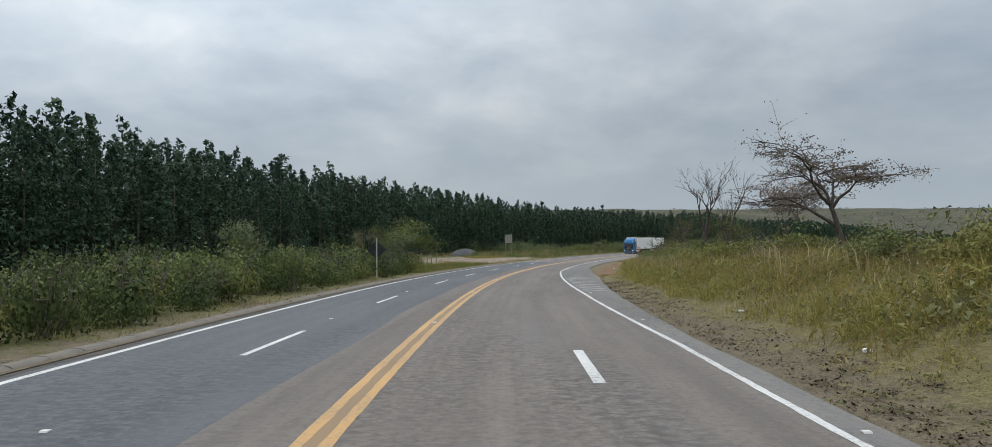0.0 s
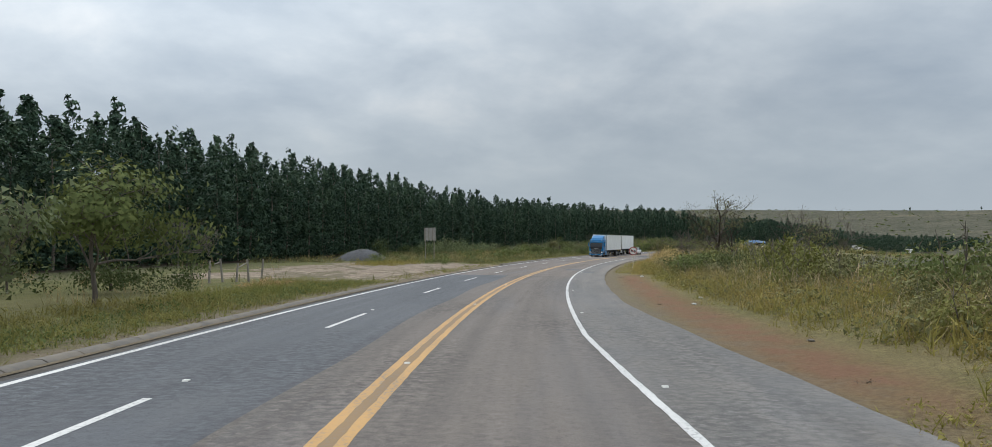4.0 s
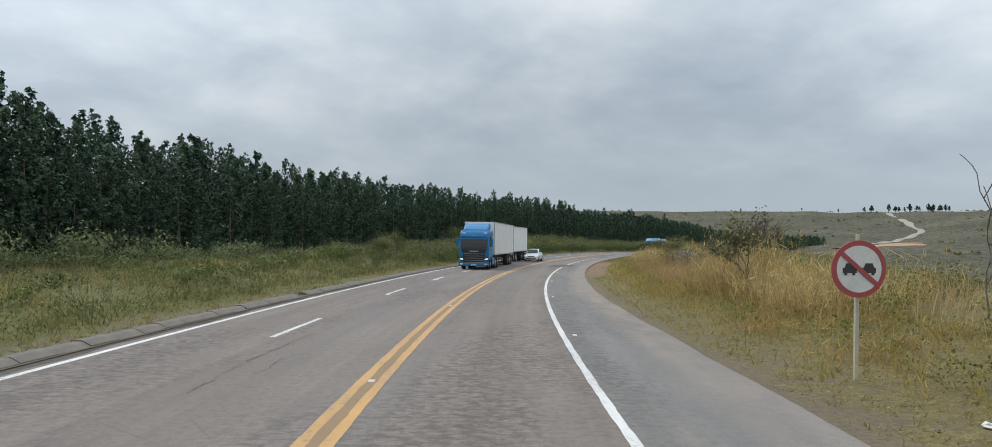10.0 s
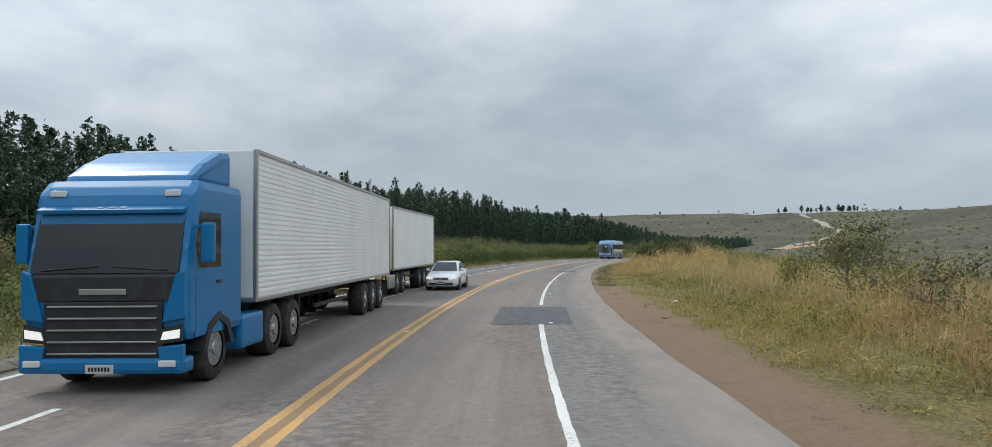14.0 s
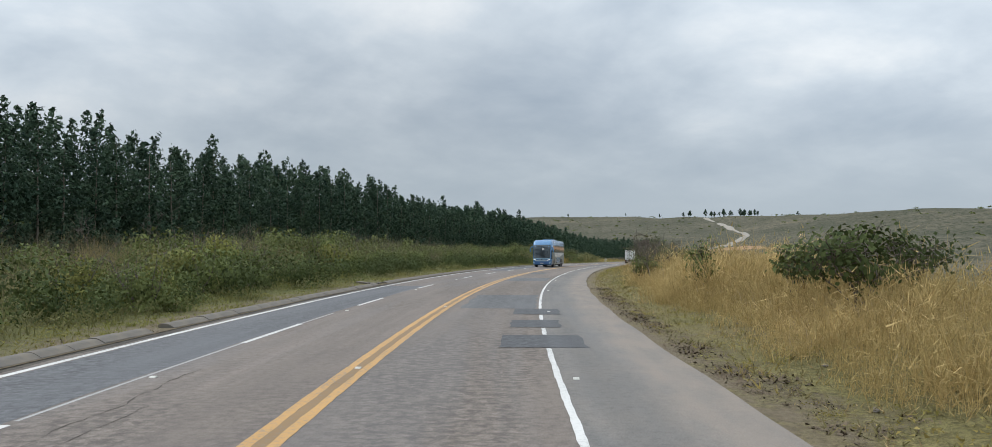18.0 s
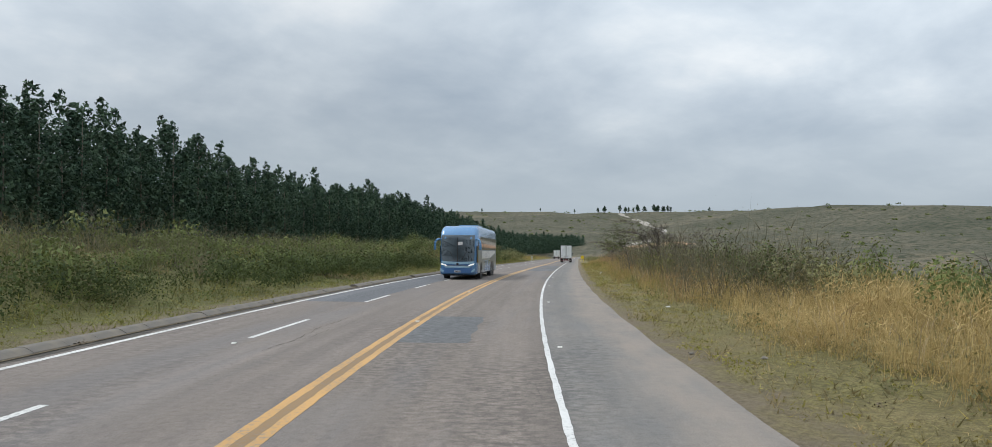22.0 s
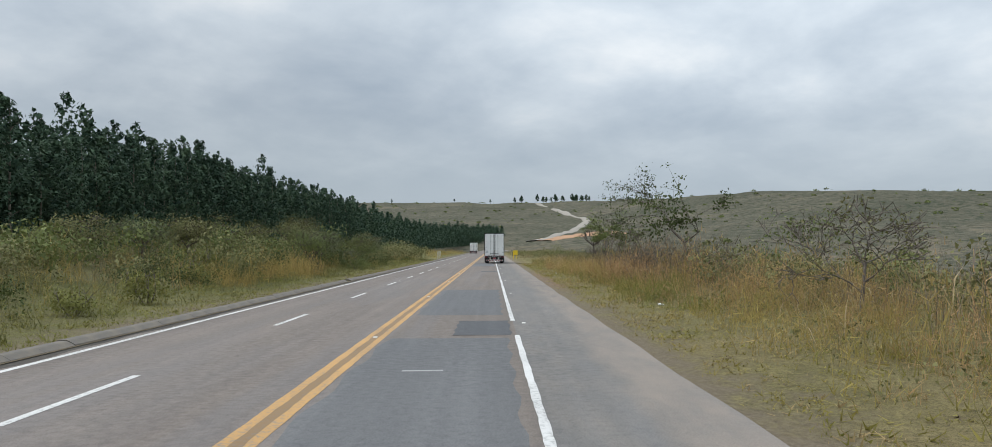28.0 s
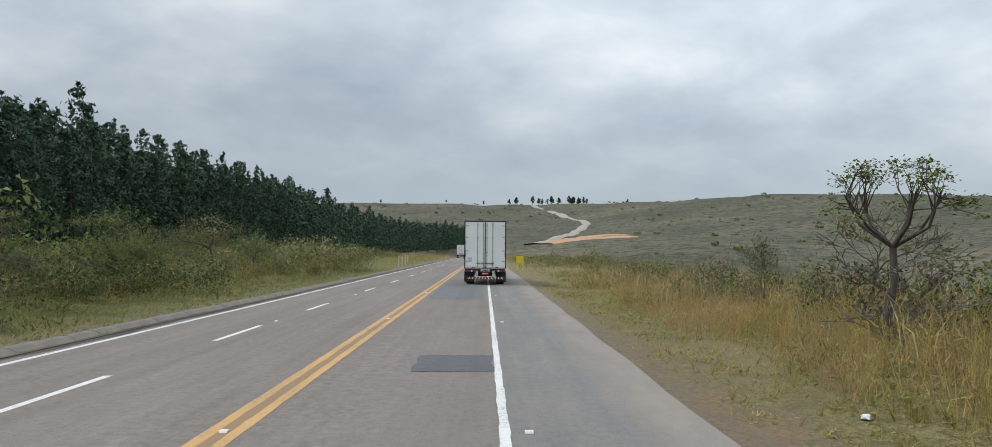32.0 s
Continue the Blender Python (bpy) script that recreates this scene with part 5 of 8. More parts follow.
scatter("dead_leaves", 46, (86.4, 89.6), lambda s, u: -11.2 - 1.5 * u, MOUND, M["grass_rust"], "low heap of rusty dead foliage", (0.7, 1.1), cat="dead leaves")
scatter("weeds", 420, (64, 92), lambda s, u: -7.3 - 2.6 * u, MOUND, M["bush_leaf"], "dark weeds between the kerb and the clearing", (0.6, 1.1), lambda s, d: clump(s + 8, d, 0.3, -0.4))
scatter("weeds", 900, (350, 470), lambda s, u: -9.4 - 6 * u, MOUND, M["lime_leaf"], "low leafy weeds behind the kerb", (0.7, 1.4), lambda s, d: clump(s + 1, d, 0.25, -0.1))


LOW = [bush_mesh(570 + i, 13, 0.26, 0.10, 0.055, 0.03, 0.0, 4) for i in range(4)]
scatter("verge_weeds", 6500, (4, 440), lambda s, u: 6.6 + 4.2 * u, LOW, M["grass_green"], "small low weeds in the mown strip", (0.5, 1.4), lambda s, d: clump(s + 90, d, 0.5, -0.1) & ~bare(s, d))
scatter("verge_weeds", 4200, (90, 450), lambda s, u: -6.9 - 4.2 * u, LOW, M["grass_lush"], "small low weeds behind the kerb", (0.5, 1.5), lambda s, d: not_sand(s, d) & clump(s + 90, d, 0.5, -0.2))
scatter("verge_weeds", 900, (4, 60), lambda s, u: 6.5 + 2.4 * u, LOW, M["olive_leaf"], "sparse weeds on trodden soil", (0.4, 1.1), lambda s, d: clump(s + 90, d, 0.5, 0.0))


def stems_mesh(seed, R, H, n=7):
    g = np.random.default_rng(seed)
    pieces = []
    for i in range(n):
        a, r = g.uniform(0, 6.28), R * g.uniform(0.3, 0.95)
        e = np.array([math.cos(a) * r, math.sin(a) * r, H * g.uniform(0.7, 1.15)])
        b = np.array([math.cos(a) * 0.08, math.sin(a) * 0.08, -0.1])
        m = b * 0.4 + e * 0.6 + np.array([0, 0, -0.1 * H]) + g.normal(0, 0.08, 3)
        pieces.append(tube([b, m, e], [0.03, 0.018, 0.006], 4))
        for j in range(3):
            q = m + (e - m) * g.uniform(0, 0.8)
            pieces.append(tube([q, q + g.normal(0, 0.22, 3) + [0, 0, 0.2]], [0.012, 0.004], 3))
    return merged(pieces)


def bush(seed, R, H, leaf, label, n=520, L=0.125, W=0.075):
    t = thing("bush", label, "bush", "roadside bushes")
    v, f = stems_mesh(seed, R, H, 5)
    part("stem", mesh_np("stem", v, [f], M["twig"]), None, t)
    part("foliage", leafy("foliage", bush_mesh(seed, int(n * 1.65), R, H, L * 0.93, W * 1.04, lumps=14), M[leaf]), None, t)
    return t


KINDS = {
    "green": [bush(500 + i, 1.25, 1.35, "bush_leaf", "dense dark-green roadside bush", 620) for i in range(3)],
    "olive": [bush(510 + i, 1.2, 1.25, "olive_leaf", "dusty olive scrub bush with bare twigs", 430) for i in range(3)],
    "dark": [bush(530 + i, 1.2, 1.3, "thick_leaf", "dense dark-leaved bush behind the kerb", 560) for i in range(2)],
    "lime": [bush(520 + i, 1.1, 1.2, "lime_leaf", "light green leafy bush in the grass", 480) for i in range(2)],
}
USED = set()


def plant(kind, s, d, k, tall=1.0):
    src = KINDS[kind][int(rng.integers(len(KINDS[kind])))]
    m = spot(s, d, rng.uniform(0, 360), 0.05, 1.0) @ Matrix.Diagonal((k, k, k * tall, 1))
    if src.name in USED:
        copy_thing(src, m)
    else:
        USED.add(src.name)
        src.matrix_world = m


def thicket(n, s_rng, d_rng, kinds, size, tall=(0.8, 1.2)):
    for _ in range(n):
        plant(kinds[int(rng.integers(len(kinds)))], rng.uniform(*s_rng), rng.uniform(*d_rng), rng.uniform(*size), rng.uniform(*tall))


for i in range(32):
    plant(("dark", "green", "dark", "lime")[i % 4], 4 + 1.9 * i + rng.uniform(-0.6, 0.6), rng.uniform(-9.7, -8.5), rng.uniform(0.8, 1.15), rng.uniform(0.9, 1.35))
thicket(18, (6, 64), (-13, -10.2), ("green", "dark", "green"), (0.9, 1.4))
thicket(12, (10, 27), (12.8, 18), ("lime", "green", "olive"), (0.9, 1.2), (0.8, 1.05))
thicket(8, (8, 60), (13, 20), ("green", "lime", "olive"), (0.7, 1.2))
thicket(14, (58, 122), (11, 20), ("olive", "olive", "lime", "green"), (0.6, 1.1))
thicket(20, (172, 235), (-20, -9.6), ("green", "olive", "green"), (0.6, 1.15))
thicket(24, (246, 290), (-15, -11.2), ("green", "green", "lime"), (0.8, 1.25))
thicket(14, (288, 335), (-16, -10.2), ("green", "green", "lime"), (0.5, 0.95))
thicket(30, (335, 430), (-15, -9.9), ("green", "green", "lime"), (0.6, 1.2))
thicket(18, (203, 246), (-13.5, -9.2), ("green", "lime", "green", "olive"), (0.7, 1.15))
thicket(14, (40, 80), (15, 24), ("lime", "olive", "green"), (0.75, 1.1), (0.9, 1.2))
plant("green", 104.2, 11.6, 1.1, 0.8)
plant("green", 106.0, 12.2, 1.1, 0.85)
thicket(10, (84, 98), (13.0, 18), ("lime", "olive", "lime"), (0.9, 1.3), (1.0, 1.4))
thicket(14, (98, 130), (14.5, 21), ("olive", "lime", "olive"), (1.0, 1.4), (1.0, 1.4))
thicket(10, (120, 232), (13.5, 20), ("green", "lime", "olive"), (0.7, 1.2))
thicket(16, (258, 304), (12.2, 17), ("olive", "lime", "green"), (0.6, 1.0))
thicket(22, (298, 345), (11.2, 17), ("olive", "olive", "lime", "green"), (0.6, 1.05))
thicket(24, (345, 430), (11.6, 20), ("olive", "olive", "green", "lime"), (0.6, 1.1))


def scrub(name, n, s_rng, d_rng, mat, seed, R, H, label, leaves=240, L=0.155, W=0.10, size=(0.7, 1.4), keep=None):
    t = [bush_mesh(seed + i, leaves, R, H, L, W) for i in range(3)]
    lo, hi = d_rng
    scatter(name, n, s_rng, lambda s, u: lo + (hi - lo) * u, t, mat, label, size, keep, "scrub", (0.75, 1.25))


SMALL = dict(leaves=240, L=0.13, W=0.085)
scrub("scrub", 60, (0, 88), (-31, -17), M["thick_leaf"], 600, 1.4, 1.8, "dark green scrub before the plantation")
scrub("scrub", 60, (4, 66), (-17, -10.4), M["bush_leaf"], 605, 1.1, 1.5, "green scrub behind the kerb", **SMALL)
scrub("scrub", 14, (158, 178), (-29, -23), M["grey_leaf"], 612, 1.6, 1.5, "rounded grey-green shrubs in the meadow")
scrub("scrub", 60, (166, 250), (-33, -20), M["grey_leaf"], 614, 1.3, 1.1, "low grey-green shrubs before the plantation")
scrub("scrub", 46, (172, 250), (-23, -11), M["bush_leaf"], 606, 0.9, 0.9, "small dark bushes in the meadow", **SMALL)
scrub("scrub", 34, (185, 250), (-31, -16), M["bush_leaf"], 610, 1.3, 1.2, "low dark green shrubs in the meadow")
scrub("scrub", 110, (245, 345), (-31, -12), M["bush_leaf"], 620, 1.3, 1.4, "dense green scrub on the bank")
scrub("scrub", 70, (250, 345), (-16, -11), M["bush_leaf"], 622, 1.1, 1.3, "dark green scrub on the bank", **SMALL)
scrub("scrub", 170, (335, 560), (-31, -15), M["bush_leaf"], 630, 1.5, 1.8, "tall green scrub before the plantation")
scrub("scrub", 110, (335, 560), (-30, -12), M["olive_leaf"], 632, 1.3, 1.5, "olive scrub before the plantation")
scrub("scrub", 60, (350, 480), (-24, -14), M["bush_leaf"], 688, 1.5, 2.1, "tall leafy thicket before the plantation", 460, 0.135, 0.085)
scrub("scrub", 60, (340, 480), (-20, -10.5), M["olive_leaf"], 692, 1.4, 2.0, "tall olive thicket before the plantation", 460, 0.135, 0.085)
scrub("scrub", 60, (198, 258), (-12.5, -8.9), M["thick_leaf"], 700, 1.1, 1.1, "dark dense bushes behind the kerb", 430, 0.10, 0.065)
scrub("scrub", 90, (256, 345), (-12.5, -9.2), M["thick_leaf"], 704, 1.2, 1.25, "dark dense bushes behind the kerb", 430, 0.10, 0.065)
scrub("scrub", 34, (345, 450), (-15, -10.2), M["thick_leaf"], 708, 1.2, 1.3, "dark dense bushes behind the kerb", 430, 0.10, 0.065)
scrub("scrub", 20, (294, 346), (11.6, 15), M["thick_leaf"], 712, 0.9, 1.8, "dark leafy shrubs beside the verge", 430, 0.10, 0.065)
scrub("scrub", 48, (2, 66), (-12.0, -8.7), M["thick_leaf"], 716, 1.15, 1.3, "dark dense bushes behind the kerb", 430, 0.10, 0.065)
scrub("scrub", 18, (136, 178), (-33, -24), M["thick_leaf"], 720, 1.5, 1.5, "round dark shrubs at the forest's foot", 430, 0.12, 0.08)
scrub("scrub", 26, (128, 180), (-26, -12), M["bush_leaf"], 724, 0.9, 0.75, "small green shrubs in the meadow", **SMALL)
scrub("scrub", 26, (398, 428), (-15.5, -9.6), M["thick_leaf"], 728, 1.3, 1.9, "tall dark thicket behind the kerb", 430, 0.11, 0.07)
scrub("scrub", 16, (404, 428), (11.8, 16), M["thick_leaf"], 732, 1.0, 1.4, "dark shrubs behind the dry grass", 430, 0.10, 0.065)
scrub("scrub", 18, (40, 62), (14, 21), M["bush_leaf"], 740, 1.3, 1.5, "green shrubs on the bank", 430, 0.10, 0.065, (0.6, 1.1))
scrub("scrub", 12, (44, 62), (14, 19), M["thick_leaf"], 744, 1.2, 1.7, "dark shrubs round the dead trees", 430, 0.10, 0.065, (0.7, 1.1))
scrub("scrub", 9, (79, 88), (-18, -12.6), M["thick_leaf"], 748, 1.2, 1.2, "dark shrubs at the clearing's edge", 430, 0.10, 0.065)
scrub("scrub", 60, (5, 75), (16, 40), M["bush_leaf"], 640, 1.5, 1.5, "green scrub on the bank", **SMALL)
scrub("scrub", 50, (5, 75), (13, 36), M["olive_leaf"], 642, 1.3, 1.2, "olive scrub on the bank", **SMALL)
scrub("scrub", 50, (60, 300), (17, 40), M["olive_leaf"], 645, 1.4, 1.1, "olive scrub beyond the verge", **SMALL)
scrub("scrub", 40, (60, 300), (15, 40), M["bush_leaf"], 647, 1.4, 1.1, "green scrub beyond the verge", **SMALL)
scrub("scrub", 50, (465, 600), (9.5, 22), M["olive_leaf"], 654, 1.5, 1.3, "olive scrub beside the far road", 200, 0.2, 0.12)
scrub("scrub", 60, (300, 560), (17, 45), M["olive_leaf"], 650, 1.5, 1.1, "olive scrub falling towards the valley", **SMALL)
scrub("scrub", 60, (300, 560), (17, 45), M["bush_leaf"], 652, 1.5, 1.1, "green scrub falling towards the valley", **SMALL)
scrub("scrub", 80, (284, 470), (12, 18), M["olive_leaf"], 660, 1.0, 1.6, "dense olive shrubs at the verge", 430, 0.108, 0.075)
scrub("scrub", 40, (284, 470), (12.5, 20), M["bush_leaf"], 668, 1.0, 1.7, "green shrubs at the verge", 430, 0.108, 0.075)
scrub("scrub", 80, (58, 128), (10.4, 20), M["olive_leaf"], 672, 1.0, 1.1, "dense olive shrubs on the bank", 400, 0.09, 0.06, keep=lambda s, d: (d > 13) | (s > 103))
scrub("scrub", 45, (58, 160), (11.5, 18), M["lime_leaf"], 676, 1.0, 1.1, "light green shrubs on the bank", 400, 0.09, 0.06, keep=lambda s, d: (d > 13) | (s > 103))
scrub("scrub", 12, (99, 113), (11.2, 14.5), M["thick_leaf"], 736, 1.3, 1.5, "broad dark green bushes before the thorn trees", 430, 0.11, 0.07)
scrub("scrub", 40, (10, 58), (12.5, 19), M["lime_leaf"], 680, 1.0, 1.0, "light green shrubs on the bank", 430, 0.108, 0.075)


def crumbs(seed, n, R, H):
    g = np.random.default_rng(seed)
    p = np.stack([g.normal(0, R, n), g.normal(0, R, n), np.abs(g.normal(0, H, n))], 1)
    return leaf_cloud(p, 0.055, 0.03, g, out=np.tile([0.0, 0.0, 1.0], (n, 1)), tri=True)


heaps = [crumbs(900 + i, 34, 0.15, 0.018) for i in range(4)]
scatter("leaf_litter", 420, (214, 262), lambda s, u: 6.35 + 0.9 * u ** 1.4, heaps, M["litter_leaf"], "dark dead leaves along the pavement edge", (0.6, 1.5), None, "leaf litter")
scatter("leaf_litter", 520, (6, 50), lambda s, u: 6.9 + 1.5 * u ** 1.3, heaps, M["litter_leaf"], "dark soil crumbs and leaves along the edge", (0.6, 1.4), None, "leaf litter")
scatter("leaf_litter", 700, (60, 440), lambda s, u: 6.2 + 2.4 * u, heaps, M["litter_leaf"], "dead leaves scattered over the verge", (0.4, 1.0), lambda s, d: clump(s, d, 0.4, 0.1), "leaf litter")
scatter("leaf_litter", 500, (10, 440), lambda s, u: -6.3 - 1.4 * u, heaps, M["litter_leaf"], "dead leaves along the kerb", (0.4, 1.1), lambda s, d: clump(s, d, 0.4, 0.0), "leaf litter")

# ---- single trees ----


def branching(seed, H, trunk_r, levels, spread, reach, lean=(0, 0), flat=0.0, split=(3, 5), fork=0.45, curl=0.25):
    """A tree of limbs: the pieces of its trunk, of its boughs, and the twig ends."""
    g = np.random.default_rng(seed)
    trunk, boughs, tips = [], [], []

    def grow(p, d, L, r, lev):
        k = 5 if lev == 0 else (4 if lev < 3 else (3 if lev < levels else 2))
        pts, q, dd = [p], p.copy(), d.copy()
        for i in range(k - 1):
            dd = dd + g.normal(0, curl, 3) * (0.4 if lev == 0 else 1)
            if lev > 1 and flat:
                dd[2] *= (1 - flat)
            if lev > 0 and not flat:
                dd[2] += 0.10
            dd /= np.linalg.norm(dd)
            q = q + dd * L / (k - 1)
            pts.append(q)
        pts = np.array(pts)
        end = 0.55 if lev == 0 else 0.35
        (trunk if lev == 0 else boughs).append(tube(pts, np.linspace(r, max(r * end, 0.008), k), 6 if lev == 0 else (5 if lev == 1 else 3)))
        if lev >= levels:
            tips.append(pts[-1])
            tips.append(pts[-2])
            return
        n = int(g.integers(*split)) + (1 if lev == 0 else 0)
        a0 = g.uniform(0, 6.28)
        for i in range(n):
            u = g.uniform(fork, 1.0) if i else 1.0
            b = np.array([np.interp(u * (k - 1), np.arange(k), pts[:, j]) for j in range(3)])
            a = a0 + i * 6.28 / n + g.uniform(-0.5, 0.5)
            side = np.array([math.cos(a), math.sin(a), 0.0])
            nd = dd * math.cos(spread) + side * math.sin(spread) * g.uniform(0.7, 1.3)
            nd = nd + np.array([lean[0], lean[1], 0]) * 0.5
            nd /= np.linalg.norm(nd)
            grow(b, nd, L * reach * g.uniform(0.7, 1.15), max(r * 0.54, 0.012), lev + 1)

    d0 = np.array([lean[0], lean[1], 1.0])
    grow(np.array([0, 0, -0.15]), d0 / np.linalg.norm(d0), H * 0.46, trunk_r, 0)
    return trunk, boughs, np.array(tips)


def tree(s, d, H, seed, label, leaves=0, leaf="olive_leaf", L=0.115, W=0.062, cloud=0.22, wood="dark_bark", sunk=0.1, trunk_r=0.1, levels=4, spread=0.6, reach=0.72, wide=1.0, name="tree", turn=0.0, plain_leaf=True, **kw):
    t = thing(name, label, "tree", "", spot(s, d, turn, sunk))
    trunk, boughs, tips = branching(seed, H, trunk_r, levels, spread, reach, **kw)
    top = max(tips[:, 2].max(), 0.1)
    k = np.array([wide * H / top, wide * H / top, H / top])
    v, f = merged(trunk)
    part("trunk", mesh_np("trunk", v * k, [f], M[wood], smooth=True), None, t)
    v, f = merged(boughs)
    part("branchwork", mesh_np("branchwork", v * k, [f], M[wood]), None, t, "bare branching limbs and twigs")
    if leaves:
        leaves = int(leaves * 1.9)
        g = np.random.default_rng(seed + 1)
        pts = (tips * k)[g.integers(len(tips), size=leaves)] + g.normal(0, cloud, (leaves, 3)) * np.array([1, 1, 0.55])
        part("crown", leafy("crown", leaf_cloud(pts, L, W, g, out=pts - [0, 0, H * 0.55], tri=plain_leaf), M[leaf]), None, t)
    return t


def umbrella_tree(s, d, H, R, seed):
    """A crooked stem that forks into limbs, all ending in one arched layer of fine leaves."""
    g = np.random.default_rng(seed)
    t = thing("tree", "umbrella-shaped thorn tree with an arched open crown", "tree", "", spot(s, d, 0, 0.1))
    fork = np.array([0.05, 0.0, H * 0.52])
    stem = np.array([[0, 0, -0.2], [-0.1, 0.05, H * 0.18], [0.02, -0.04, H * 0.36], fork])
    part("trunk", mesh_np("trunk", *[q if i == 0 else [q] for i, q in enumerate(tube(stem, [0.13, 0.11, 0.09, 0.075], 8))], M["dark_bark"], smooth=True), None, t)
    pieces, tips = [], []
    for i in range(7):
        a = i * 0.898 + g.uniform(-0.25, 0.25)
        r = R * g.uniform(0.5, 0.75)
        e = np.array([math.cos(a) * r, math.sin(a) * r, H * (0.97 - 0.32 * (r / R) ** 2) - 0.22])
        m = fork * 0.5 + e * 0.5 + np.array([math.cos(a) * 0.12, math.sin(a) * 0.12, -0.14]) + g.normal(0, 0.06, 3)
        pieces.append(tube([fork, m, e], [0.055, 0.036, 0.022], 5))
        for j in range(7):
            b = a + g.uniform(-0.75, 0.75)
            q = min(R, r * g.uniform(0.45, 1.6))
            f = np.array([math.cos(b) * q, math.sin(b) * q, H * (1.0 - 0.32 * (q / R) ** 2) + g.normal(0, 0.04)])
            o = m + (e - m) * g.uniform(0.2, 1.0)
            k = (o + f) / 2 + g.normal(0, 0.07, 3)
            pieces.append(tube([o, k, f], [0.02, 0.013, 0.006], 3))
            tips += [f, k * 0.3 + f * 0.7]
    v, f = merged(pieces)
    part("branchwork", mesh_np("branchwork", v, [f], M["dark_bark"]), None, t, "dark crooked limbs")
    tips = np.array(tips)
    pts = tips[g.integers(len(tips), size=1500)] + g.normal(0, 1, (1500, 3)) * np.array([0.15, 0.15, 0.05])
    part("crown", leafy("crown", leaf_cloud(pts, 0.10, 0.055, g, out=np.tile([0.0, 0.0, 1.0], (1500, 1)), tri=False), M["bush_leaf"]), None, t)


M["whitish_leaf"] = foliage("whitish_leaf", (0.22, 0.20, 0.15), (0.46, 0.43, 0.34), through=0.2)
M["pale_leaf"] = foliage("faded_pinkish_leaf", (0.12, 0.095, 0.075), (0.27, 0.22, 0.18), through=0.2)
tree(33.9, 15.8, 6.6, 2, "spreading half-bare tree with dark limbs and faded leaves", 1500, "pale_leaf", cloud=0.15, levels=5, spread=0.75, reach=0.78, flat=0.35, trunk_r=0.2, wide=0.85, L=0.12)
tree(40.2, 15.0, 4.6, 3, "small half-bare tree with rusty thin leaves", 1500, "pale_leaf", cloud=0.3, trunk_r=0.06, wood="twig", spread=0.5)
tree(54.5, 14.2, 7.4, 5, "dead grey tree with bare upright branches", trunk_r=0.36, levels=6, spread=0.46, reach=0.74, wood="dark_bark", name="dead_tree", split=(2, 4))
tree(55.6, 16.0, 7.2, 6, "slim dead tree with bare twigs", trunk_r=0.25, levels=5, spread=0.36, reach=0.7, wood="dark_bark", name="dead_tree", split=(2, 4), wide=0.8)
tree(57.5, 16.5, 4.2, 7, "small dark leafy tree behind the dead ones", 900, "bush_leaf", cloud=0.4)
tree(20.0, 18.5, 3.8, 8, "leafless shrub tree on the bank", 60, "pale_leaf", wood="twig", trunk_r=0.05, spread=0.8)
tree(123.8, 16.2, 7.2, 9, "dark thorn tree with dense bare twigs and few leaves", 900, "olive_leaf", cloud=0.22, levels=5, spread=0.6, trunk_r=0.26, split=(3, 4), wide=1.3)
tree(121.0, 17.4, 6.4, 65, "dark crooked thorn tree beside the taller one", 260, "olive_leaf", cloud=0.2, levels=5, spread=0.5, trunk_r=0.2, split=(2, 4), wide=1.0)
tree(122.0, 13.8, 4.0, 10, "dead tree leaning with bare branches", wood="twig", trunk_r=0.06, name="dead_tree", levels=4, lean=(-0.35, 0.0))
tree(124.0, 23.0, 6.2, 12, "bare grey tree beyond the verge", wood="twig", trunk_r=0.08, name="dead_tree", levels=4, spread=0.6)
tree(127.0, 26.5, 6.4, 13, "bare grey tree beyond the verge", wood="twig", trunk_r=0.08, name="dead_tree", levels=4, spread=0.6)
tree(110.0, 22.0, 4.4, 14, "thin olive tree above the scrub", 400, "olive_leaf", trunk_r=0.06)
tree(180.0, 19.1, 4.6, 15, "bare crooked tree in dry grass", 60, "olive_leaf", wood="dark_bark", trunk_r=0.13, levels=5, spread=0.6, name="dead_tree", lean=(-0.1, 0))
tree(150.2, 10.6, 3.5, 16, "half-bare shrub tree rising from tall dry grass", 330, "olive_leaf", wood="twig", trunk_r=0.07, cloud=0.22, spread=0.5, wide=0.75, L=0.13, W=0.08, plain_leaf=False)
tree(172.0, 12.2, 1.7, 63, "rounded shrub with pale whitish leaves", 420, "whitish_leaf", wood="twig", trunk_r=0.04, cloud=0.2, spread=0.75, L=0.12, W=0.08, name="shrub")
for i, (s, d) in enumerate(((137, 13.2), (138.6, 14), (140.5, 13.6), (143, 14.6), (139.4, 15.2))):
    tree(s, d, 3.6 + 0.3 * (i % 3), 110 + i, "tall thin bare stalk above the grass", wood="twig", trunk_r=0.025, levels=2, spread=0.18, reach=0.6, name="dead_sapling", split=(2, 3))
for i, (s, d, H) in enumerate(((178, 12.2, 2.3), (181, 13.6, 2.5), (184.5, 12.4, 2.2), (187, 14.2, 2.6), (190, 12.8, 2.4), (193.5, 13.6, 2.3), (183, 16, 2.6))):
    tree(s, d, H, 90 + i, "bushy olive scrub tree above dry grass", 420, ("olive_leaf", "lime_leaf")[i % 3 == 2], wood="twig", trunk_r=0.04, cloud=0.34, spread=0.85, wide=1.3, sunk=0.75)
tree(171.0, 17.0, 3.6, 17, "small leafless tree in the grass", 120, "olive_leaf", wood="twig", trunk_r=0.05)
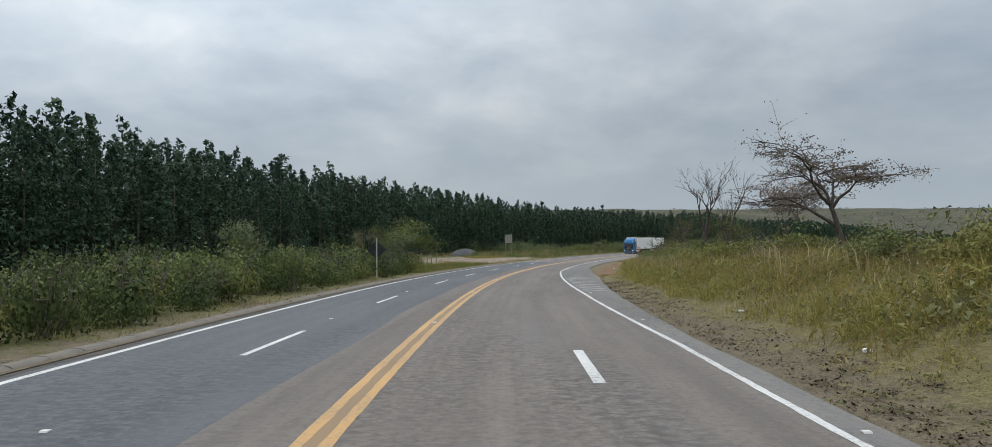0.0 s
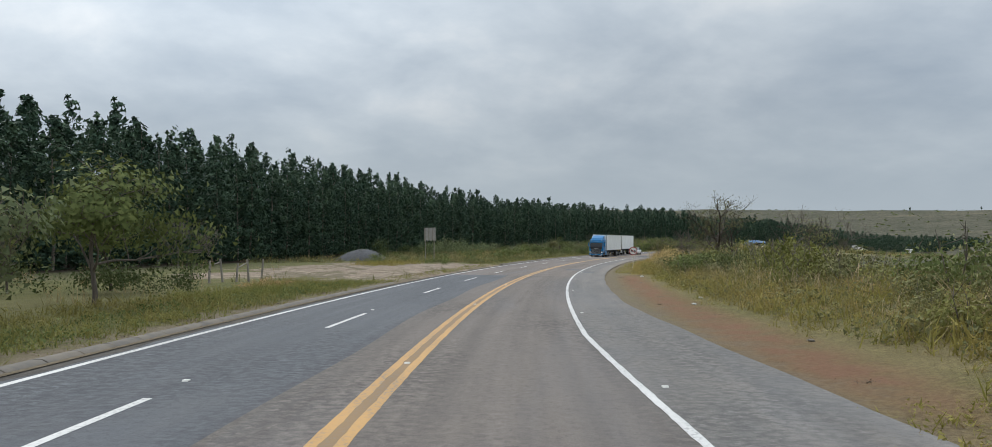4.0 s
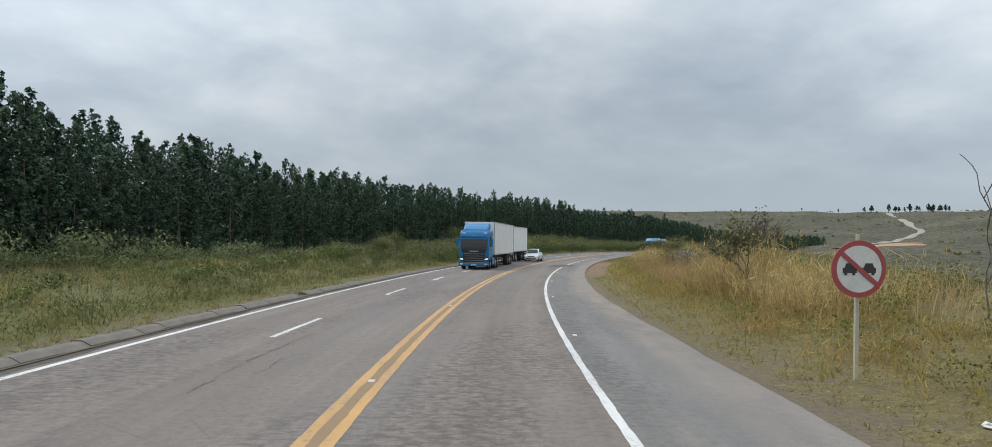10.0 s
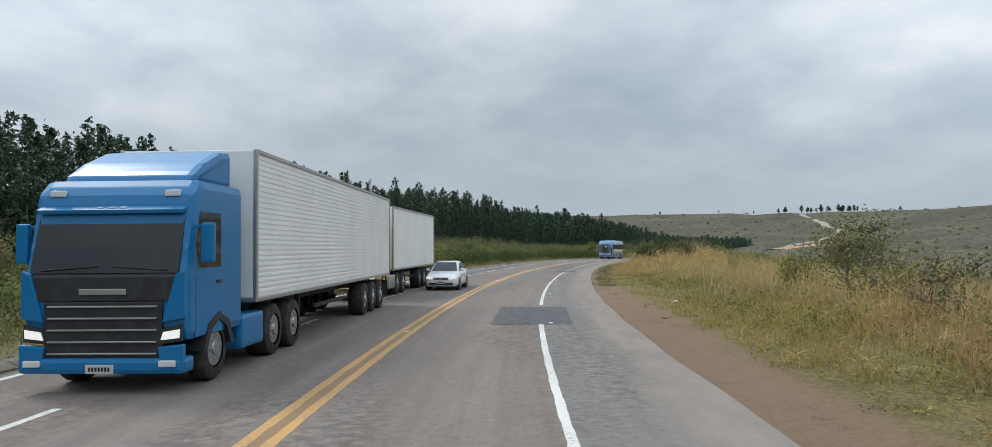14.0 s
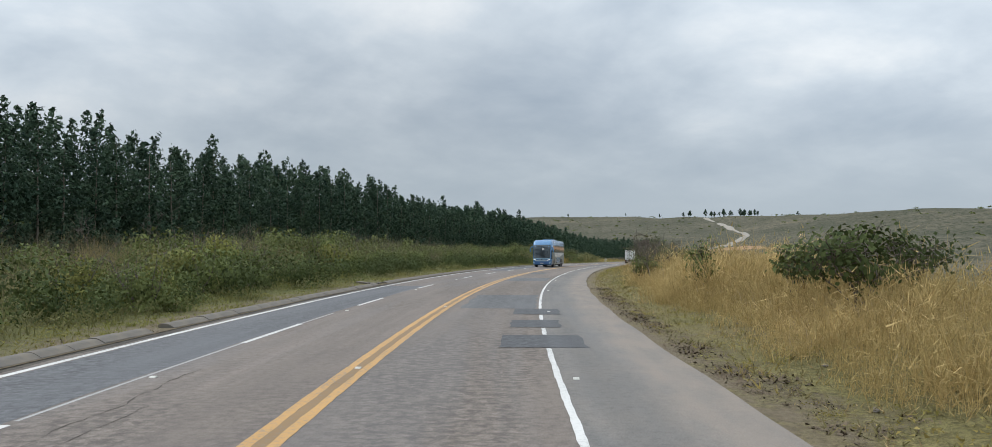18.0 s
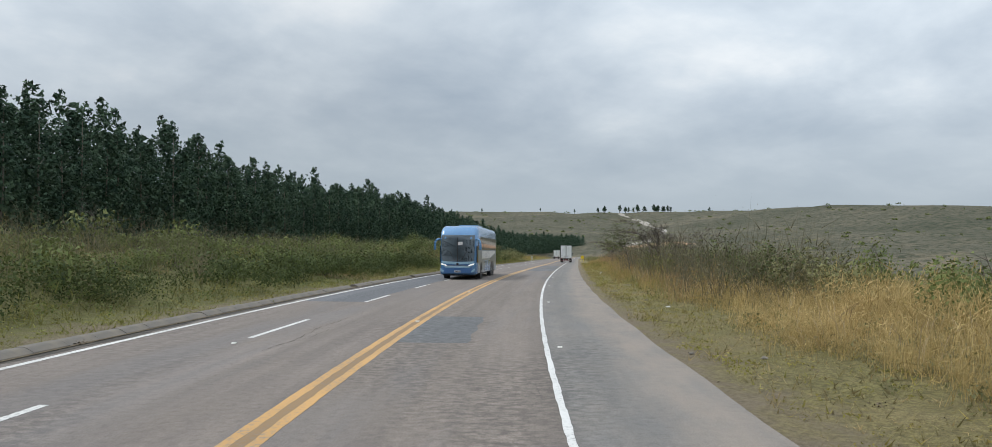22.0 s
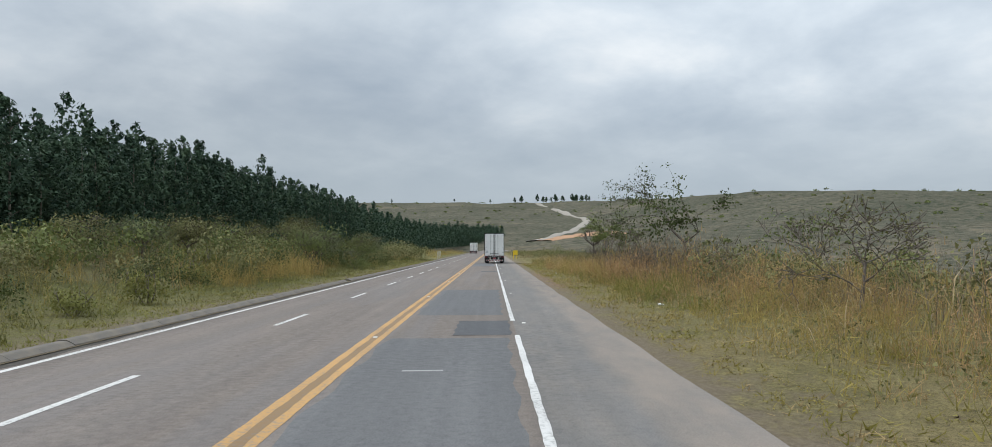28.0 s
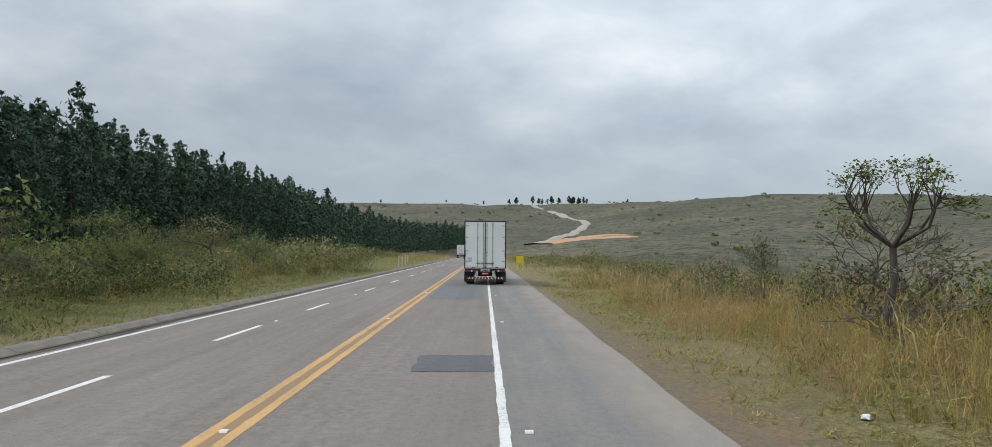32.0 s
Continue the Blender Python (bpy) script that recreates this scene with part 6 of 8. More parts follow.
tree(198.0, 14.0, 3.0, 18, "bushy olive tree above dry grass", 1200, "olive_leaf", wood="twig", trunk_r=0.06, cloud=0.4, spread=0.8, wide=1.3)
for i, (s, d, H) in enumerate(((238.6, 11.3, 2.5), (240.4, 12.3, 2.7), (242.6, 13.4, 2.4))):
    tree(s, d, H, 140 + i, "leafy dark castor shrub in the tall grass", 420, "thick_leaf", L=0.16, W=0.11, wood="twig", trunk_r=0.04, cloud=0.26, spread=0.75, wide=1.25, name="shrub", plain_leaf=False)
tree(250.2, 10.2, 2.7, 20, "slim leafy sapling in the tall grass", 300, "bush_leaf", L=0.15, W=0.085, wood="twig", trunk_r=0.03, cloud=0.2, spread=0.35, wide=0.6, name="sapling")
tree(244.5, 11.8, 2.5, 21, "broad-leaved sapling at the verge", 260, "bush_leaf", L=0.19, W=0.11, wood="twig", trunk_r=0.03, cloud=0.22, spread=0.5, name="sapling")
tree(265.2, 9.8, 3.5, 23, "bare thin tree with fan of grey twigs", wood="twig", trunk_r=0.06, levels=5, spread=0.62, reach=0.74, name="dead_tree", split=(2, 4))
tree(270.1, 10.0, 3.4, 24, "bare thin tree with grey twigs", wood="twig", trunk_r=0.06, levels=4, spread=0.5, name="dead_tree")
tree(266.3, 9.6, 1.9, 64, "dark leafy bush round the dead stems", 700, "bush_leaf", wood="twig", trunk_r=0.04, cloud=0.24, spread=0.8, wide=1.1, name="shrub")
tree(268.5, 10.9, 2.2, 25, "tangled dead bush of dark twigs", 60, "olive_leaf", wood="dark_bark", trunk_r=0.04, levels=4, spread=0.9, wide=1.2, name="dead_bush")
tree(321.1, 11.3, 4.1, 26, "dense leafless dark thorn tree", wood="dark_bark", trunk_r=0.08, levels=5, spread=0.6, reach=0.74, name="dead_tree", lean=(-0.12, 0))
tree(338.1, 10.5, 6.2, 27, "thin flat-topped tree with sparse leaves", 420, "olive_leaf", wood="twig", trunk_r=0.08, levels=4, spread=0.7, flat=0.4, cloud=0.25)
tree(331.0, 12.0, 4.6, 28, "sparse thorn tree with small leaves", 260, "olive_leaf", wood="twig", trunk_r=0.06, levels=4, spread=0.8, flat=0.25, wide=1.3)
tree(326.0, 14.0, 4.2, 29, "small leafless grey scrub tree", 80, "olive_leaf", wood="twig", trunk_r=0.05, levels=4, spread=0.7, wide=1.2, name="dead_tree")
tree(343.0, 15.0, 3.8, 30, "small leafless grey scrub tree", 100, "olive_leaf", wood="twig", trunk_r=0.05, levels=4, spread=0.7, name="dead_tree")
tree(310.0, 12.0, 3.2, 31, "small leafless grey scrub tree", 90, "olive_leaf", wood="twig", trunk_r=0.05, levels=4, spread=0.7, name="dead_tree")
tree(362.0, 13.0, 3.4, 32, "grey half-bare scrub tree", 240, "olive_leaf", wood="twig", trunk_r=0.05, spread=0.7, wide=1.2)
tree(372.0, 15.5, 3.6, 33, "grey half-bare scrub tree", 240, "bush_leaf", wood="twig", trunk_r=0.05, spread=0.7)
tree(383.0, 14.2, 6.6, 34, "leaning tree with long arching leafy branches over the verge", 1150, "thick_leaf", wood="twig", trunk_r=0.12, levels=4, spread=0.55, reach=0.82, lean=(-0.42, -0.15), flat=0.2, L=0.15, W=0.10, cloud=0.2, wide=0.95, turn=-46, plain_leaf=False)
tree(402.5, 12.5, 5.3, 35, "flat-topped tree with layered leafy branches", 900, "bush_leaf", wood="dark_bark", trunk_r=0.08, levels=4, spread=0.55, flat=0.45, L=0.13, W=0.08, cloud=0.13, wide=0.62, fork=0.85, plain_leaf=False)
tree(404.4, 13.5, 5.5, 62, "slim flat-topped tree with leafy layers", 800, "bush_leaf", wood="dark_bark", trunk_r=0.07, levels=4, spread=0.5, flat=0.35, L=0.12, W=0.08, cloud=0.15, wide=0.6, fork=0.75, plain_leaf=False)
umbrella_tree(408.5, 12.0, 4.3, 1.65, 36)
for i, (s, d) in enumerate(((399, 11.6), (403, 12.4), (407, 11.4), (411, 12.6), (416, 11.8), (393, 12.6), (422, 12.4))):
    tree(s, d, 1.7 + 0.2 * (i % 4), 80 + i, "tangled leafless shrub of grey twigs", 60, "olive_leaf", wood=("twig", "dark_bark")[i % 2], trunk_r=0.04, levels=4, spread=0.8, wide=1.2, name="dead_bush")
tree(414.0, 14.5, 3.6, 37, "half-bare grey tree in the scrub", 300, "olive_leaf", wood="twig", trunk_r=0.06, spread=0.7)
tree(426.0, 16.0, 3.2, 38, "half-bare grey tree in the scrub", 300, "bush_leaf", wood="twig", trunk_r=0.05, spread=0.7)
# on the other side
tree(83.0, -17.0, 5.0, 41, "round leafy tree before the plantation", 2200, "bush_leaf", trunk_r=0.1, cloud=0.5, spread=0.7)
tree(80.0, -19.5, 4.2, 42, "thin pale tree before the plantation", 500, "olive_leaf", wood="twig", trunk_r=0.06)
tree(76.0, -13.0, 5.2, 43, "dark green spreading tree at the clearing's edge", 1500, "bush_leaf", L=0.22, W=0.13, wood="twig", trunk_r=0.09, cloud=0.5, spread=0.8)
tree(70.0, -12.0, 3.6, 44, "half-bare scrub tree at the clearing's edge", 600, "grey_leaf", L=0.2, W=0.12, wood="twig", trunk_r=0.06, cloud=0.4)
tree(57.0, -20.6, 4.0, 45, "round grey-leaved shrub tree above the scrub", 1100, "grey_leaf", L=0.16, W=0.1, trunk_r=0.07, cloud=0.5, spread=0.8)
tree(110.0, -31.0, 5.0, 46, "thin pale dead tree before the plantation", 120, "pale_leaf", wood="euc_bark", trunk_r=0.06, spread=0.45, name="dead_tree")
tree(116.0, -31.5, 4.0, 47, "thin pale dead tree before the plantation", 80, "pale_leaf", wood="euc_bark", trunk_r=0.05, spread=0.45, name="dead_tree")
tree(205.0, -17.0, 3.4, 48, "small dark crooked tree in weeds", 700, "bush_leaf", trunk_r=0.08, cloud=0.35, spread=0.8)
tree(196.0, -15.0, 3.0, 49, "reddish leafy bush tree in weeds", 1400, "olive_leaf", trunk_r=0.06, cloud=0.4, spread=0.8, wide=1.2)
tree(243.0, -17.0, 4.3, 50, "small dark crooked tree in the weeds", 500, "bush_leaf", trunk_r=0.1, spread=0.7, cloud=0.3)
tree(238.0, -20.0, 4.2, 51, "small dark crooked tree in the weeds", 700, "bush_leaf", trunk_r=0.09, spread=0.7, cloud=0.35)
tree(226.6, -13.5, 3.9, 52, "crooked dark half-bare tree", 420, "olive_leaf", trunk_r=0.1, spread=0.85, cloud=0.3, wide=1.2)
for i, (s, d) in enumerate(((256, -30), (268, -29), (277, -31), (289, -28), (301, -30), (318, -29), (333, -30))):
    tree(s, d, 3.2 + 0.4 * (i % 3), 130 + i, "thin bare grey tree before the plantation", wood="twig", trunk_r=0.05, levels=4, spread=0.5, name="dead_tree", split=(2, 4))
tree(398.0, -11.5, 3.6, 53, "small spreading tree among the scrub", 1300, "bush_leaf", trunk_r=0.09, cloud=0.35, spread=0.8, wide=1.2)
tree(405.0, -12.5, 3.4, 54, "small spreading tree with thin crown", 1000, "grey_leaf", trunk_r=0.08, cloud=0.32, spread=0.8, wide=1.2)
tree(422.0, -13.0, 3.6, 55, "small spreading tree among the scrub", 1200, "bush_leaf", trunk_r=0.08, cloud=0.35, spread=0.8, wide=1.2)
tree(388.0, -16.5, 3.4, 56, "leafy olive tree among the scrub", 2200, "olive_leaf", trunk_r=0.09, cloud=0.45, spread=0.8)
tree(412.0, -16.5, 4.6, 57, "leafy olive tree among the scrub", 2400, "olive_leaf", trunk_r=0.1, cloud=0.5, spread=0.8)
tree(364.0, -15.5, 3.6, 58, "leafy tree among the scrub", 1600, "bush_leaf", trunk_r=0.08, cloud=0.45, spread=0.8)
tree(446.0, -14.0, 3.4, 59, "small bare-stemmed tree by the road", 500, "grey_leaf", trunk_r=0.07, cloud=0.3, spread=0.6)
for i, (s, d) in enumerate(((379, -18.5), (385, -18), (393, -16.5), (401, -17.5), (416, -14.5), (430, -16), (437, -13.5))):
    tree(s, d, 2.7 + 0.25 * (i % 4) + (0.5 if s > 395 else 0.0), 70 + i, "small spreading tree with a flat leafy crown", 1500, ("olive_leaf", "grey_leaf", "bush_leaf")[i % 3], trunk_r=0.08, cloud=0.34, spread=0.8, flat=0.3, wide=1.25, fork=0.6)
tree(350.0, -13.0, 3.0, 60, "leafy shrub tree on the bank", 1300, "bush_leaf", trunk_r=0.06, cloud=0.4, spread=0.8)

# ---- vehicles (front along +y, standing on z = 0) ----
M["box_white"] = plain("aged_white_panel", (0.78, 0.785, 0.76), 0.45, 0, 0.4, 0.14, 0.8)
M["white_car"] = plain("silver_white_car_paint", (0.68, 0.69, 0.70), 0.28, 0.1, 0.5, 0.06, 2.0, 0.6)
M["steel"] = plain("dull_steel", (0.42, 0.42, 0.41), 0.42, 0.8, 0.5, 0.3, 5.0)
M["black"] = plain("black_plastic", (0.020, 0.020, 0.022), 0.55, 0, 0.4, 0.3, 4.0)
M["chassis"] = plain("dusty_chassis", (0.035, 0.032, 0.030), 0.75, 0.2, 0.3, 0.5, 4.0)
M["rubber"] = plain("tyre_rubber", (0.026, 0.025, 0.024), 0.85, 0, 0.3, 0.5, 6.0)
M["rim"] = plain("grey_wheel_rim", (0.36, 0.36, 0.36), 0.4, 0.7, 0.5, 0.35, 6.0)
M["blue"] = plain("bright_blue_truck_paint", (0.005, 0.150, 0.35), 0.32, 0.0, 0.35, 0.08, 2.0, 0.10)
M["yellow"] = plain("yellow_truck_paint", (0.58, 0.36, 0.018), 0.36, 0, 0.5, 0.12, 2.0, 0.3)
M["bus_blue"] = plain("light_blue_bus_paint", (0.085, 0.215, 0.40), 0.26, 0.1, 0.5, 0.06, 1.5, 0.5)
M["bus_deep"] = plain("deep_blue_bus_paint", (0.045, 0.125, 0.29), 0.30, 0.1, 0.5, 0.06, 1.5, 0.5)
M["red_lamp"] = plain("red_lamp_lens", (0.40, 0.020, 0.022), 0.25, 0, 0.5, 0.1, 6.0)
M["red_stripe"] = plain("red_reflective_stripe", (0.33, 0.045, 0.05), 0.5, 0, 0.4, 0.3, 6.0)
M["white_stripe"] = plain("white_reflective_stripe", (0.66, 0.64, 0.62), 0.5, 0, 0.4, 0.3, 6.0)
M["plate"] = plain("grey_number_plate", (0.52, 0.53, 0.53), 0.5, 0, 0.4, 0.1, 8.0)
M["plate_red"] = plain("red_number_plate", (0.45, 0.05, 0.06), 0.5, 0, 0.4, 0.1, 8.0)


def dark_glass(name, tint):
    k = Nodes(name, 0.05, 0.5)
    co = k.coord("Object")
    k.color(k.mix(k.noise(co, 1.3, 3.0), tuple(c * 0.5 for c in tint), tuple(c * 1.9 for c in tint)))
    return k.m


M["glass"] = dark_glass("dark_vehicle_glass", (0.007, 0.009, 0.011))
# tint raised to a grey base colour that stands in for mirrored sky
M["glass_grey"] = dark_glass("grey_tint_sheen_glass", (0.060, 0.080, 0.092))
# the bus side is blue; reflected sky is painted in as grey
M["bus_side_sheen"] = plain("blue_side_sky_sheen", (0.22, 0.26, 0.30), 0.3, 0.2, 0.5, 0.12, 1.2, 0.5)
M["bus_pale"] = plain("pale_blue_bus_paint", (0.28, 0.44, 0.56), 0.26, 0.1, 0.5, 0.06, 1.5, 0.5)


def lamp_mat(name, col, power):
    k = Nodes(name, 0.2, 0.5)
    k.color(col)
    k.put(col, k.b.inputs["Emission Color"])
    k.b.inputs["Emission Strength"].default_value = power
    return k.m


M["headlamp"] = lamp_mat("lit_headlamp", (0.85, 0.84, 0.80), 0.5)
M["clear_lamp"] = plain("clear_lamp_lens", (0.62, 0.63, 0.62), 0.15, 0, 0.6, 0.05, 8.0)
M["amber"] = lamp_mat("amber_lamp", (0.9, 0.45, 0.06), 0.8)


def wheel(parent, x, y, r, w, name="wheel", rim="rim"):
    bm = B()
    side = 1 if x > 0 else -1
    prof = [(-w / 2, r * 0.60), (-w / 2 + 0.02, r * 0.93), (-w / 2 + 0.05, r), (w / 2 - 0.05, r), (w / 2 - 0.02, r * 0.93), (w / 2, r * 0.60)]
    n = 22
    rings = [[bm.verts.new((px, math.cos(6.2832 * i / n) * pr, math.sin(6.2832 * i / n) * pr)) for px, pr in prof] for i in range(n)]
    for i in range(n):
        a, b = rings[i], rings[(i + 1) % n]
        for j in range(len(prof) - 1):
            bm.faces.new((a[j], a[j + 1], b[j + 1], b[j]))
    wh = part(name, bm, M["rubber"], parent, smooth=True)
    wh.matrix_parent_inverse = Matrix.Identity(4)
    wh.location = (x, y, r)
    bm = B()
    o = side * w / 2
    cyl(bm, (o * 0.55, 0, 0), (o * 0.9, 0, 0), r * 0.62, r * 0.55, 18)
    cyl(bm, (o * 0.85, 0, 0), (o * 1.06, 0, 0), r * 0.24, r * 0.2, 12)
    for i in range(8):
        a = i * 0.7854
        cyl(bm, (o * 0.88, math.cos(a) * r * 0.36, math.sin(a) * r * 0.36), (o * 0.98, math.cos(a) * r * 0.36, math.sin(a) * r * 0.36), 0.018, None, 6)
    part("rim", bm, M[rim], wh)
    return wh


def bars(parent, x, y, z, w, h, n, mat, name="writing_bar"):
    """Unreadable writing: a row of small plain bars."""
    for i in range(n):
        bm = B()
        bx(bm, (x - w / 2 + w * (i + 0.5) / n, y, z), (w / n * 0.62, 0.006, h))
        part(name, bm, M[mat], parent)


def box_truck(m):
    t = thing("box_truck", "white box truck with barred rear doors and striped bumper", "truck", "", m)
    W, Z0, Z1, LEN = 2.6, 1.02, 3.98, 9.2
    bm = B()
    bx(bm, (0, LEN / 2 + 0.03, (Z0 + Z1) / 2), (W, LEN, Z1 - Z0), 0.03)
    body = part("cargo_box", bm, M["box_white"], t)
    bm = B()
    for x in (-W / 2 + 0.03, W / 2 - 0.03):
        bx(bm, (x, 0.0, (Z0 + Z1) / 2), (0.07, 0.06, Z1 - Z0 + 0.02), 0.012)
    bx(bm, (0, 0.0, Z1 - 0.02), (W + 0.02, 0.08, 0.07), 0.012)
    part("rear_frame", bm, M["black"], t, "dark rear door frame")
    for x, nm in ((-0.63, -1), (0.63, 1)):
        bm = B()
        bx(bm, (x, 0.005, (Z0 + Z1) / 2 + 0.03), (1.21, 0.05, Z1 - Z0 - 0.16), 0.012)
        door = part("rear_door", bm, M["box_white"], t)
        for bxx in (x - nm * 0.16 + (0.0), x + nm * (-0.52)):
            bm = B()
            cyl(bm, (bxx, -0.05, Z0 + 0.08), (bxx, -0.05, Z1 - 0.12), 0.019, None, 8)
            for zz in (Z0 + 0.3, Z0 + 1.0, Z0 + 1.9, Z1 - 0.25):
                bx(bm, (bxx, -0.04, zz), (0.09, 0.05, 0.06), 0.008)
            part("lock_bar", bm, M["steel"], door, "galvanised lock rod")
        bm = B()
        bx(bm, (x - nm * 0.34, -0.06, Z0 + 0.34), (0.5, 0.035, 0.045), 0.008)
        part("lock_handle", bm, M["black"], door)
        for zz in (Z0 + 0.45, Z0 + 1.1, Z0 + 1.95, Z1 - 0.3):
            bm = B()
            bx(bm, (nm * (W / 2 - 0.14), -0.035, zz), (0.24, 0.02, 0.05), 0.006)
            part("hinge", bm, M["steel"], door)
        for zz in (Z0 + 0.85, Z0 + 1.6):
            bm = B()
            bx(bm, (nm * (W / 2 - 0.07), -0.04, zz), (0.04, 0.012, 0.2))
            part("marker", bm, M["black"], door, "dark side marker")
    bm = B()
    bx(bm, (0, -0.03, (Z0 + Z1) / 2), (0.04, 0.03, Z1 - Z0 - 0.2))
    part("door_seal", bm, M["black"], t)
    bm = B()
    bx(bm, (-0.95, -0.026, Z0 + 0.55), (0.26, 0.008, 0.28))
    part("decal", bm, M["plate"], t, "faded square sticker")
    for i in range(7):
        bm = B()
        bx(bm, (-1.1 + i * 0.366, -0.03, Z0 + 0.07), (0.17, 0.01, 0.05))
        part("reflector", bm, M["red_stripe" if i % 2 else "white_stripe"], t)
    bm = B()
    bx(bm, (0, 0.15, Z0 - 0.06), (W - 0.1, 0.2, 0.1), 0.02)
    bx(bm, (0, 4.6, Z0 - 0.16), (0.85, 9.0, 0.2), 0.02)
    bx(bm, (0, 1.0, 0.7), (0.9, 0.5, 0.35), 0.03)
    part("chassis", bm, M["chassis"], t)
    for x in (-1, 1):
        bm = B()
        bx(bm, (x * 0.98, 0.02, 0.88), (0.56, 0.1, 0.15), 0.03)
        lamp = part("tail_lamp_housing", bm, M["black"], t)
        for j, mt in enumerate(("red_lamp", "red_lamp", "clear_lamp")):
            bm = B()
            cyl(bm, (x * (1.17 - j * 0.17), -0.03, 0.88), (x * (1.17 - j * 0.17), -0.05, 0.88), 0.06, None, 12)
            part("lens", bm, M[mt], lamp)
        bm = B()
        bx(bm, (x * 1.0, 0.6, 0.5), (0.62, 0.02, 0.66), 0.008)
        part("mudflap", bm, M["rubber"], t)
        bm = B()
        bx(bm, (x * 0.5, 0.2, 0.66), (0.1, 0.06, 0.1), 0.02)
        part("lamp", bm, M["clear_lamp"], t, "small white work lamp")
        for y in (1.9, 3.15):
            wheel(t, x * 0.98, y, 0.5, 0.52)
        wheel(t, x * 1.02, 10.3, 0.5, 0.3)
        bm = B()
        cyl(bm, (x * 0.95, 4.6, 0.62), (x * 0.95, 6.0, 0.62), 0.3, None, 16)
        part("fuel_tank", bm, M["steel"], t)
    bm = B()
    bx(bm, (0, 0.12, 0.43), (2.42, 0.1, 0.16), 0.02)
    bump = part("rear_bumper", bm, M["black"], t)
    for i in range(22):
        bm = B()
        x = -1.16 + i * 0.105
        lean = 0.06 if i < 11 else -0.06
        prism(bm, [(x, 0.36), (x + 0.075, 0.36), (x + 0.075 + lean, 0.50), (x + lean, 0.50)], 0.060, 0.066, axis="y")
        part("stripe", bm, M["white_stripe" if i % 2 else "red_stripe"], bump)
    bm = B()
    bx(bm, (0, 0.0, 0.92), (0.56, 0.03, 0.15), 0.01)
    p = part("plate_holder", bm, M["plate"], t)
    bars(p, 0, -0.02, 0.92, 0.4, 0.07, 6, "chassis")
    bm = B()
    bx(bm, (0, 0.05, 0.71), (0.42, 0.02, 0.13), 0.008)
    p = part("number_plate", bm, M["plate_red"], t, "red number plate")
    bars(p, 0, 0.036, 0.71, 0.34, 0.06, 7, "white_stripe")
    bm = B()
    prism(bm, [(9.5, 0.6), (11.4, 0.6), (11.45, 1.7), (11.2, 2.6), (11.0, 2.85), (9.5, 2.85)], -1.2, 1.2, bev=0.06)
    part("cab", bm, M["box_white"], t)
    for x in (-1, 1):
        bm = B()
        bx(bm, (x * 1.42, 11.0, 2.0), (0.16, 0.1, 0.55), 0.03)
        part("mirror", bm, M["black"], t)
    return t


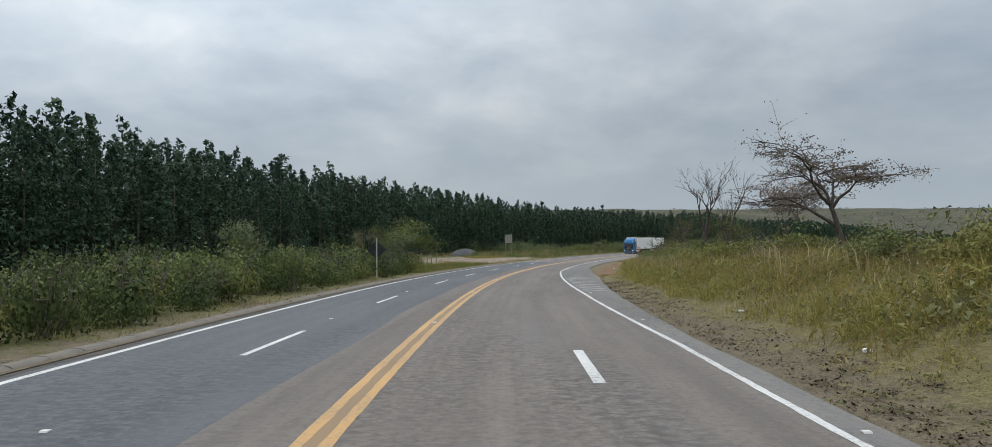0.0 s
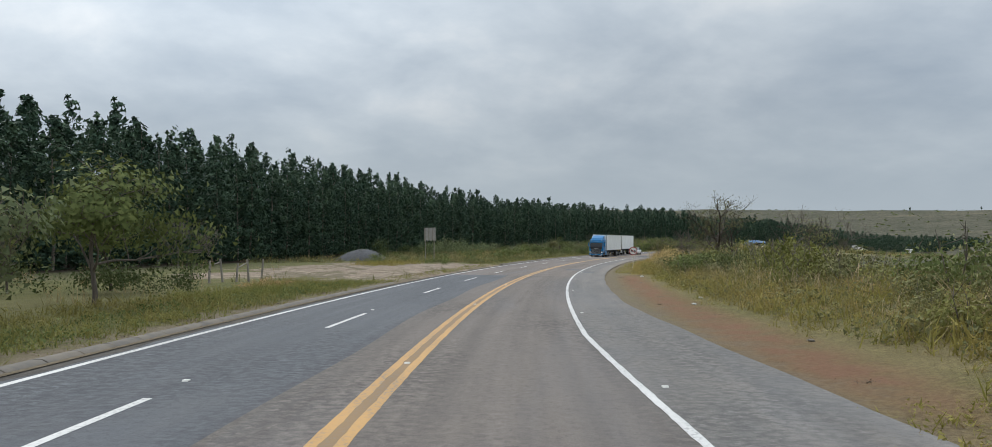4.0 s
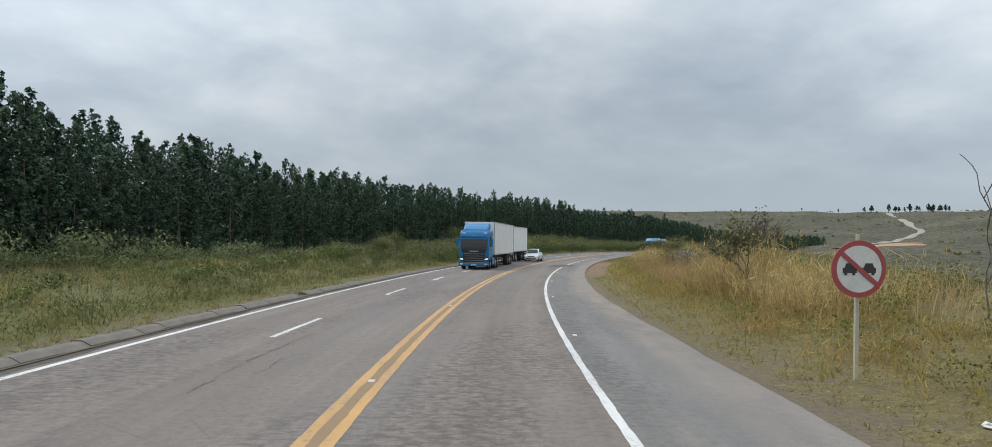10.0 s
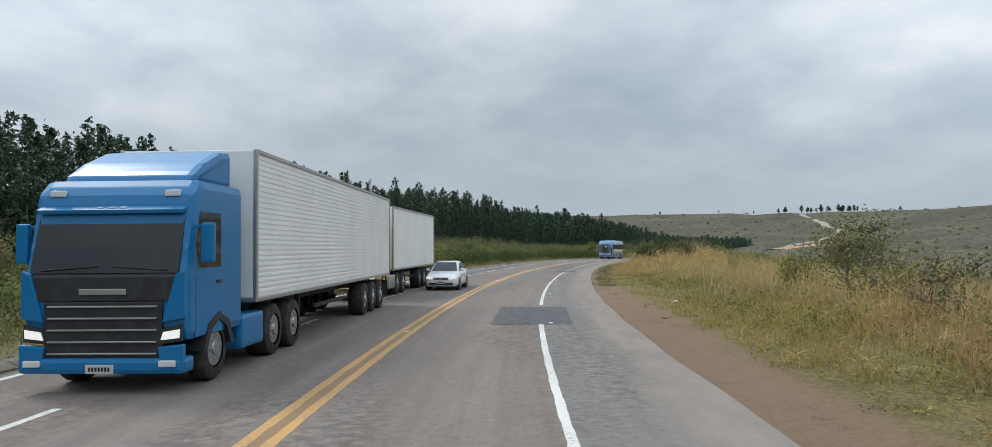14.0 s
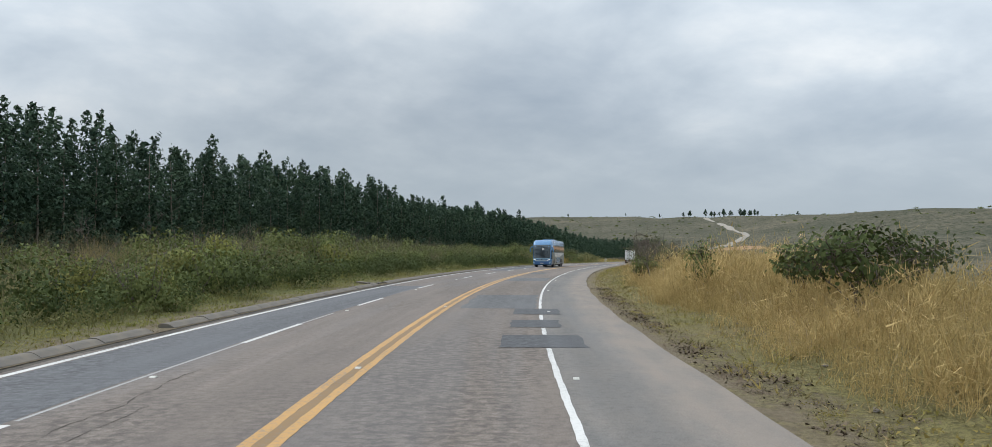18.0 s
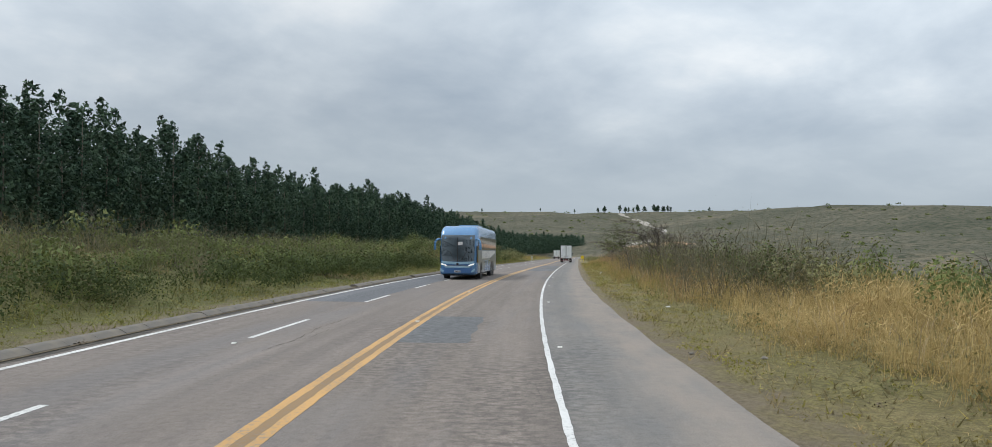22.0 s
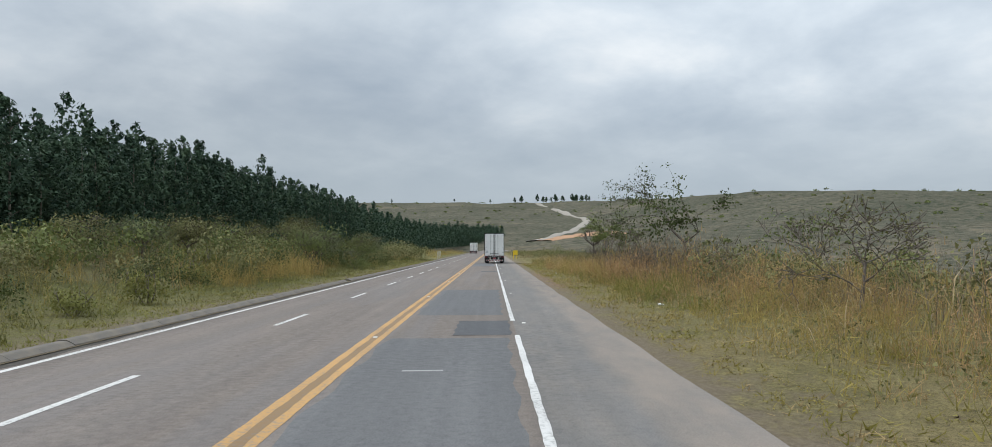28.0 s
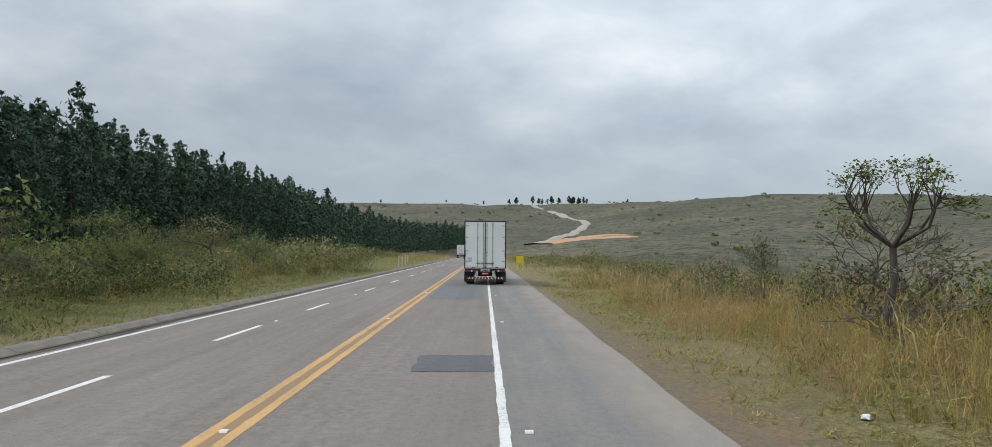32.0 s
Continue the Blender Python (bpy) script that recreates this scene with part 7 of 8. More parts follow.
def semi_truck(m, paint_mat, roof, mirrors, label, trailer_len=14.2, logo="steel", ribbed=True, cooler=True):
    """A cab-over tractor with a box trailer; front of the cab at y = 0, trailer behind."""
    t = thing("semi_truck", label, "truck", "", m)
    W, top = 2.5, 3.25
    bm = B()
    prism(bm, [(-2.25, 0.75), (-0.08, 0.75), (0.0, 1.0), (0.0, 1.75), (-0.10, 2.15), (-0.28, top - 0.25), (-0.5, top), (-2.25, top)], -W / 2, W / 2, bev=0.15)
    cab = part("cab", bm, M[paint_mat], t)
    bm = B()
    if roof == "high":
        prism(bm, [(-2.2, top - 0.05), (-0.60, top - 0.05), (-0.68, top + 0.10), (-1.1, top + 0.34), (-1.75, top + 0.60), (-2.2, top + 0.64)], -1.05, 1.05, bev=0.12)
    else:
        prism(bm, [(-2.2, top - 0.05), (-0.6, top - 0.05), (-0.85, top + 0.16), (-1.7, top + 0.28), (-2.2, top + 0.28)], -0.8, 0.8, bev=0.06)
    part("roof_deflector", bm, M[paint_mat], t)
    bm = B()
    prism(bm, [(-0.02, 1.80), (0.022, 1.80), (-0.085, 2.20), (-0.245, 2.76), (-0.285, 2.76), (-0.13, 2.20)], -1.13, 1.13)
    ws = part("windscreen", bm, M["glass"], cab, "dark reflecting windscreen")
    bm = B()
    prism(bm, [(-0.24, 2.74), (-0.14, 2.70), (-0.12, 2.76), (-0.25, 2.82)] if paint_mat == "blue" else [(-0.20, 2.66), (0.02, 2.58), (0.05, 2.66), (-0.22, 2.80)], -1.14, 1.14, bev=0.01)
    part("sun_visor", bm, M[paint_mat if paint_mat == "blue" else "glass_grey"], cab)
    bm = B()
    prism(bm, [(-0.03, 1.38), (0.03, 1.38), (0.03, 1.74), (0.0, 1.80), (-0.03, 1.80)], -1.08, 1.08, bev=0.012)
    part("front_panel", bm, M["black"], cab, "glossy dark panel below the windscreen")
    for x in (-0.9, -0.18, 0.0, 0.18, 0.9):
        bm = B()
        bx(bm, (x, -0.30 if abs(x) > 0.5 else -0.20, 3.02 if abs(x) > 0.5 else 2.79), (0.24 if abs(x) > 0.5 else 0.1, 0.08, 0.10 if abs(x) > 0.5 else 0.04), 0.02)
        part("marker_lamp", bm, M["clear_lamp"], cab)
    bm = B()
    prism(bm, [(-0.03, 0.42), (0.035, 0.42), (0.035, 1.36), (-0.03, 1.40)], -0.90, 0.90, bev=0.01)
    gr = part("grille", bm, M["black"], cab, "dark front grille")
    for i in range(5):
        bm = B()
        bx(bm, (0, 0.05, 0.60 + i * 0.175), (1.66, 0.05, 0.028), 0.010)
        part("slat", bm, M["steel" if paint_mat == "blue" else "chassis"], gr)
    bm = B()
    bx(bm, (0, 0.045, 1.52), (0.72, 0.02, 0.09), 0.01)
    part("badge", bm, M[logo], gr, "plain metal badge")
    bm = B()
    bx(bm, (0, -0.10, 0.42), (W, 0.40, 0.24), 0.07)
    bp = part("front_bumper", bm, M[paint_mat], t)
    bm = B()
    bx(bm, (0, 0.11, 0.38), (0.42, 0.02, 0.13), 0.005)
    p = part("number_plate", bm, M["plate"], bp)
    bars(p, 0, 0.123, 0.38, 0.34, 0.06, 7, "chassis")
    for x in (-1, 1):
        bm = B()
        prism(bm, [(x * 0.86, 0.74), (x * 1.20, 0.78), (x * 1.20, 1.04), (x * 0.90, 0.96)], 0.0, 0.045, axis="y")
        hl = part("headlamp", bm, M["black"], t, "dark headlamp unit with a lit strip")
        bm = B()
        prism(bm, [(x * 0.89, 0.80), (x * 1.17, 0.83), (x * 1.18, 0.96), (x * 0.93, 0.92)], 0.04, 0.06, axis="y")
        part("lamp_strip", bm, M["headlamp"], hl)
        bm = B()
        prism(bm, [(x * 0.90, 0.42), (x * 1.24, 0.42), (x * 1.24, 0.74), (x * 0.86, 0.70)], -0.02, 0.09, axis="y", bev=0.02)
        part("corner_panel", bm, M[paint_mat], t)
        bm = B()
        prism(bm, [(x * 0.90, 1.06), (x * 1.245, 1.12), (x * 1.245, 1.84), (x * 1.10, 1.78)], -0.04, 0.055, axis="y", bev=0.02)
        part("air_deflector", bm, M[paint_mat], cab)
        bm = B()
        cyl(bm, (x * 0.95, 0.03, 1.84), (x * 0.12, 0.01, 1.90), 0.012, None, 6)
        part("wiper", bm, M["black"], cab)
        bm = B()
        bx(bm, (x * 1.02, 0.12, 0.46), (0.26, 0.04, 0.1), 0.02)
        part("fog_lamp", bm, M["clear_lamp" if paint_mat == "blue" else "amber"], bp)
        bm = B()
        bx(bm, (x * (W / 2 + 0.20), -0.30, 2.25), (0.20, 0.12, 0.62), 0.04)
        bx(bm, (x * (W / 2 + 0.08), -0.34, 2.5), (0.24, 0.04, 0.05), 0.01)
        part("mirror", bm, M[mirrors], t)
        bm = B()
        prism(bm, [(-0.42, 1.86), (-0.32, 2.2), (-0.45, 2.74), (-1.25, 2.74), (-1.25, 1.86)], x * (W / 2 + 0.004), x * (W / 2 - 0.03))
        part("side_window", bm, M["glass"], cab)
        bm = B()
        prism(bm, [(-0.3, 0.8), (-0.3, 1.76), (-1.3, 1.76), (-1.3, 0.8)], x * (W / 2 + 0.006), x * (W / 2 - 0.02), bev=0.004)
        d = part("cab_door", bm, M[paint_mat], cab)
        bm = B()
        bx(bm, (x * (W / 2 + 0.02), -1.15, 1.62), (0.03, 0.18, 0.05), 0.01)
        part("handle", bm, M["black"], d)
        bm = B()
        prism(bm, [(-0.55, 0.55), (-0.75, 0.95), (-1.15, 1.12), (-1.55, 0.95), (-1.75, 0.55), (-1.62, 0.55), (-1.45, 0.86), (-1.15, 1.0), (-0.85, 0.86), (-0.68, 0.55)], x * (W / 2 + 0.03), x * (W / 2 - 0.3))
        part("wheel_arch", bm, M["black"], t)
        bm = B()
        bx(bm, (x * 1.02, -2.75, 0.66), (0.46, 1.15, 0.62), 0.08)
        part("side_skirt", bm, M[paint_mat if paint_mat == "blue" else "steel"], t, "side fairing over the fuel tank")
        wheel(t, x * 1.05, -1.15, 0.52, 0.32)
        for y in (-4.0, -5.3):
            wheel(t, x * 0.98, y, 0.52, 0.5)
    bm = B()
    bx(bm, (0, -3.6, 0.85), (0.9, 4.6, 0.3), 0.03)
    part("tractor_chassis", bm, M["chassis"], t)
    # trailer
    y0, y1, z0, z1 = -2.75, -2.75 - trailer_len, 1.22, 4.02
    bm = B()
    bx(bm, (0, (y0 + y1) / 2, (z0 + z1) / 2), (2.56, trailer_len, z1 - z0), 0.03)
    tr = part("trailer_body", bm, M["box_white"], t, "white refrigerated trailer body")
    if ribbed:
        for x in (-1, 1):
            bm = B()
            for i in range(26):
                z = z0 + 0.12 + i * 0.102
                bx(bm, (x * 1.285, (y0 + y1) / 2, z), (0.012, trailer_len - 0.3, 0.05))
            part("side_ribs", bm, M["box_white"], tr, "pressed horizontal ribs")
    bm = B()
    bx(bm, (0, (y0 + y1) / 2, z0 - 0.03), (2.6, trailer_len, 0.09), 0.02)
    for x in (-1.28, 1.28):
        for y in (y0 - 0.03, y1 + 0.03):
            bx(bm, (x, y, (z0 + z1) / 2), (0.07, 0.09, z1 - z0), 0.01)
        bx(bm, (x, (y0 + y1) / 2, z1 - 0.02), (0.06, trailer_len, 0.08), 0.01)
    part("trailer_frame", bm, M["steel"], t, "metal edge profiles")
    bm = B()
    bx(bm, (0, (y0 + y1) / 2, 1.02), (1.0, trailer_len - 0.6, 0.3), 0.03)
    for x in (-1.05, 1.05):
        bx(bm, (x, y0 - 6.2, 0.72), (0.06, 3.0, 0.1), 0.01)
        bx(bm, (x * 0.8, y0 - 4.0, 0.75), (0.12, 0.12, 0.9), 0.02)
    part("trailer_chassis", bm, M["chassis"], t)
    if cooler:
        bm = B()
        bx(bm, (0, y0 + 0.28, 3.45), (1.7, 0.5, 0.8), 0.08)
        part("cooling_unit", bm, M["box_white"], t, "refrigeration unit over the cab")
    for x in (-1, 1):
        for y in (y1 + 1.6, y1 + 2.9, y1 + 4.2):
            wheel(t, x * 1.0, y, 0.52, 0.5, "trailer_wheel")
        bm = B()
        bx(bm, (x * 1.0, y1 + 0.5, 0.7), (0.55, 0.02, 0.55), 0.006)
        part("mudflap", bm, M["rubber"], t)
    bm = B()
    bx(bm, (0, y1 + 0.08, 0.55), (2.4, 0.1, 0.14), 0.02)
    part("rear_bumper", bm, M["white_stripe"], t)
    return t


def loft(bm, rings):
    """A closed skin through rings of equally many points, capped at both ends."""
    vs = [[bm.verts.new(p) for p in r] for r in rings]
    n = len(vs[0])
    for a, b in zip(vs, vs[1:]):
        for i in range(n):
            bm.faces.new((a[i], a[(i + 1) % n], b[(i + 1) % n], b[i]))
    bm.faces.new(vs[0][::-1])
    bm.faces.new(vs[-1])
    return bm


def coach(m):
    t = thing("coach_bus", "light blue long-distance coach with large windscreen and horn mirrors", "bus", "", m)
    W = 2.56
    rings = []
    for y, hw, z0, z1 in ((0.02, 1.05, 0.50, 2.4), (-0.06, 1.18, 0.40, 2.8), (-0.25, 1.22, 0.34, 3.15), (-0.6, 1.27, 0.34, 3.5), (-1.2, 1.28, 0.34, 3.68), (-3.0, 1.28, 0.34, 3.72), (-12.6, 1.28, 0.34, 3.72), (-13.4, 1.25, 0.4, 3.6), (-13.6, 1.15, 0.5, 3.4)):
        r = 0.28
        rings.append([(-hw, y, z0 + 0.1), (-hw + 0.06, y, z0), (hw - 0.06, y, z0), (hw, y, z0 + 0.1), (hw, y, z1 - r), (hw - 0.09, y, z1 - 0.09), (hw - r, y, z1), (-hw + r, y, z1), (-hw + 0.09, y, z1 - 0.09), (-hw, y, z1 - r)])
    bm = B()
    loft(bm, rings)
    body = part("body", bm, M["bus_blue"], t, smooth=True)
    # windscreen that follows the raked front
    bm = B()
    front = [(-0.02, 1.22, 1.10), (0.0, 1.6, 1.14), (-0.01, 2.2, 1.14), (-0.08, 2.72, 1.14), (-0.22, 3.02, 1.12)]
    L = [bm.verts.new((-hw, y + 0.03, z)) for y, z, hw in front]
    C = [bm.verts.new((0, y + 0.12, z)) for y, z, hw in front]
    R = [bm.verts.new((hw, y + 0.03, z)) for y, z, hw in front]
    for a, b in ((L, C), (C, R)):
        for i in range(4):
            bm.faces.new((a[i], b[i], b[i + 1], a[i + 1]))
    bmesh.ops.solidify(bm, geom=bm.faces[:], thickness=0.05)
    part("windscreen", bm, M["glass_grey"], t, "tall reflecting windscreen", smooth=True)
    bm = B()
    bx(bm, (0, 0.13, 2.05), (0.04, 0.03, 1.7))
    part("windscreen_bar", bm, M["black"], t)
    for x in (-0.55, 0.45):
        bm = B()
        cyl(bm, (x * 0.4, 0.17, 1.3), (x * 1.2, 0.16, 1.95), 0.015, None, 6)
        part("wiper", bm, M["black"], t)
    bm = B()
    bx(bm, (-0.18, 0.15, 2.45), (0.3, 0.01, 0.22))
    part("route_card", bm, M["white_stripe"], t, "white route card behind the glass")
    bm = B()
    prism(bm, [(-1.05, 0.42), (1.05, 0.42), (1.14, 0.62), (0.9, 0.86), (-0.9, 0.86), (-1.14, 0.62)], 0.0, 0.13, axis="y", bev=0.03)
    bp = part("front_bumper", bm, M["bus_deep"], t, "deep blue bumper")
    bm = B()
    prism(bm, [(-0.72, 0.98), (0.72, 0.98), (0.86, 1.14), (-0.86, 1.14)], 0.02, 0.11, axis="y", bev=0.02)
    part("grille", bm, M["bus_deep"], t)
    bm = B()
    prism(bm, [(-1.06, 1.10), (0, 1.02), (1.06, 1.10), (1.12, 1.24), (0, 1.19), (-1.12, 1.24)], 0.0, 0.125, axis="y", bev=0.02)
    part("front_band", bm, M["bus_pale"], t, "pale blue band below the windscreen")
    bm = B()
    prism(bm, [(-0.8, 0.80), (0.8, 0.80), (0.94, 0.90), (-0.94, 0.90)], 0.02, 0.15, axis="y", bev=0.015)
    part("lower_band", bm, M["bus_pale"], t)
    bm = B()
    bx(bm, (0, 0.12, 0.92), (1.7, 0.04, 0.05), 0.01)
    part("chrome_trim", bm, M["steel"], t)
    bm = B()
    bx(bm, (0, 0.145, 0.56), (0.42, 0.02, 0.13), 0.005)
    p = part("number_plate", bm, M["plate"], bp)
    bars(p, 0, 0.158, 0.56, 0.34, 0.06, 7, "chassis")
    bm = B()
    cyl(bm, (0, 0.10, 1.06), (0, 0.13, 1.06), 0.08, None, 14)
    part("badge", bm, M["chassis"], t)
    for x in (-1, 1):
        bm = B()
        prism(bm, [(x * 0.70, 0.92), (x * 1.10, 1.0), (x * 1.14, 1.12), (x * 0.80, 1.02)], -0.02, 0.12, axis="y")
        part("headlamp", bm, M["headlamp"], t, "lit headlamp")
        # thin panel that carries the sky's reflection as its own grey colour
        bm = B()
        prism(bm, [(-0.95, 0.42), (-13.2, 0.42), (-13.2, 2.02), (-0.95, 2.02)], x * 1.287, x * 1.24, bev=0.004)
        part("side_panel", bm, M["bus_side_sheen"], t, "lower bus side, coloured with the sky's grey sheen")
        bm = B()
        prism(bm, [(x * 0.98, 0.46), (x * 1.16, 0.60), (x * 1.18, 0.78), (x * 0.92, 0.60)], 0.03, 0.14, axis="y", bev=0.015)
        part("fog_lamp", bm, M["bus_pale"], t, "pale fog lamp surround")
        # mirror horn
        bm = B()
        pts = [(x * 1.18, -0.25, 2.72), (x * 1.38, 0.0, 2.74), (x * 1.52, 0.12, 2.60), (x * 1.55, 0.14, 2.40)]
        for a, b in zip(pts, pts[1:]):
            cyl(bm, a, b, 0.07, None, 10)
        bx(bm, (x * 1.55, 0.14, 2.22), (0.16, 0.14, 0.42), 0.05)
        part("mirror", bm, M["bus_blue"], t, "light blue horn-shaped mirror", smooth=True)
        # side glass band of single panes
        for i in range(8):
            y = -1.0 - i * 1.5
            bm = B()
            prism(bm, [(y, 2.05), (y - 1.44, 2.05), (y - 1.44, 2.95), (y, 2.95 if i else 2.75)], x * 1.30, x * 1.24)
            part("side_window", bm, M["glass"], t)
        bm = B()
        prism(bm, [(-0.35, 1.15), (-0.9, 1.15), (-0.9, 2.3), (-0.3, 2.3)], x * 1.295, x * 1.22)
        part("door_window", bm, M["glass"], t)
        bm = B()
        prism(bm, [(-8.3, 1.40), (-12.2, 1.80), (-12.4, 1.95), (-8.2, 1.95)], x * 1.292, x * 1.25)
        part("side_stripe", bm, M["white_stripe"], t, "pale winged swoosh along the side")
        for i in range(9):
            bm = B()
            prism(bm, [(-3.2 - i * 0.56, 1.40), (-3.62 - i * 0.56, 1.40), (-3.66 - i * 0.56, 1.95), (-3.24 - i * 0.56, 1.95)], x * 1.292, x * 1.25)
            part("side_bar", bm, M["white_stripe"], t, "plain pale block on the side")
        for y0 in (-4.4, -6.6):
            bm = B()
            prism(bm, [(y0, 0.5), (y0 - 2.0, 0.5), (y0 - 2.0, 1.25), (y0, 1.25)], x * 1.288, x * 1.25, bev=0.003)
            part("luggage_hatch", bm, M["bus_blue"], t)
        for y in (-2.55, -9.4, -10.75):
            bm = B()
            cyl(bm, (x * 1.0, y, 0.55), (x * 1.292, y, 0.55), 0.62, None, 20)
            part("wheel_arch", bm, M["black"], t)
            wheel(t, x * 1.12, y, 0.5, 0.36)
    bm = B()
    bx(bm, (0, -6.5, 3.78), (1.5, 2.6, 0.2), 0.07)
    part("roof_unit", bm, M["bus_blue"], t)
    bm = B()
    bx(bm, (0, -6.8, 0.34), (2.2, 13.0, 0.16), 0.04)
    part("underside", bm, M["chassis"], t)
    return t


def sedan(m, label, mat="white_car"):
    t = thing("sedan_car", label, "car", "", m)
    # front at y = 0; sections of the lower body
    rings = []
    for y, hw, z0, zb, zt in ((0.02, 0.52, 0.36, 0.48, 0.56), (-0.03, 0.68, 0.24, 0.52, 0.66), (-0.16, 0.79, 0.20, 0.56, 0.74), (-0.45, 0.83, 0.20, 0.60, 0.82), (-1.05, 0.835, 0.20, 0.66, 0.93), (-1.5, 0.835, 0.20, 0.70, 0.97), (-3.2, 0.835, 0.20, 0.72, 1.00), (-3.8, 0.82, 0.22, 0.74, 1.02), (-4.15, 0.76, 0.28, 0.74, 0.98), (-4.22, 0.66, 0.36, 0.7, 0.9)):
        rings.append([(-hw + 0.08, y, z0), (hw - 0.08, y, z0), (hw, y, z0 + 0.12), (hw, y, zb), (hw - 0.05, y, zt - 0.05), (hw - 0.16, y, zt), (-hw + 0.16, y, zt), (-hw + 0.05, y, zt - 0.05), (-hw, y, zb), (-hw, y, z0 + 0.12)])
    bm = B()
    loft(bm, rings)
    body = part("body", bm, M[mat], t, smooth=True)
    bm = B()
    cab = []
    for y, hw, z in ((-1.02, 0.70, 0.93), (-1.72, 0.585, 1.40), (-2.1, 0.575, 1.455), (-2.75, 0.57, 1.45), (-3.15, 0.585, 1.38), (-3.72, 0.66, 1.0)):
        cab.append((y, hw, z))
    rr = []
    for y, hw, z in cab:
        rr.append([(-0.74, y, 0.9), (0.74, y, 0.9), (hw + 0.06, y, max(z - 0.1, 0.905)), (hw - 0.06, y, z), (-hw + 0.06, y, z), (-hw - 0.06, y, max(z - 0.1, 0.905))])
    loft(bm, rr)
    part("roof", bm, M[mat], body, smooth=True)

    def pane(name, pts, mat="glass_grey"):
        b = B()
        b.faces.new([b.verts.new(p) for p in pts])
        bmesh.ops.solidify(b, geom=b.faces[:], thickness=0.02)
        return part(name, b, M[mat], t)

    pane("windscreen", [(-0.66, -1.03, 0.975), (0.66, -1.03, 0.975), (0.53, -1.68, 1.395), (-0.53, -1.68, 1.395)])
    pane("rear_window", [(-0.58, -3.68, 1.06), (0.58, -3.68, 1.06), (0.5, -3.2, 1.375), (-0.5, -3.2, 1.375)])
    for x in (-1, 1):
        pane("side_window", [(x * 0.775, -1.35, 0.99), (x * 0.775, -2.3, 1.0), (x * 0.665, -2.3, 1.37), (x * 0.67, -1.78, 1.34)], "glass")
        pane("side_window", [(x * 0.775, -2.38, 1.0), (x * 0.77, -3.25, 1.02), (x * 0.67, -3.0, 1.33), (x * 0.665, -2.38, 1.37)], "glass")
        b = B()
        bx(b, (x * 0.90, -1.35, 1.02), (0.19, 0.11, 0.13), 0.04)
        part("mirror", b, M[mat], t, smooth=True)
        b = B()
        prism(b, [(x * 0.40, 0.56), (x * 0.70, 0.58), (x * 0.78, 0.70), (x * 0.52, 0.70)], -0.18, 0.005, axis="y", bev=0.015)
        part("headlamp", b, M["headlamp"], t, "lit headlamp")
        for i, y in enumerate((-1.75, -2.85)):
            b = B()
            bx(b, (x * 0.845, y, 0.80), (0.02, 0.16, 0.03), 0.008)
            part("door_handle", b, M[mat], t)
        for y in (-0.78, -3.3):
            b = B()
            cyl(b, (x * 0.6, y, 0.31), (x * 0.842, y, 0.31), 0.345, None, 20)
            part("wheel_arch", b, M["black"], t)
            wheel(t, x * 0.76, y, 0.29, 0.19)
    b = B()
    bx(b, (0, 0.015, 0.60), (0.74, 0.05, 0.10), 0.02)
    g = part("grille", b, M["black"], t)
    for z in (0.585, 0.62):
        b = B()
        bx(b, (0, 0.045, z), (0.7, 0.02, 0.014))
        part("slat", b, M["steel"], g)
    b = B()
    cyl(b, (0, 0.03, 0.60), (0, 0.06, 0.60), 0.055, None, 14)
    part("badge", b, M["steel"], t)
    b = B()
    bx(b, (0, 0.0, 0.345), (1.22, 0.08, 0.10), 0.03)
    part("lower_grille", b, M["black"], t)
    b = B()
    bx(b, (0, 0.055, 0.42), (0.40, 0.015, 0.13), 0.004)
    p = part("number_plate", b, M["plate"], t)
    bars(p, 0, 0.066, 0.415, 0.32, 0.06, 7, "chassis")
    b = B()
    for x in (-0.3, 0.25):
        cyl(b, (x, -1.08, 1.0), (x + 0.35, -1.12, 1.02), 0.012, None, 6)
    part("wiper", b, M["black"], t)
    return t


box_truck(road_pose(437.5, 2.95))
semi_truck(road_pose(183.2, -3.3, 0, 180), "blue", "high", "blue", "bright blue cab-over truck with ribbed white box trailer", 14.2, "steel", True, False)
semi_truck(road_pose(201.8, -4.5, 0, 180), "yellow", "low", "black", "yellow cab-over truck with plain white box trailer", 10.8, "plate", False)
sedan(road_pose(208.6, -1.75, 0, 180), "silver-white sedan with lit headlamps on the road")
coach(road_pose(317.4, -2.6, 0, 180))
far_truck = box_truck(road_pose(605.0, -4.4, 0, 0))
tagged(far_truck, "far white box truck on the descending road", "truck")

# ---- signs and roadside things ----
M["sign_white"] = plain("white_sign_face", (0.66, 0.66, 0.64), 0.5, 0, 0.4, 0.22, 5.0)
M["sign_red"] = plain("faded_red_sign", (0.38, 0.075, 0.075), 0.5, 0, 0.4, 0.3, 5.0)
M["sign_black"] = plain("black_sign_symbol", (0.035, 0.035, 0.035), 0.6)
M["sign_back"] = plain("dark_sign_back", (0.028, 0.030, 0.030), 0.7, 0, 0.3, 0.4, 4.0)
M["sign_yellow"] = plain("yellow_road_sign", (0.72, 0.50, 0.02), 0.5, 0, 0.4, 0.1, 5.0)
M["old_wood"] = bark("weathered_grey_wood", (0.17, 0.15, 0.125), (0.34, 0.31, 0.27))
M["pale_post"] = plain("pale_painted_post", (0.50, 0.47, 0.37), 0.8, 0, 0.2, 0.35, 3.0)


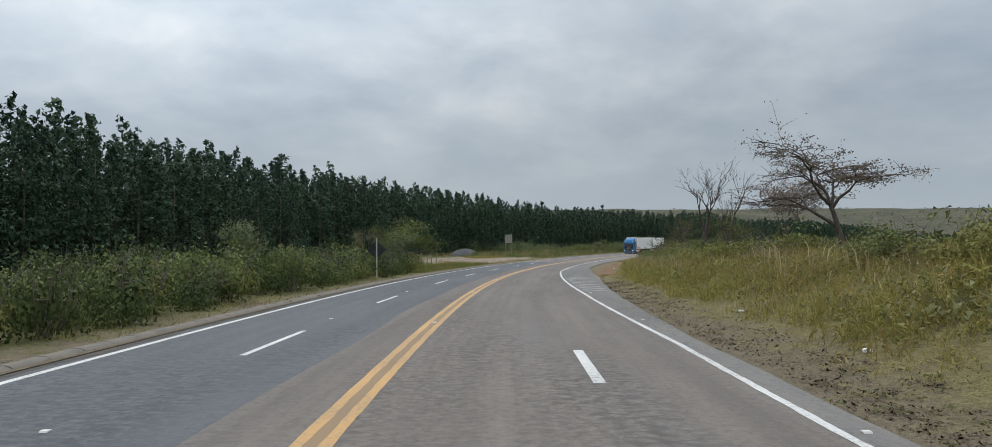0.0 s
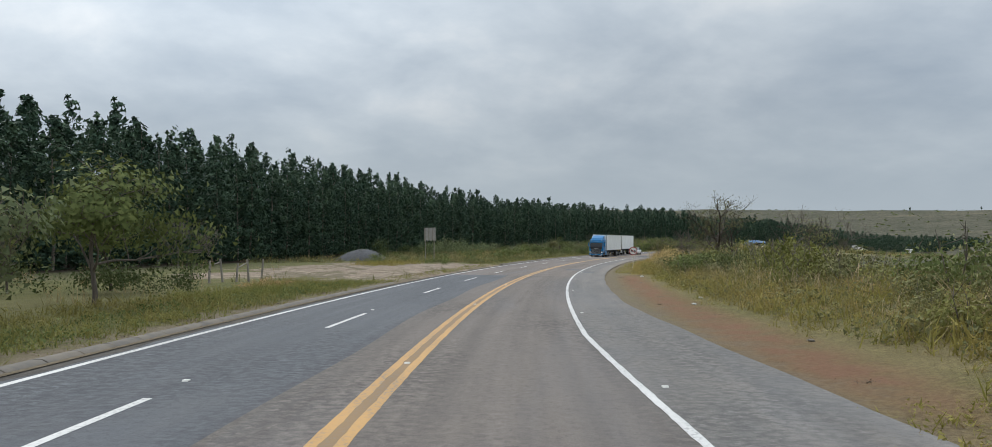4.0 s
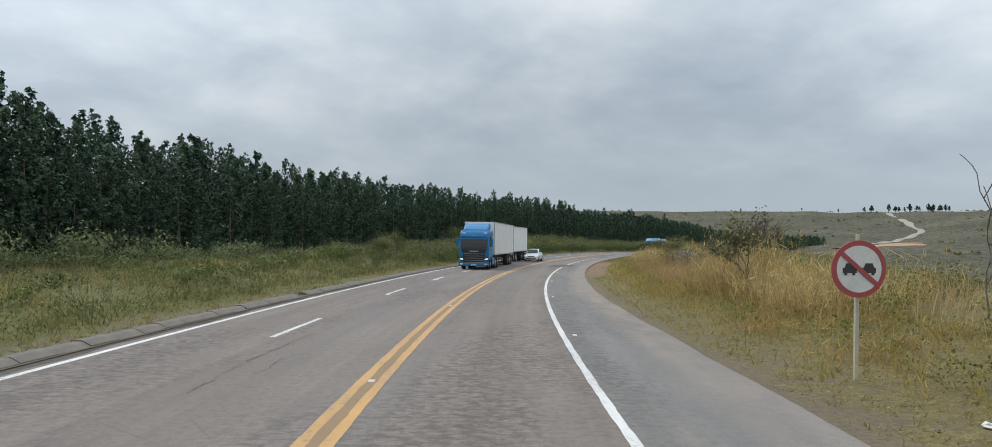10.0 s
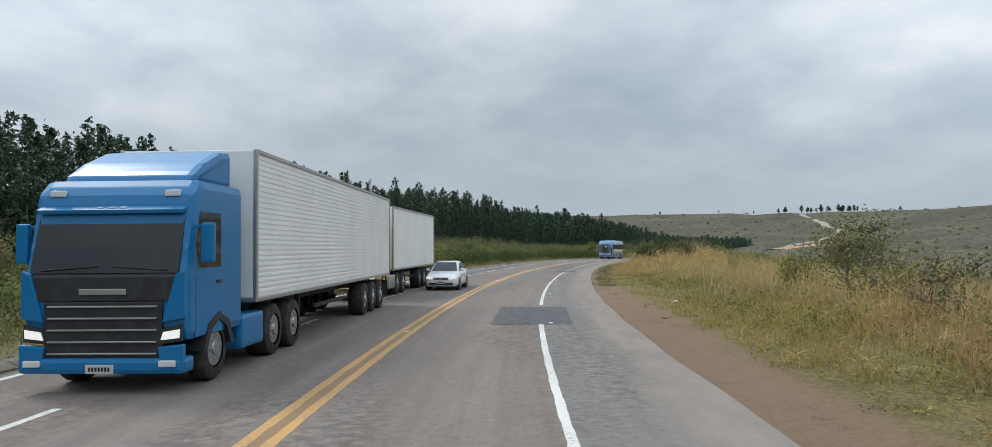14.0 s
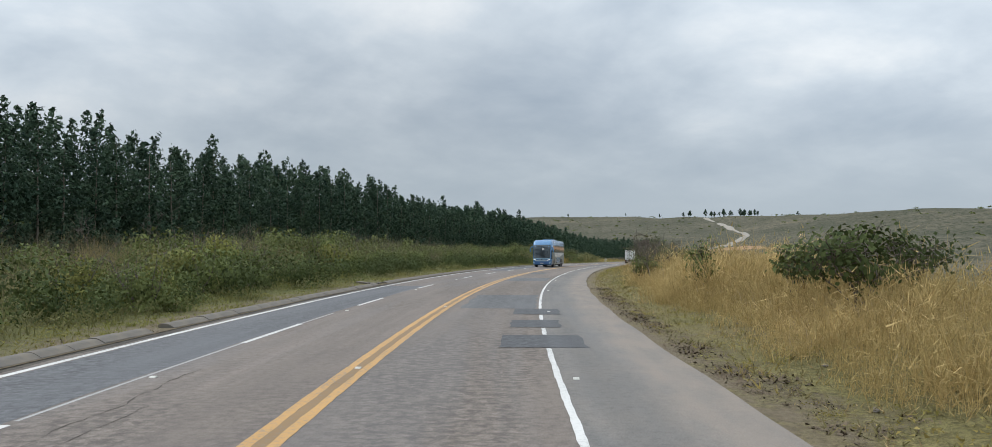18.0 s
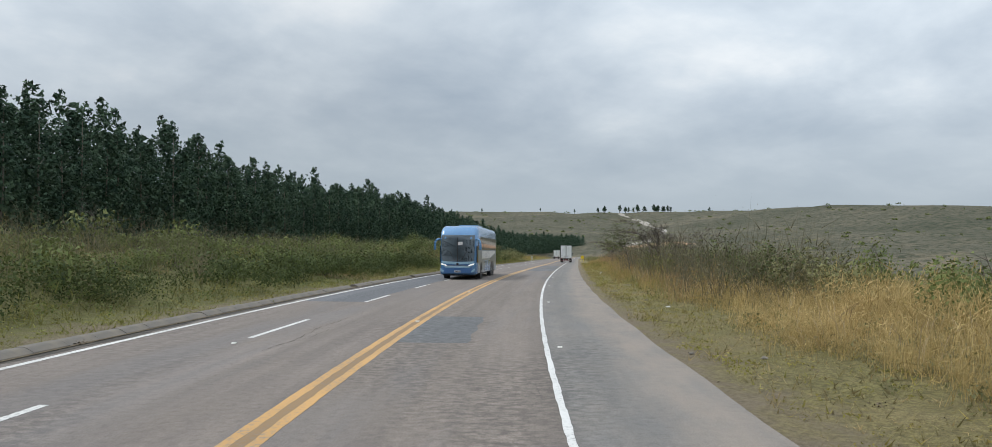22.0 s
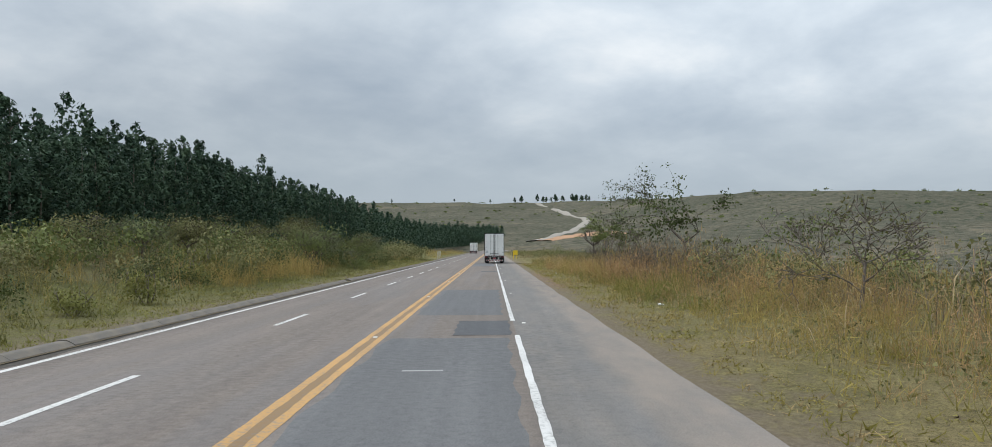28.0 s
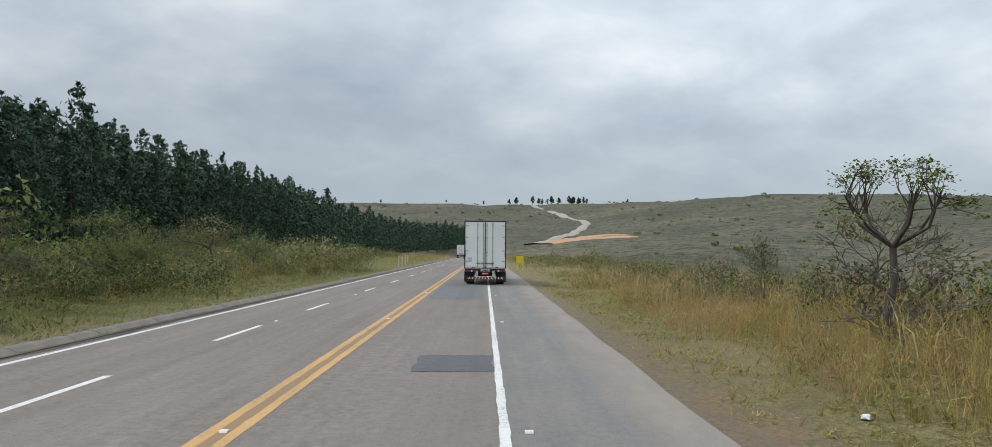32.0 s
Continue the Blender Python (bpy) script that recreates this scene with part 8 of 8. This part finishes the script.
def gravel_mat():
    k = Nodes("dark_grey_gravel", 0.95, 0.2)
    co = k.coord("Object")
    c = k.voronoi(co, 14.0)
    n = k.noise(co, 1.5, 5.0)
    k.color(k.mix(k.ramp(c, [(0.1, 0.0), (0.6, 1.0)]), (0.045, 0.045, 0.047), k.mix(n, (0.09, 0.09, 0.095), (0.14, 0.14, 0.145))))
    k.bump(c, 1.0, 0.06)
    return k.m


M["gravel"] = gravel_mat()


def overtaking_sign():
    t = thing("no_overtaking_sign", "round red-bordered no-overtaking sign on a thin pale post", "road sign", "", spot(135.8, 7.85, -13))
    bm = B()
    bx(bm, (0, 0, 0.7), (0.06, 0.06, 1.7), 0.008)
    part("post", bm, M["pale_post"], t)
    bm = B()
    bx(bm, (0, -0.02, 2.36), (0.06, 0.04, 0.1), 0.01)
    part("post_cap", bm, M["pale_post"], t)
    bm = B()
    cyl(bm, (0, -0.045, 1.84), (0, -0.065, 1.84), 0.47, None, 40)
    f = part("border", bm, M["sign_red"], t, "faded red border")
    bm = B()
    cyl(bm, (0, -0.06, 1.84), (0, -0.071, 1.84), 0.385, None, 40)
    part("face", bm, M["sign_white"], t)
    for x, mt in ((-0.165, "sign_red"), (0.165, "sign_black")):
        bm = B()
        bx(bm, (x, -0.074, 1.82), (0.24, 0.008, 0.085), 0.003)
        prism(bm, [(x - 0.09, 1.86), (x + 0.09, 1.86), (x + 0.06, 1.935), (x - 0.06, 1.935)], -0.079, -0.070, axis="y")
        for w in (-0.07, 0.07):
            bx(bm, (x + w, -0.074, 1.765), (0.05, 0.008, 0.05))
        part("symbol", bm, M["sign_black"], t, "black car symbol")
    bm = B()
    bx(bm, (0, -0.082, 1.84), (0.78, 0.008, 0.075), 0.0, Matrix.Rotation(radians(40), 4, "Y"))
    part("bar", bm, M["sign_red"], t, "red slash")
    return t


overtaking_sign()


def warning_back():
    t = thing("warning_sign", "diamond warning sign seen from its dark back, on a white post", "road sign", "", spot(51.5, -8.3, -2))
    bm = B()
    cyl(bm, (0, 0, -0.2), (0.0, 0, 2.75), 0.045, None, 10)
    part("post", bm, M["pale_post"], t)
    bm = B()
    bx(bm, (0, 0.07, 1.95), (0.92, 0.012, 0.92), 0.03, Matrix.Rotation(radians(45), 4, "Y"))
    part("panel", bm, M["sign_back"], t, "dark unpainted back of the panel")
    return t


warning_back()


def billboard():
    t = thing("billboard", "weathered plank billboard on two wooden posts", "billboard", "", spot(140.0, -17.6, 14))
    for x in (-0.55, 0.55):
        bm = B()
        cyl(bm, (x, 0.07, -0.3), (x, 0.07, 4.25 + 0.1 * x), 0.055, 0.048, 8)
        part("post", bm, M["old_wood"], t)
    for i in range(9):
        bm = B()
        w = 0.157 + 0.025 * math.sin(i * 3.7)
        bx(bm, (-0.66 + i * 0.165, 0.01 * math.sin(i * 1.9), 3.42 + 0.03 * math.sin(i * 2.3)), (w, 0.03, 1.62 + 0.07 * math.sin(i * 4.1)), 0.006, Matrix.Rotation(0.012 * math.sin(i * 5.3), 4, "Y"))
        part("plank", bm, M["pale_wood" if i % 3 else "old_wood"], t)
    for z in (2.72, 4.05):
        bm = B()
        bx(bm, (0, 0.05, z), (1.48, 0.05, 0.09), 0.008)
        part("batten", bm, M["old_wood"], t)
    return t


M["pale_wood"] = plain("bleached_grey_plank", (0.34, 0.325, 0.30), 0.9, 0, 0.2, 0.5, 3.0)
billboard()


def mound():
    g = np.random.default_rng(5)
    nu, nv = 40, 26
    a = np.linspace(0, 2 * np.pi, nu, endpoint=False)
    r = np.linspace(0, 1, nv)
    A, R_ = np.meshgrid(a, r, indexing="ij")
    lump = 1 + 0.10 * np.sin(3 * A + 1) + 0.06 * np.sin(5 * A)
    x, y = np.cos(A) * R_ * 3.3 * lump, np.sin(A) * R_ * 2.4 * lump
    z = 1.35 * (1 - R_ ** 2.3) * (1 + 0.16 * np.sin(2 * A + 0.5) * R_ + 0.10 * np.sin(5 * A + 2) * R_) + g.normal(0, 0.035, A.shape) - 0.05
    v = np.stack([x, y, z], -1).reshape(-1, 3)
    i, j = np.meshgrid(np.arange(nu), np.arange(nv - 1), indexing="ij")
    f = np.stack([i * nv + j, i * nv + j + 1, ((i + 1) % nu) * nv + j + 1, ((i + 1) % nu) * nv + j], -1).reshape(-1, 4)
    ob = new("gravel_mound", mesh_np("gravel_mound", v, [f], M["gravel"], smooth=True))
    ob.matrix_world = spot(139.5, -26.5, 70) @ Matrix.Diagonal((1.35, 1.3, 1.0, 1))
    tagged(ob, "heap of dark grey gravel on the clearing", "gravel mound")


mound()


def fence(s0, s1, d0, d1, n, h=1.2):
    t = thing("fence", "old leaning wooden fence posts with a rail", "fence", "", Matrix.Identity(4))
    g = np.random.default_rng(int(s0))
    prev = None
    for i in range(n):
        u = i / (n - 1)
        p = rc(s0 + (s1 - s0) * u, d0 + (d1 - d0) * u)
        bm = B()
        top = Vector(p) + Vector((g.uniform(-0.15, 0.15), g.uniform(-0.15, 0.15), h * g.uniform(0.8, 1.15)))
        cyl(bm, Vector(p) - Vector((0, 0, 0.2)), top, 0.07, 0.055, 8)
        part("post", bm, M["old_wood"], t)
        if prev is not None and i % 2 == 1:
            bm = B()
            cyl(bm, prev - Vector((0, 0, 0.25)), top - Vector((0, 0, 0.2)), 0.035, None, 6)
            part("rail", bm, M["old_wood"], t)
        prev = top


fence(89.3, 92.6, -15.8, -14.4, 5, 1.15)

t = thing("hazard_sign", "small yellow sign panel on two legs at the shoulder", "road sign", "", spot(476.0, 6.9, 0))
bm = B()
bx(bm, (0, 0, 1.25), (1.25, 0.03, 0.85), 0.01)
part("panel", bm, M["sign_yellow"], t)
for x in (-0.45, 0.45):
    bm = B()
    bx(bm, (x, 0.04, 0.55), (0.07, 0.06, 1.3), 0.006)
    part("leg", bm, M["sign_yellow"], t)
for i in range(4):
    p = thing("marker_post", "short pale wooden marker post", "post", "marker posts", spot(487 + 5.5 * i, -8.4 - 0.2 * i))
    bm = B()
    bx(bm, (0, 0, 0.62), (0.14, 0.1, 1.5), 0.01)
    part("shaft", bm, M["pale_post"], p)

# road studs and litter
M["stud"] = plain("pale_road_stud", (0.62, 0.60, 0.55), 0.5, 0, 0.4, 0.2, 20.0)
bm = B()
prism(bm, [(-0.055, 0.0), (0.055, 0.0), (0.035, 0.022), (-0.035, 0.022)], -0.05, 0.05, bev=0.003)
stud_me = bpy.data.meshes.new("road_stud")
bm.to_mesh(stud_me)
bm.free()
stud_me.materials.append(M["stud"])
for d, step in ((0.0, 14.0), (4.0, 13.0), (-3.17, 13.0)):
    for s in np.arange(9, 440, step):
        o = new("road_stud", stud_me)
        dd = d if d < 3 else float(right_line(s)) + 0.28
        o.matrix_world = road_pose(float(s) + (2 if d else 0), dd, 0.003)
        o.parent = road
        o.matrix_parent_inverse = Matrix.Identity(4)


def litter(kind, s, d, size):
    g = np.random.default_rng(int(s * 10))
    bm = B()
    bmesh.ops.create_icosphere(bm, subdivisions=2, radius=1.0)
    for v in bm.verts:
        v.co *= 1 + g.uniform(-0.35, 0.25)
        v.co = Vector((v.co.x * size, v.co.y * size * 0.7, max(v.co.z, -0.3) * size * 0.45))
    me = bpy.data.meshes.new(kind)
    bm.to_mesh(me)
    bm.free()
    me.materials.append(M["sign_white" if kind == "litter" else "kerb"])
    ob = new(kind, me)
    ob.matrix_world = spot(s, d, g.uniform(0, 360), -0.03)
    tagged(ob, "crumpled white litter on the verge" if kind == "litter" else "pale stone lying on the verge", kind)


for s, d, k in ((16.0, 8.6, 0.12), (13.5, 9.6, 0.09), (24, 8.8, 0.1), (22.0, 10.2, 0.08), (108.8, 8.6, 0.17), (99, 8.0, 0.09), (83.5, 9.2, 0.12), (80.5, 8.4, 0.1), (132.5, 7.9, 0.12), (296, 8.2, 0.1), (340, 7.9, 0.14), (337, 9.0, 0.08), (201, 8.6, 0.16), (389, 8.4, 0.1), (402, 8.0, 0.1), (256, 7.9, 0.09), (368, 8.8, 0.12), (230, 7.6, 0.08)):
    litter("litter" if k > 0.095 else "stone", s, d, k)
for i in range(40):
    litter("stone", rng.uniform(10, 430), rng.uniform(6.3, 9.5) if i % 3 else rng.uniform(-9, -7.3), rng.uniform(0.04, 0.09))


def slab(s, d, turn, w, l):
    """A broken piece of kerb lying on the grass."""
    bm = B()
    bx(bm, (0, 0, 0.04), (w, l, 0.10), 0.02)
    for v in bm.verts:
        v.co.x += 0.06 * math.sin(v.co.y * 9 + s)
        v.co.z += 0.03 * v.co.y
    me = bpy.data.meshes.new("concrete_slab")
    bm.to_mesh(me)
    bm.free()
    me.materials.append(M["kerb"])
    ob = new("concrete_slab", me)
    ob.matrix_world = spot(s, d, turn, -0.03)
    tagged(ob, "broken pale concrete kerb piece lying by the gap", "concrete slab")


slab(263.8, -7.7, 20, 0.35, 0.9)
slab(262.7, -6.75, 50, 0.25, 0.5)
slab(263.4, -6.6, -30, 0.2, 0.35)

# ---- far across the valley ----


def ground_at(x, y):
    return float(terrain(np.array([x]), np.array([y]))[0])


def far_strip(name, pts, width, mat, lift, label, cat):
    P = np.array(pts, float)
    u = np.linspace(0, len(P) - 1, 60)
    x, y = (np.interp(u, np.arange(len(P)), P[:, i]) for i in (0, 1))
    k = np.ones(7) / 7
    xs, ys = np.convolve(np.pad(x, 3, mode="edge"), k, "valid"), np.convolve(np.pad(y, 3, mode="edge"), k, "valid")
    tx, ty = np.gradient(xs), np.gradient(ys)
    n = np.hypot(tx, ty)
    nx, ny = ty / n, -tx / n
    rows, h = [], np.random.default_rng(int(P[0, 0]))
    ragged = 1 + np.convolve(h.normal(0, 0.5, 64), np.ones(5) / 5, "valid")
    for o, drop in ((-0.62, 0.7), (-0.5, 0.1), (-0.17, -0.1), (0.17, -0.1), (0.5, 0.1), (0.62, 0.7)):
        w = width * o * np.clip(ragged, 0.5, 1.5)
        a, b = xs + nx * w, ys + ny * w
        rows.append(np.stack([a, b, terrain(a, b) + lift - drop], -1))
    v = np.stack(rows, 1)
    uv = np.stack([np.broadcast_to(np.array([0, 1, 3, 6, 8, 9.0]), (60, 6)), np.broadcast_to(np.arange(60)[:, None] * 12.0, (60, 6))], -1)
    ob = new(name, mesh_np(name, v.reshape(-1, 3), [grid_faces(60, 6)[:, ::-1]], mat, uv.reshape(-1, 2), True))
    tagged(ob, label, cat, kind="structure")


M["far_road"] = plain("pale_far_road", (0.30, 0.27, 0.23), 0.9, 0, 0.2, 0.2, 0.05)
far_strip("far_road", [(445, 576), (505, 605), (570, 648), (633, 693), (700, 735), (762, 772), (830, 850), (911, 930), (985, 1020), (1062, 1110)], 6.0, M["far_road"], 0.7, "pale road climbing the far hillside", "road")
far_strip("sand_cut", [(452, 572), (478, 570), (505, 574), (528, 570)], 13.0, M["sand"], 0.4, "bare orange sand cutting on the hillside", "earth bank")
far_strip("sand_cut", [(478, 596), (505, 590), (545, 592)], 12.0, M["sand"], 0.4, "bare orange sand tongue on the hillside", "earth bank")

far_strip("sand_cut", [(462, 584), (490, 583), (515, 586)], 7.0, M["sand"], 0.4, "thin orange sand tongue on the hillside", "earth bank")

far_tree = [euc_crown(np.random.default_rng(700 + i), 12.0, 4.0, 16, 8, 2.2, 1.2, 0.35) for i in range(3)]
g = np.random.default_rng(77)


def hill_tree(az, dist, k):
    x, y = END[0] + dist * math.sin(radians(az)), END[1] + dist * math.cos(radians(az))
    ob = thing("hill_tree", "dark tree standing on the far ridge", "tree", "trees on the ridge", pose(x, y, ground_at(x, y) - 0.3, 0, 0, g.uniform(0, 360)) @ Matrix.Scale(k, 4))
    part("crown", leafy("crown", far_tree[int(g.integers(3))], M["euc_leaf"]), None, ob)
    v, f = tube([(0, 0, -0.5), (0, 0, 6)], [0.35, 0.2], 5)
    part("trunk", mesh_np("trunk", v, [f], M["dark_bark"]), None, ob)


for i in range(26):
    hill_tree(g.uniform(47.0, 53.5), g.uniform(1195, 1240), g.uniform(0.7, 1.25))
for i in range(16):
    hill_tree(g.uniform(36.0, 75.0), g.uniform(1180, 1235), g.uniform(0.4, 0.8))

# scattered scrub on the far slopes
n = 1500
r, a = 110 + 1150 * np.sqrt(g.uniform(0.0, 1, n)), np.radians(g.uniform(8, 105, n))
x, y = END[0] + r * np.sin(a), END[1] + r * np.cos(a)
_, _, dist, _ = near_road(x, y)
w = dist > 55
P = np.stack([x, y, terrain(x, y) - 0.2], -1)[w]
shrubs = [bush_mesh(800 + i, 34, 2.6, 2.6, 1.6, 0.9) for i in range(3)]
pieces = []
pick = g.integers(3, size=len(P))
for i in range(3):
    q = P[pick == i]
    pieces.append(many(shrubs[i], q, g.uniform(0, 6.28, len(q)), 0.25 + 0.9 * g.uniform(0, 1, len(q)) ** 2.2))
tagged(new("hill_scrub", leafy("hill_scrub", merged(pieces), M["bush_leaf"])), "scattered dark scrub over the far slopes", "scrub", kind="stuff")

# ---- kerb stones, one by one where the camera passes near ----
stone = kerb_mesh(1.042)
for i in range(295):
    s = 132.0 + 1.05 * i
    if rng.uniform() < 0.012 or 262.2 < s < 264.0:
        continue
    o = new("kerb_stone", stone)
    o.parent = kerb
    o.matrix_world = road_pose(s, 0.0, rng.uniform(-0.018, 0.008), rng.uniform(-0.05, 0.05))
for s0, s1, h in ((-50, 92, -0.06), (442, 640, 0.0)):
    pieces = []
    k = np.array(KERB)
    for s in np.arange(s0, s1, 1.05):
        a, b = rc(np.full(7, s), k[:, 0], 0) + [0, 0, h], rc(np.full(7, s + 1.02), k[:, 0], 0) + [0, 0, h]
        a[:, 2] += k[:, 1]
        b[:, 2] += k[:, 1]
        v = np.concatenate([a, b])
        f = np.array([[j, j + 7, j + 8, j + 1] for j in range(6)])
        pieces.append((v, f))
    v, f = merged(pieces)
    o = tagged(new("kerb_run", mesh_np("kerb_run", v, [f], M["kerb"])), "far run of worn concrete kerb stones")
    o.parent = kerb
    o["kind"] = "stuff"

# the plantation goes on behind its outer rows
forest_rows("eucalyptus_forest", -20, 545, (26.0, 34.0, 43.0, 53.0, 64.0, 76.0), 6.2, inner, "deep inner rows of the dark eucalyptus plantation", 0.82, 0.98, 1.4)
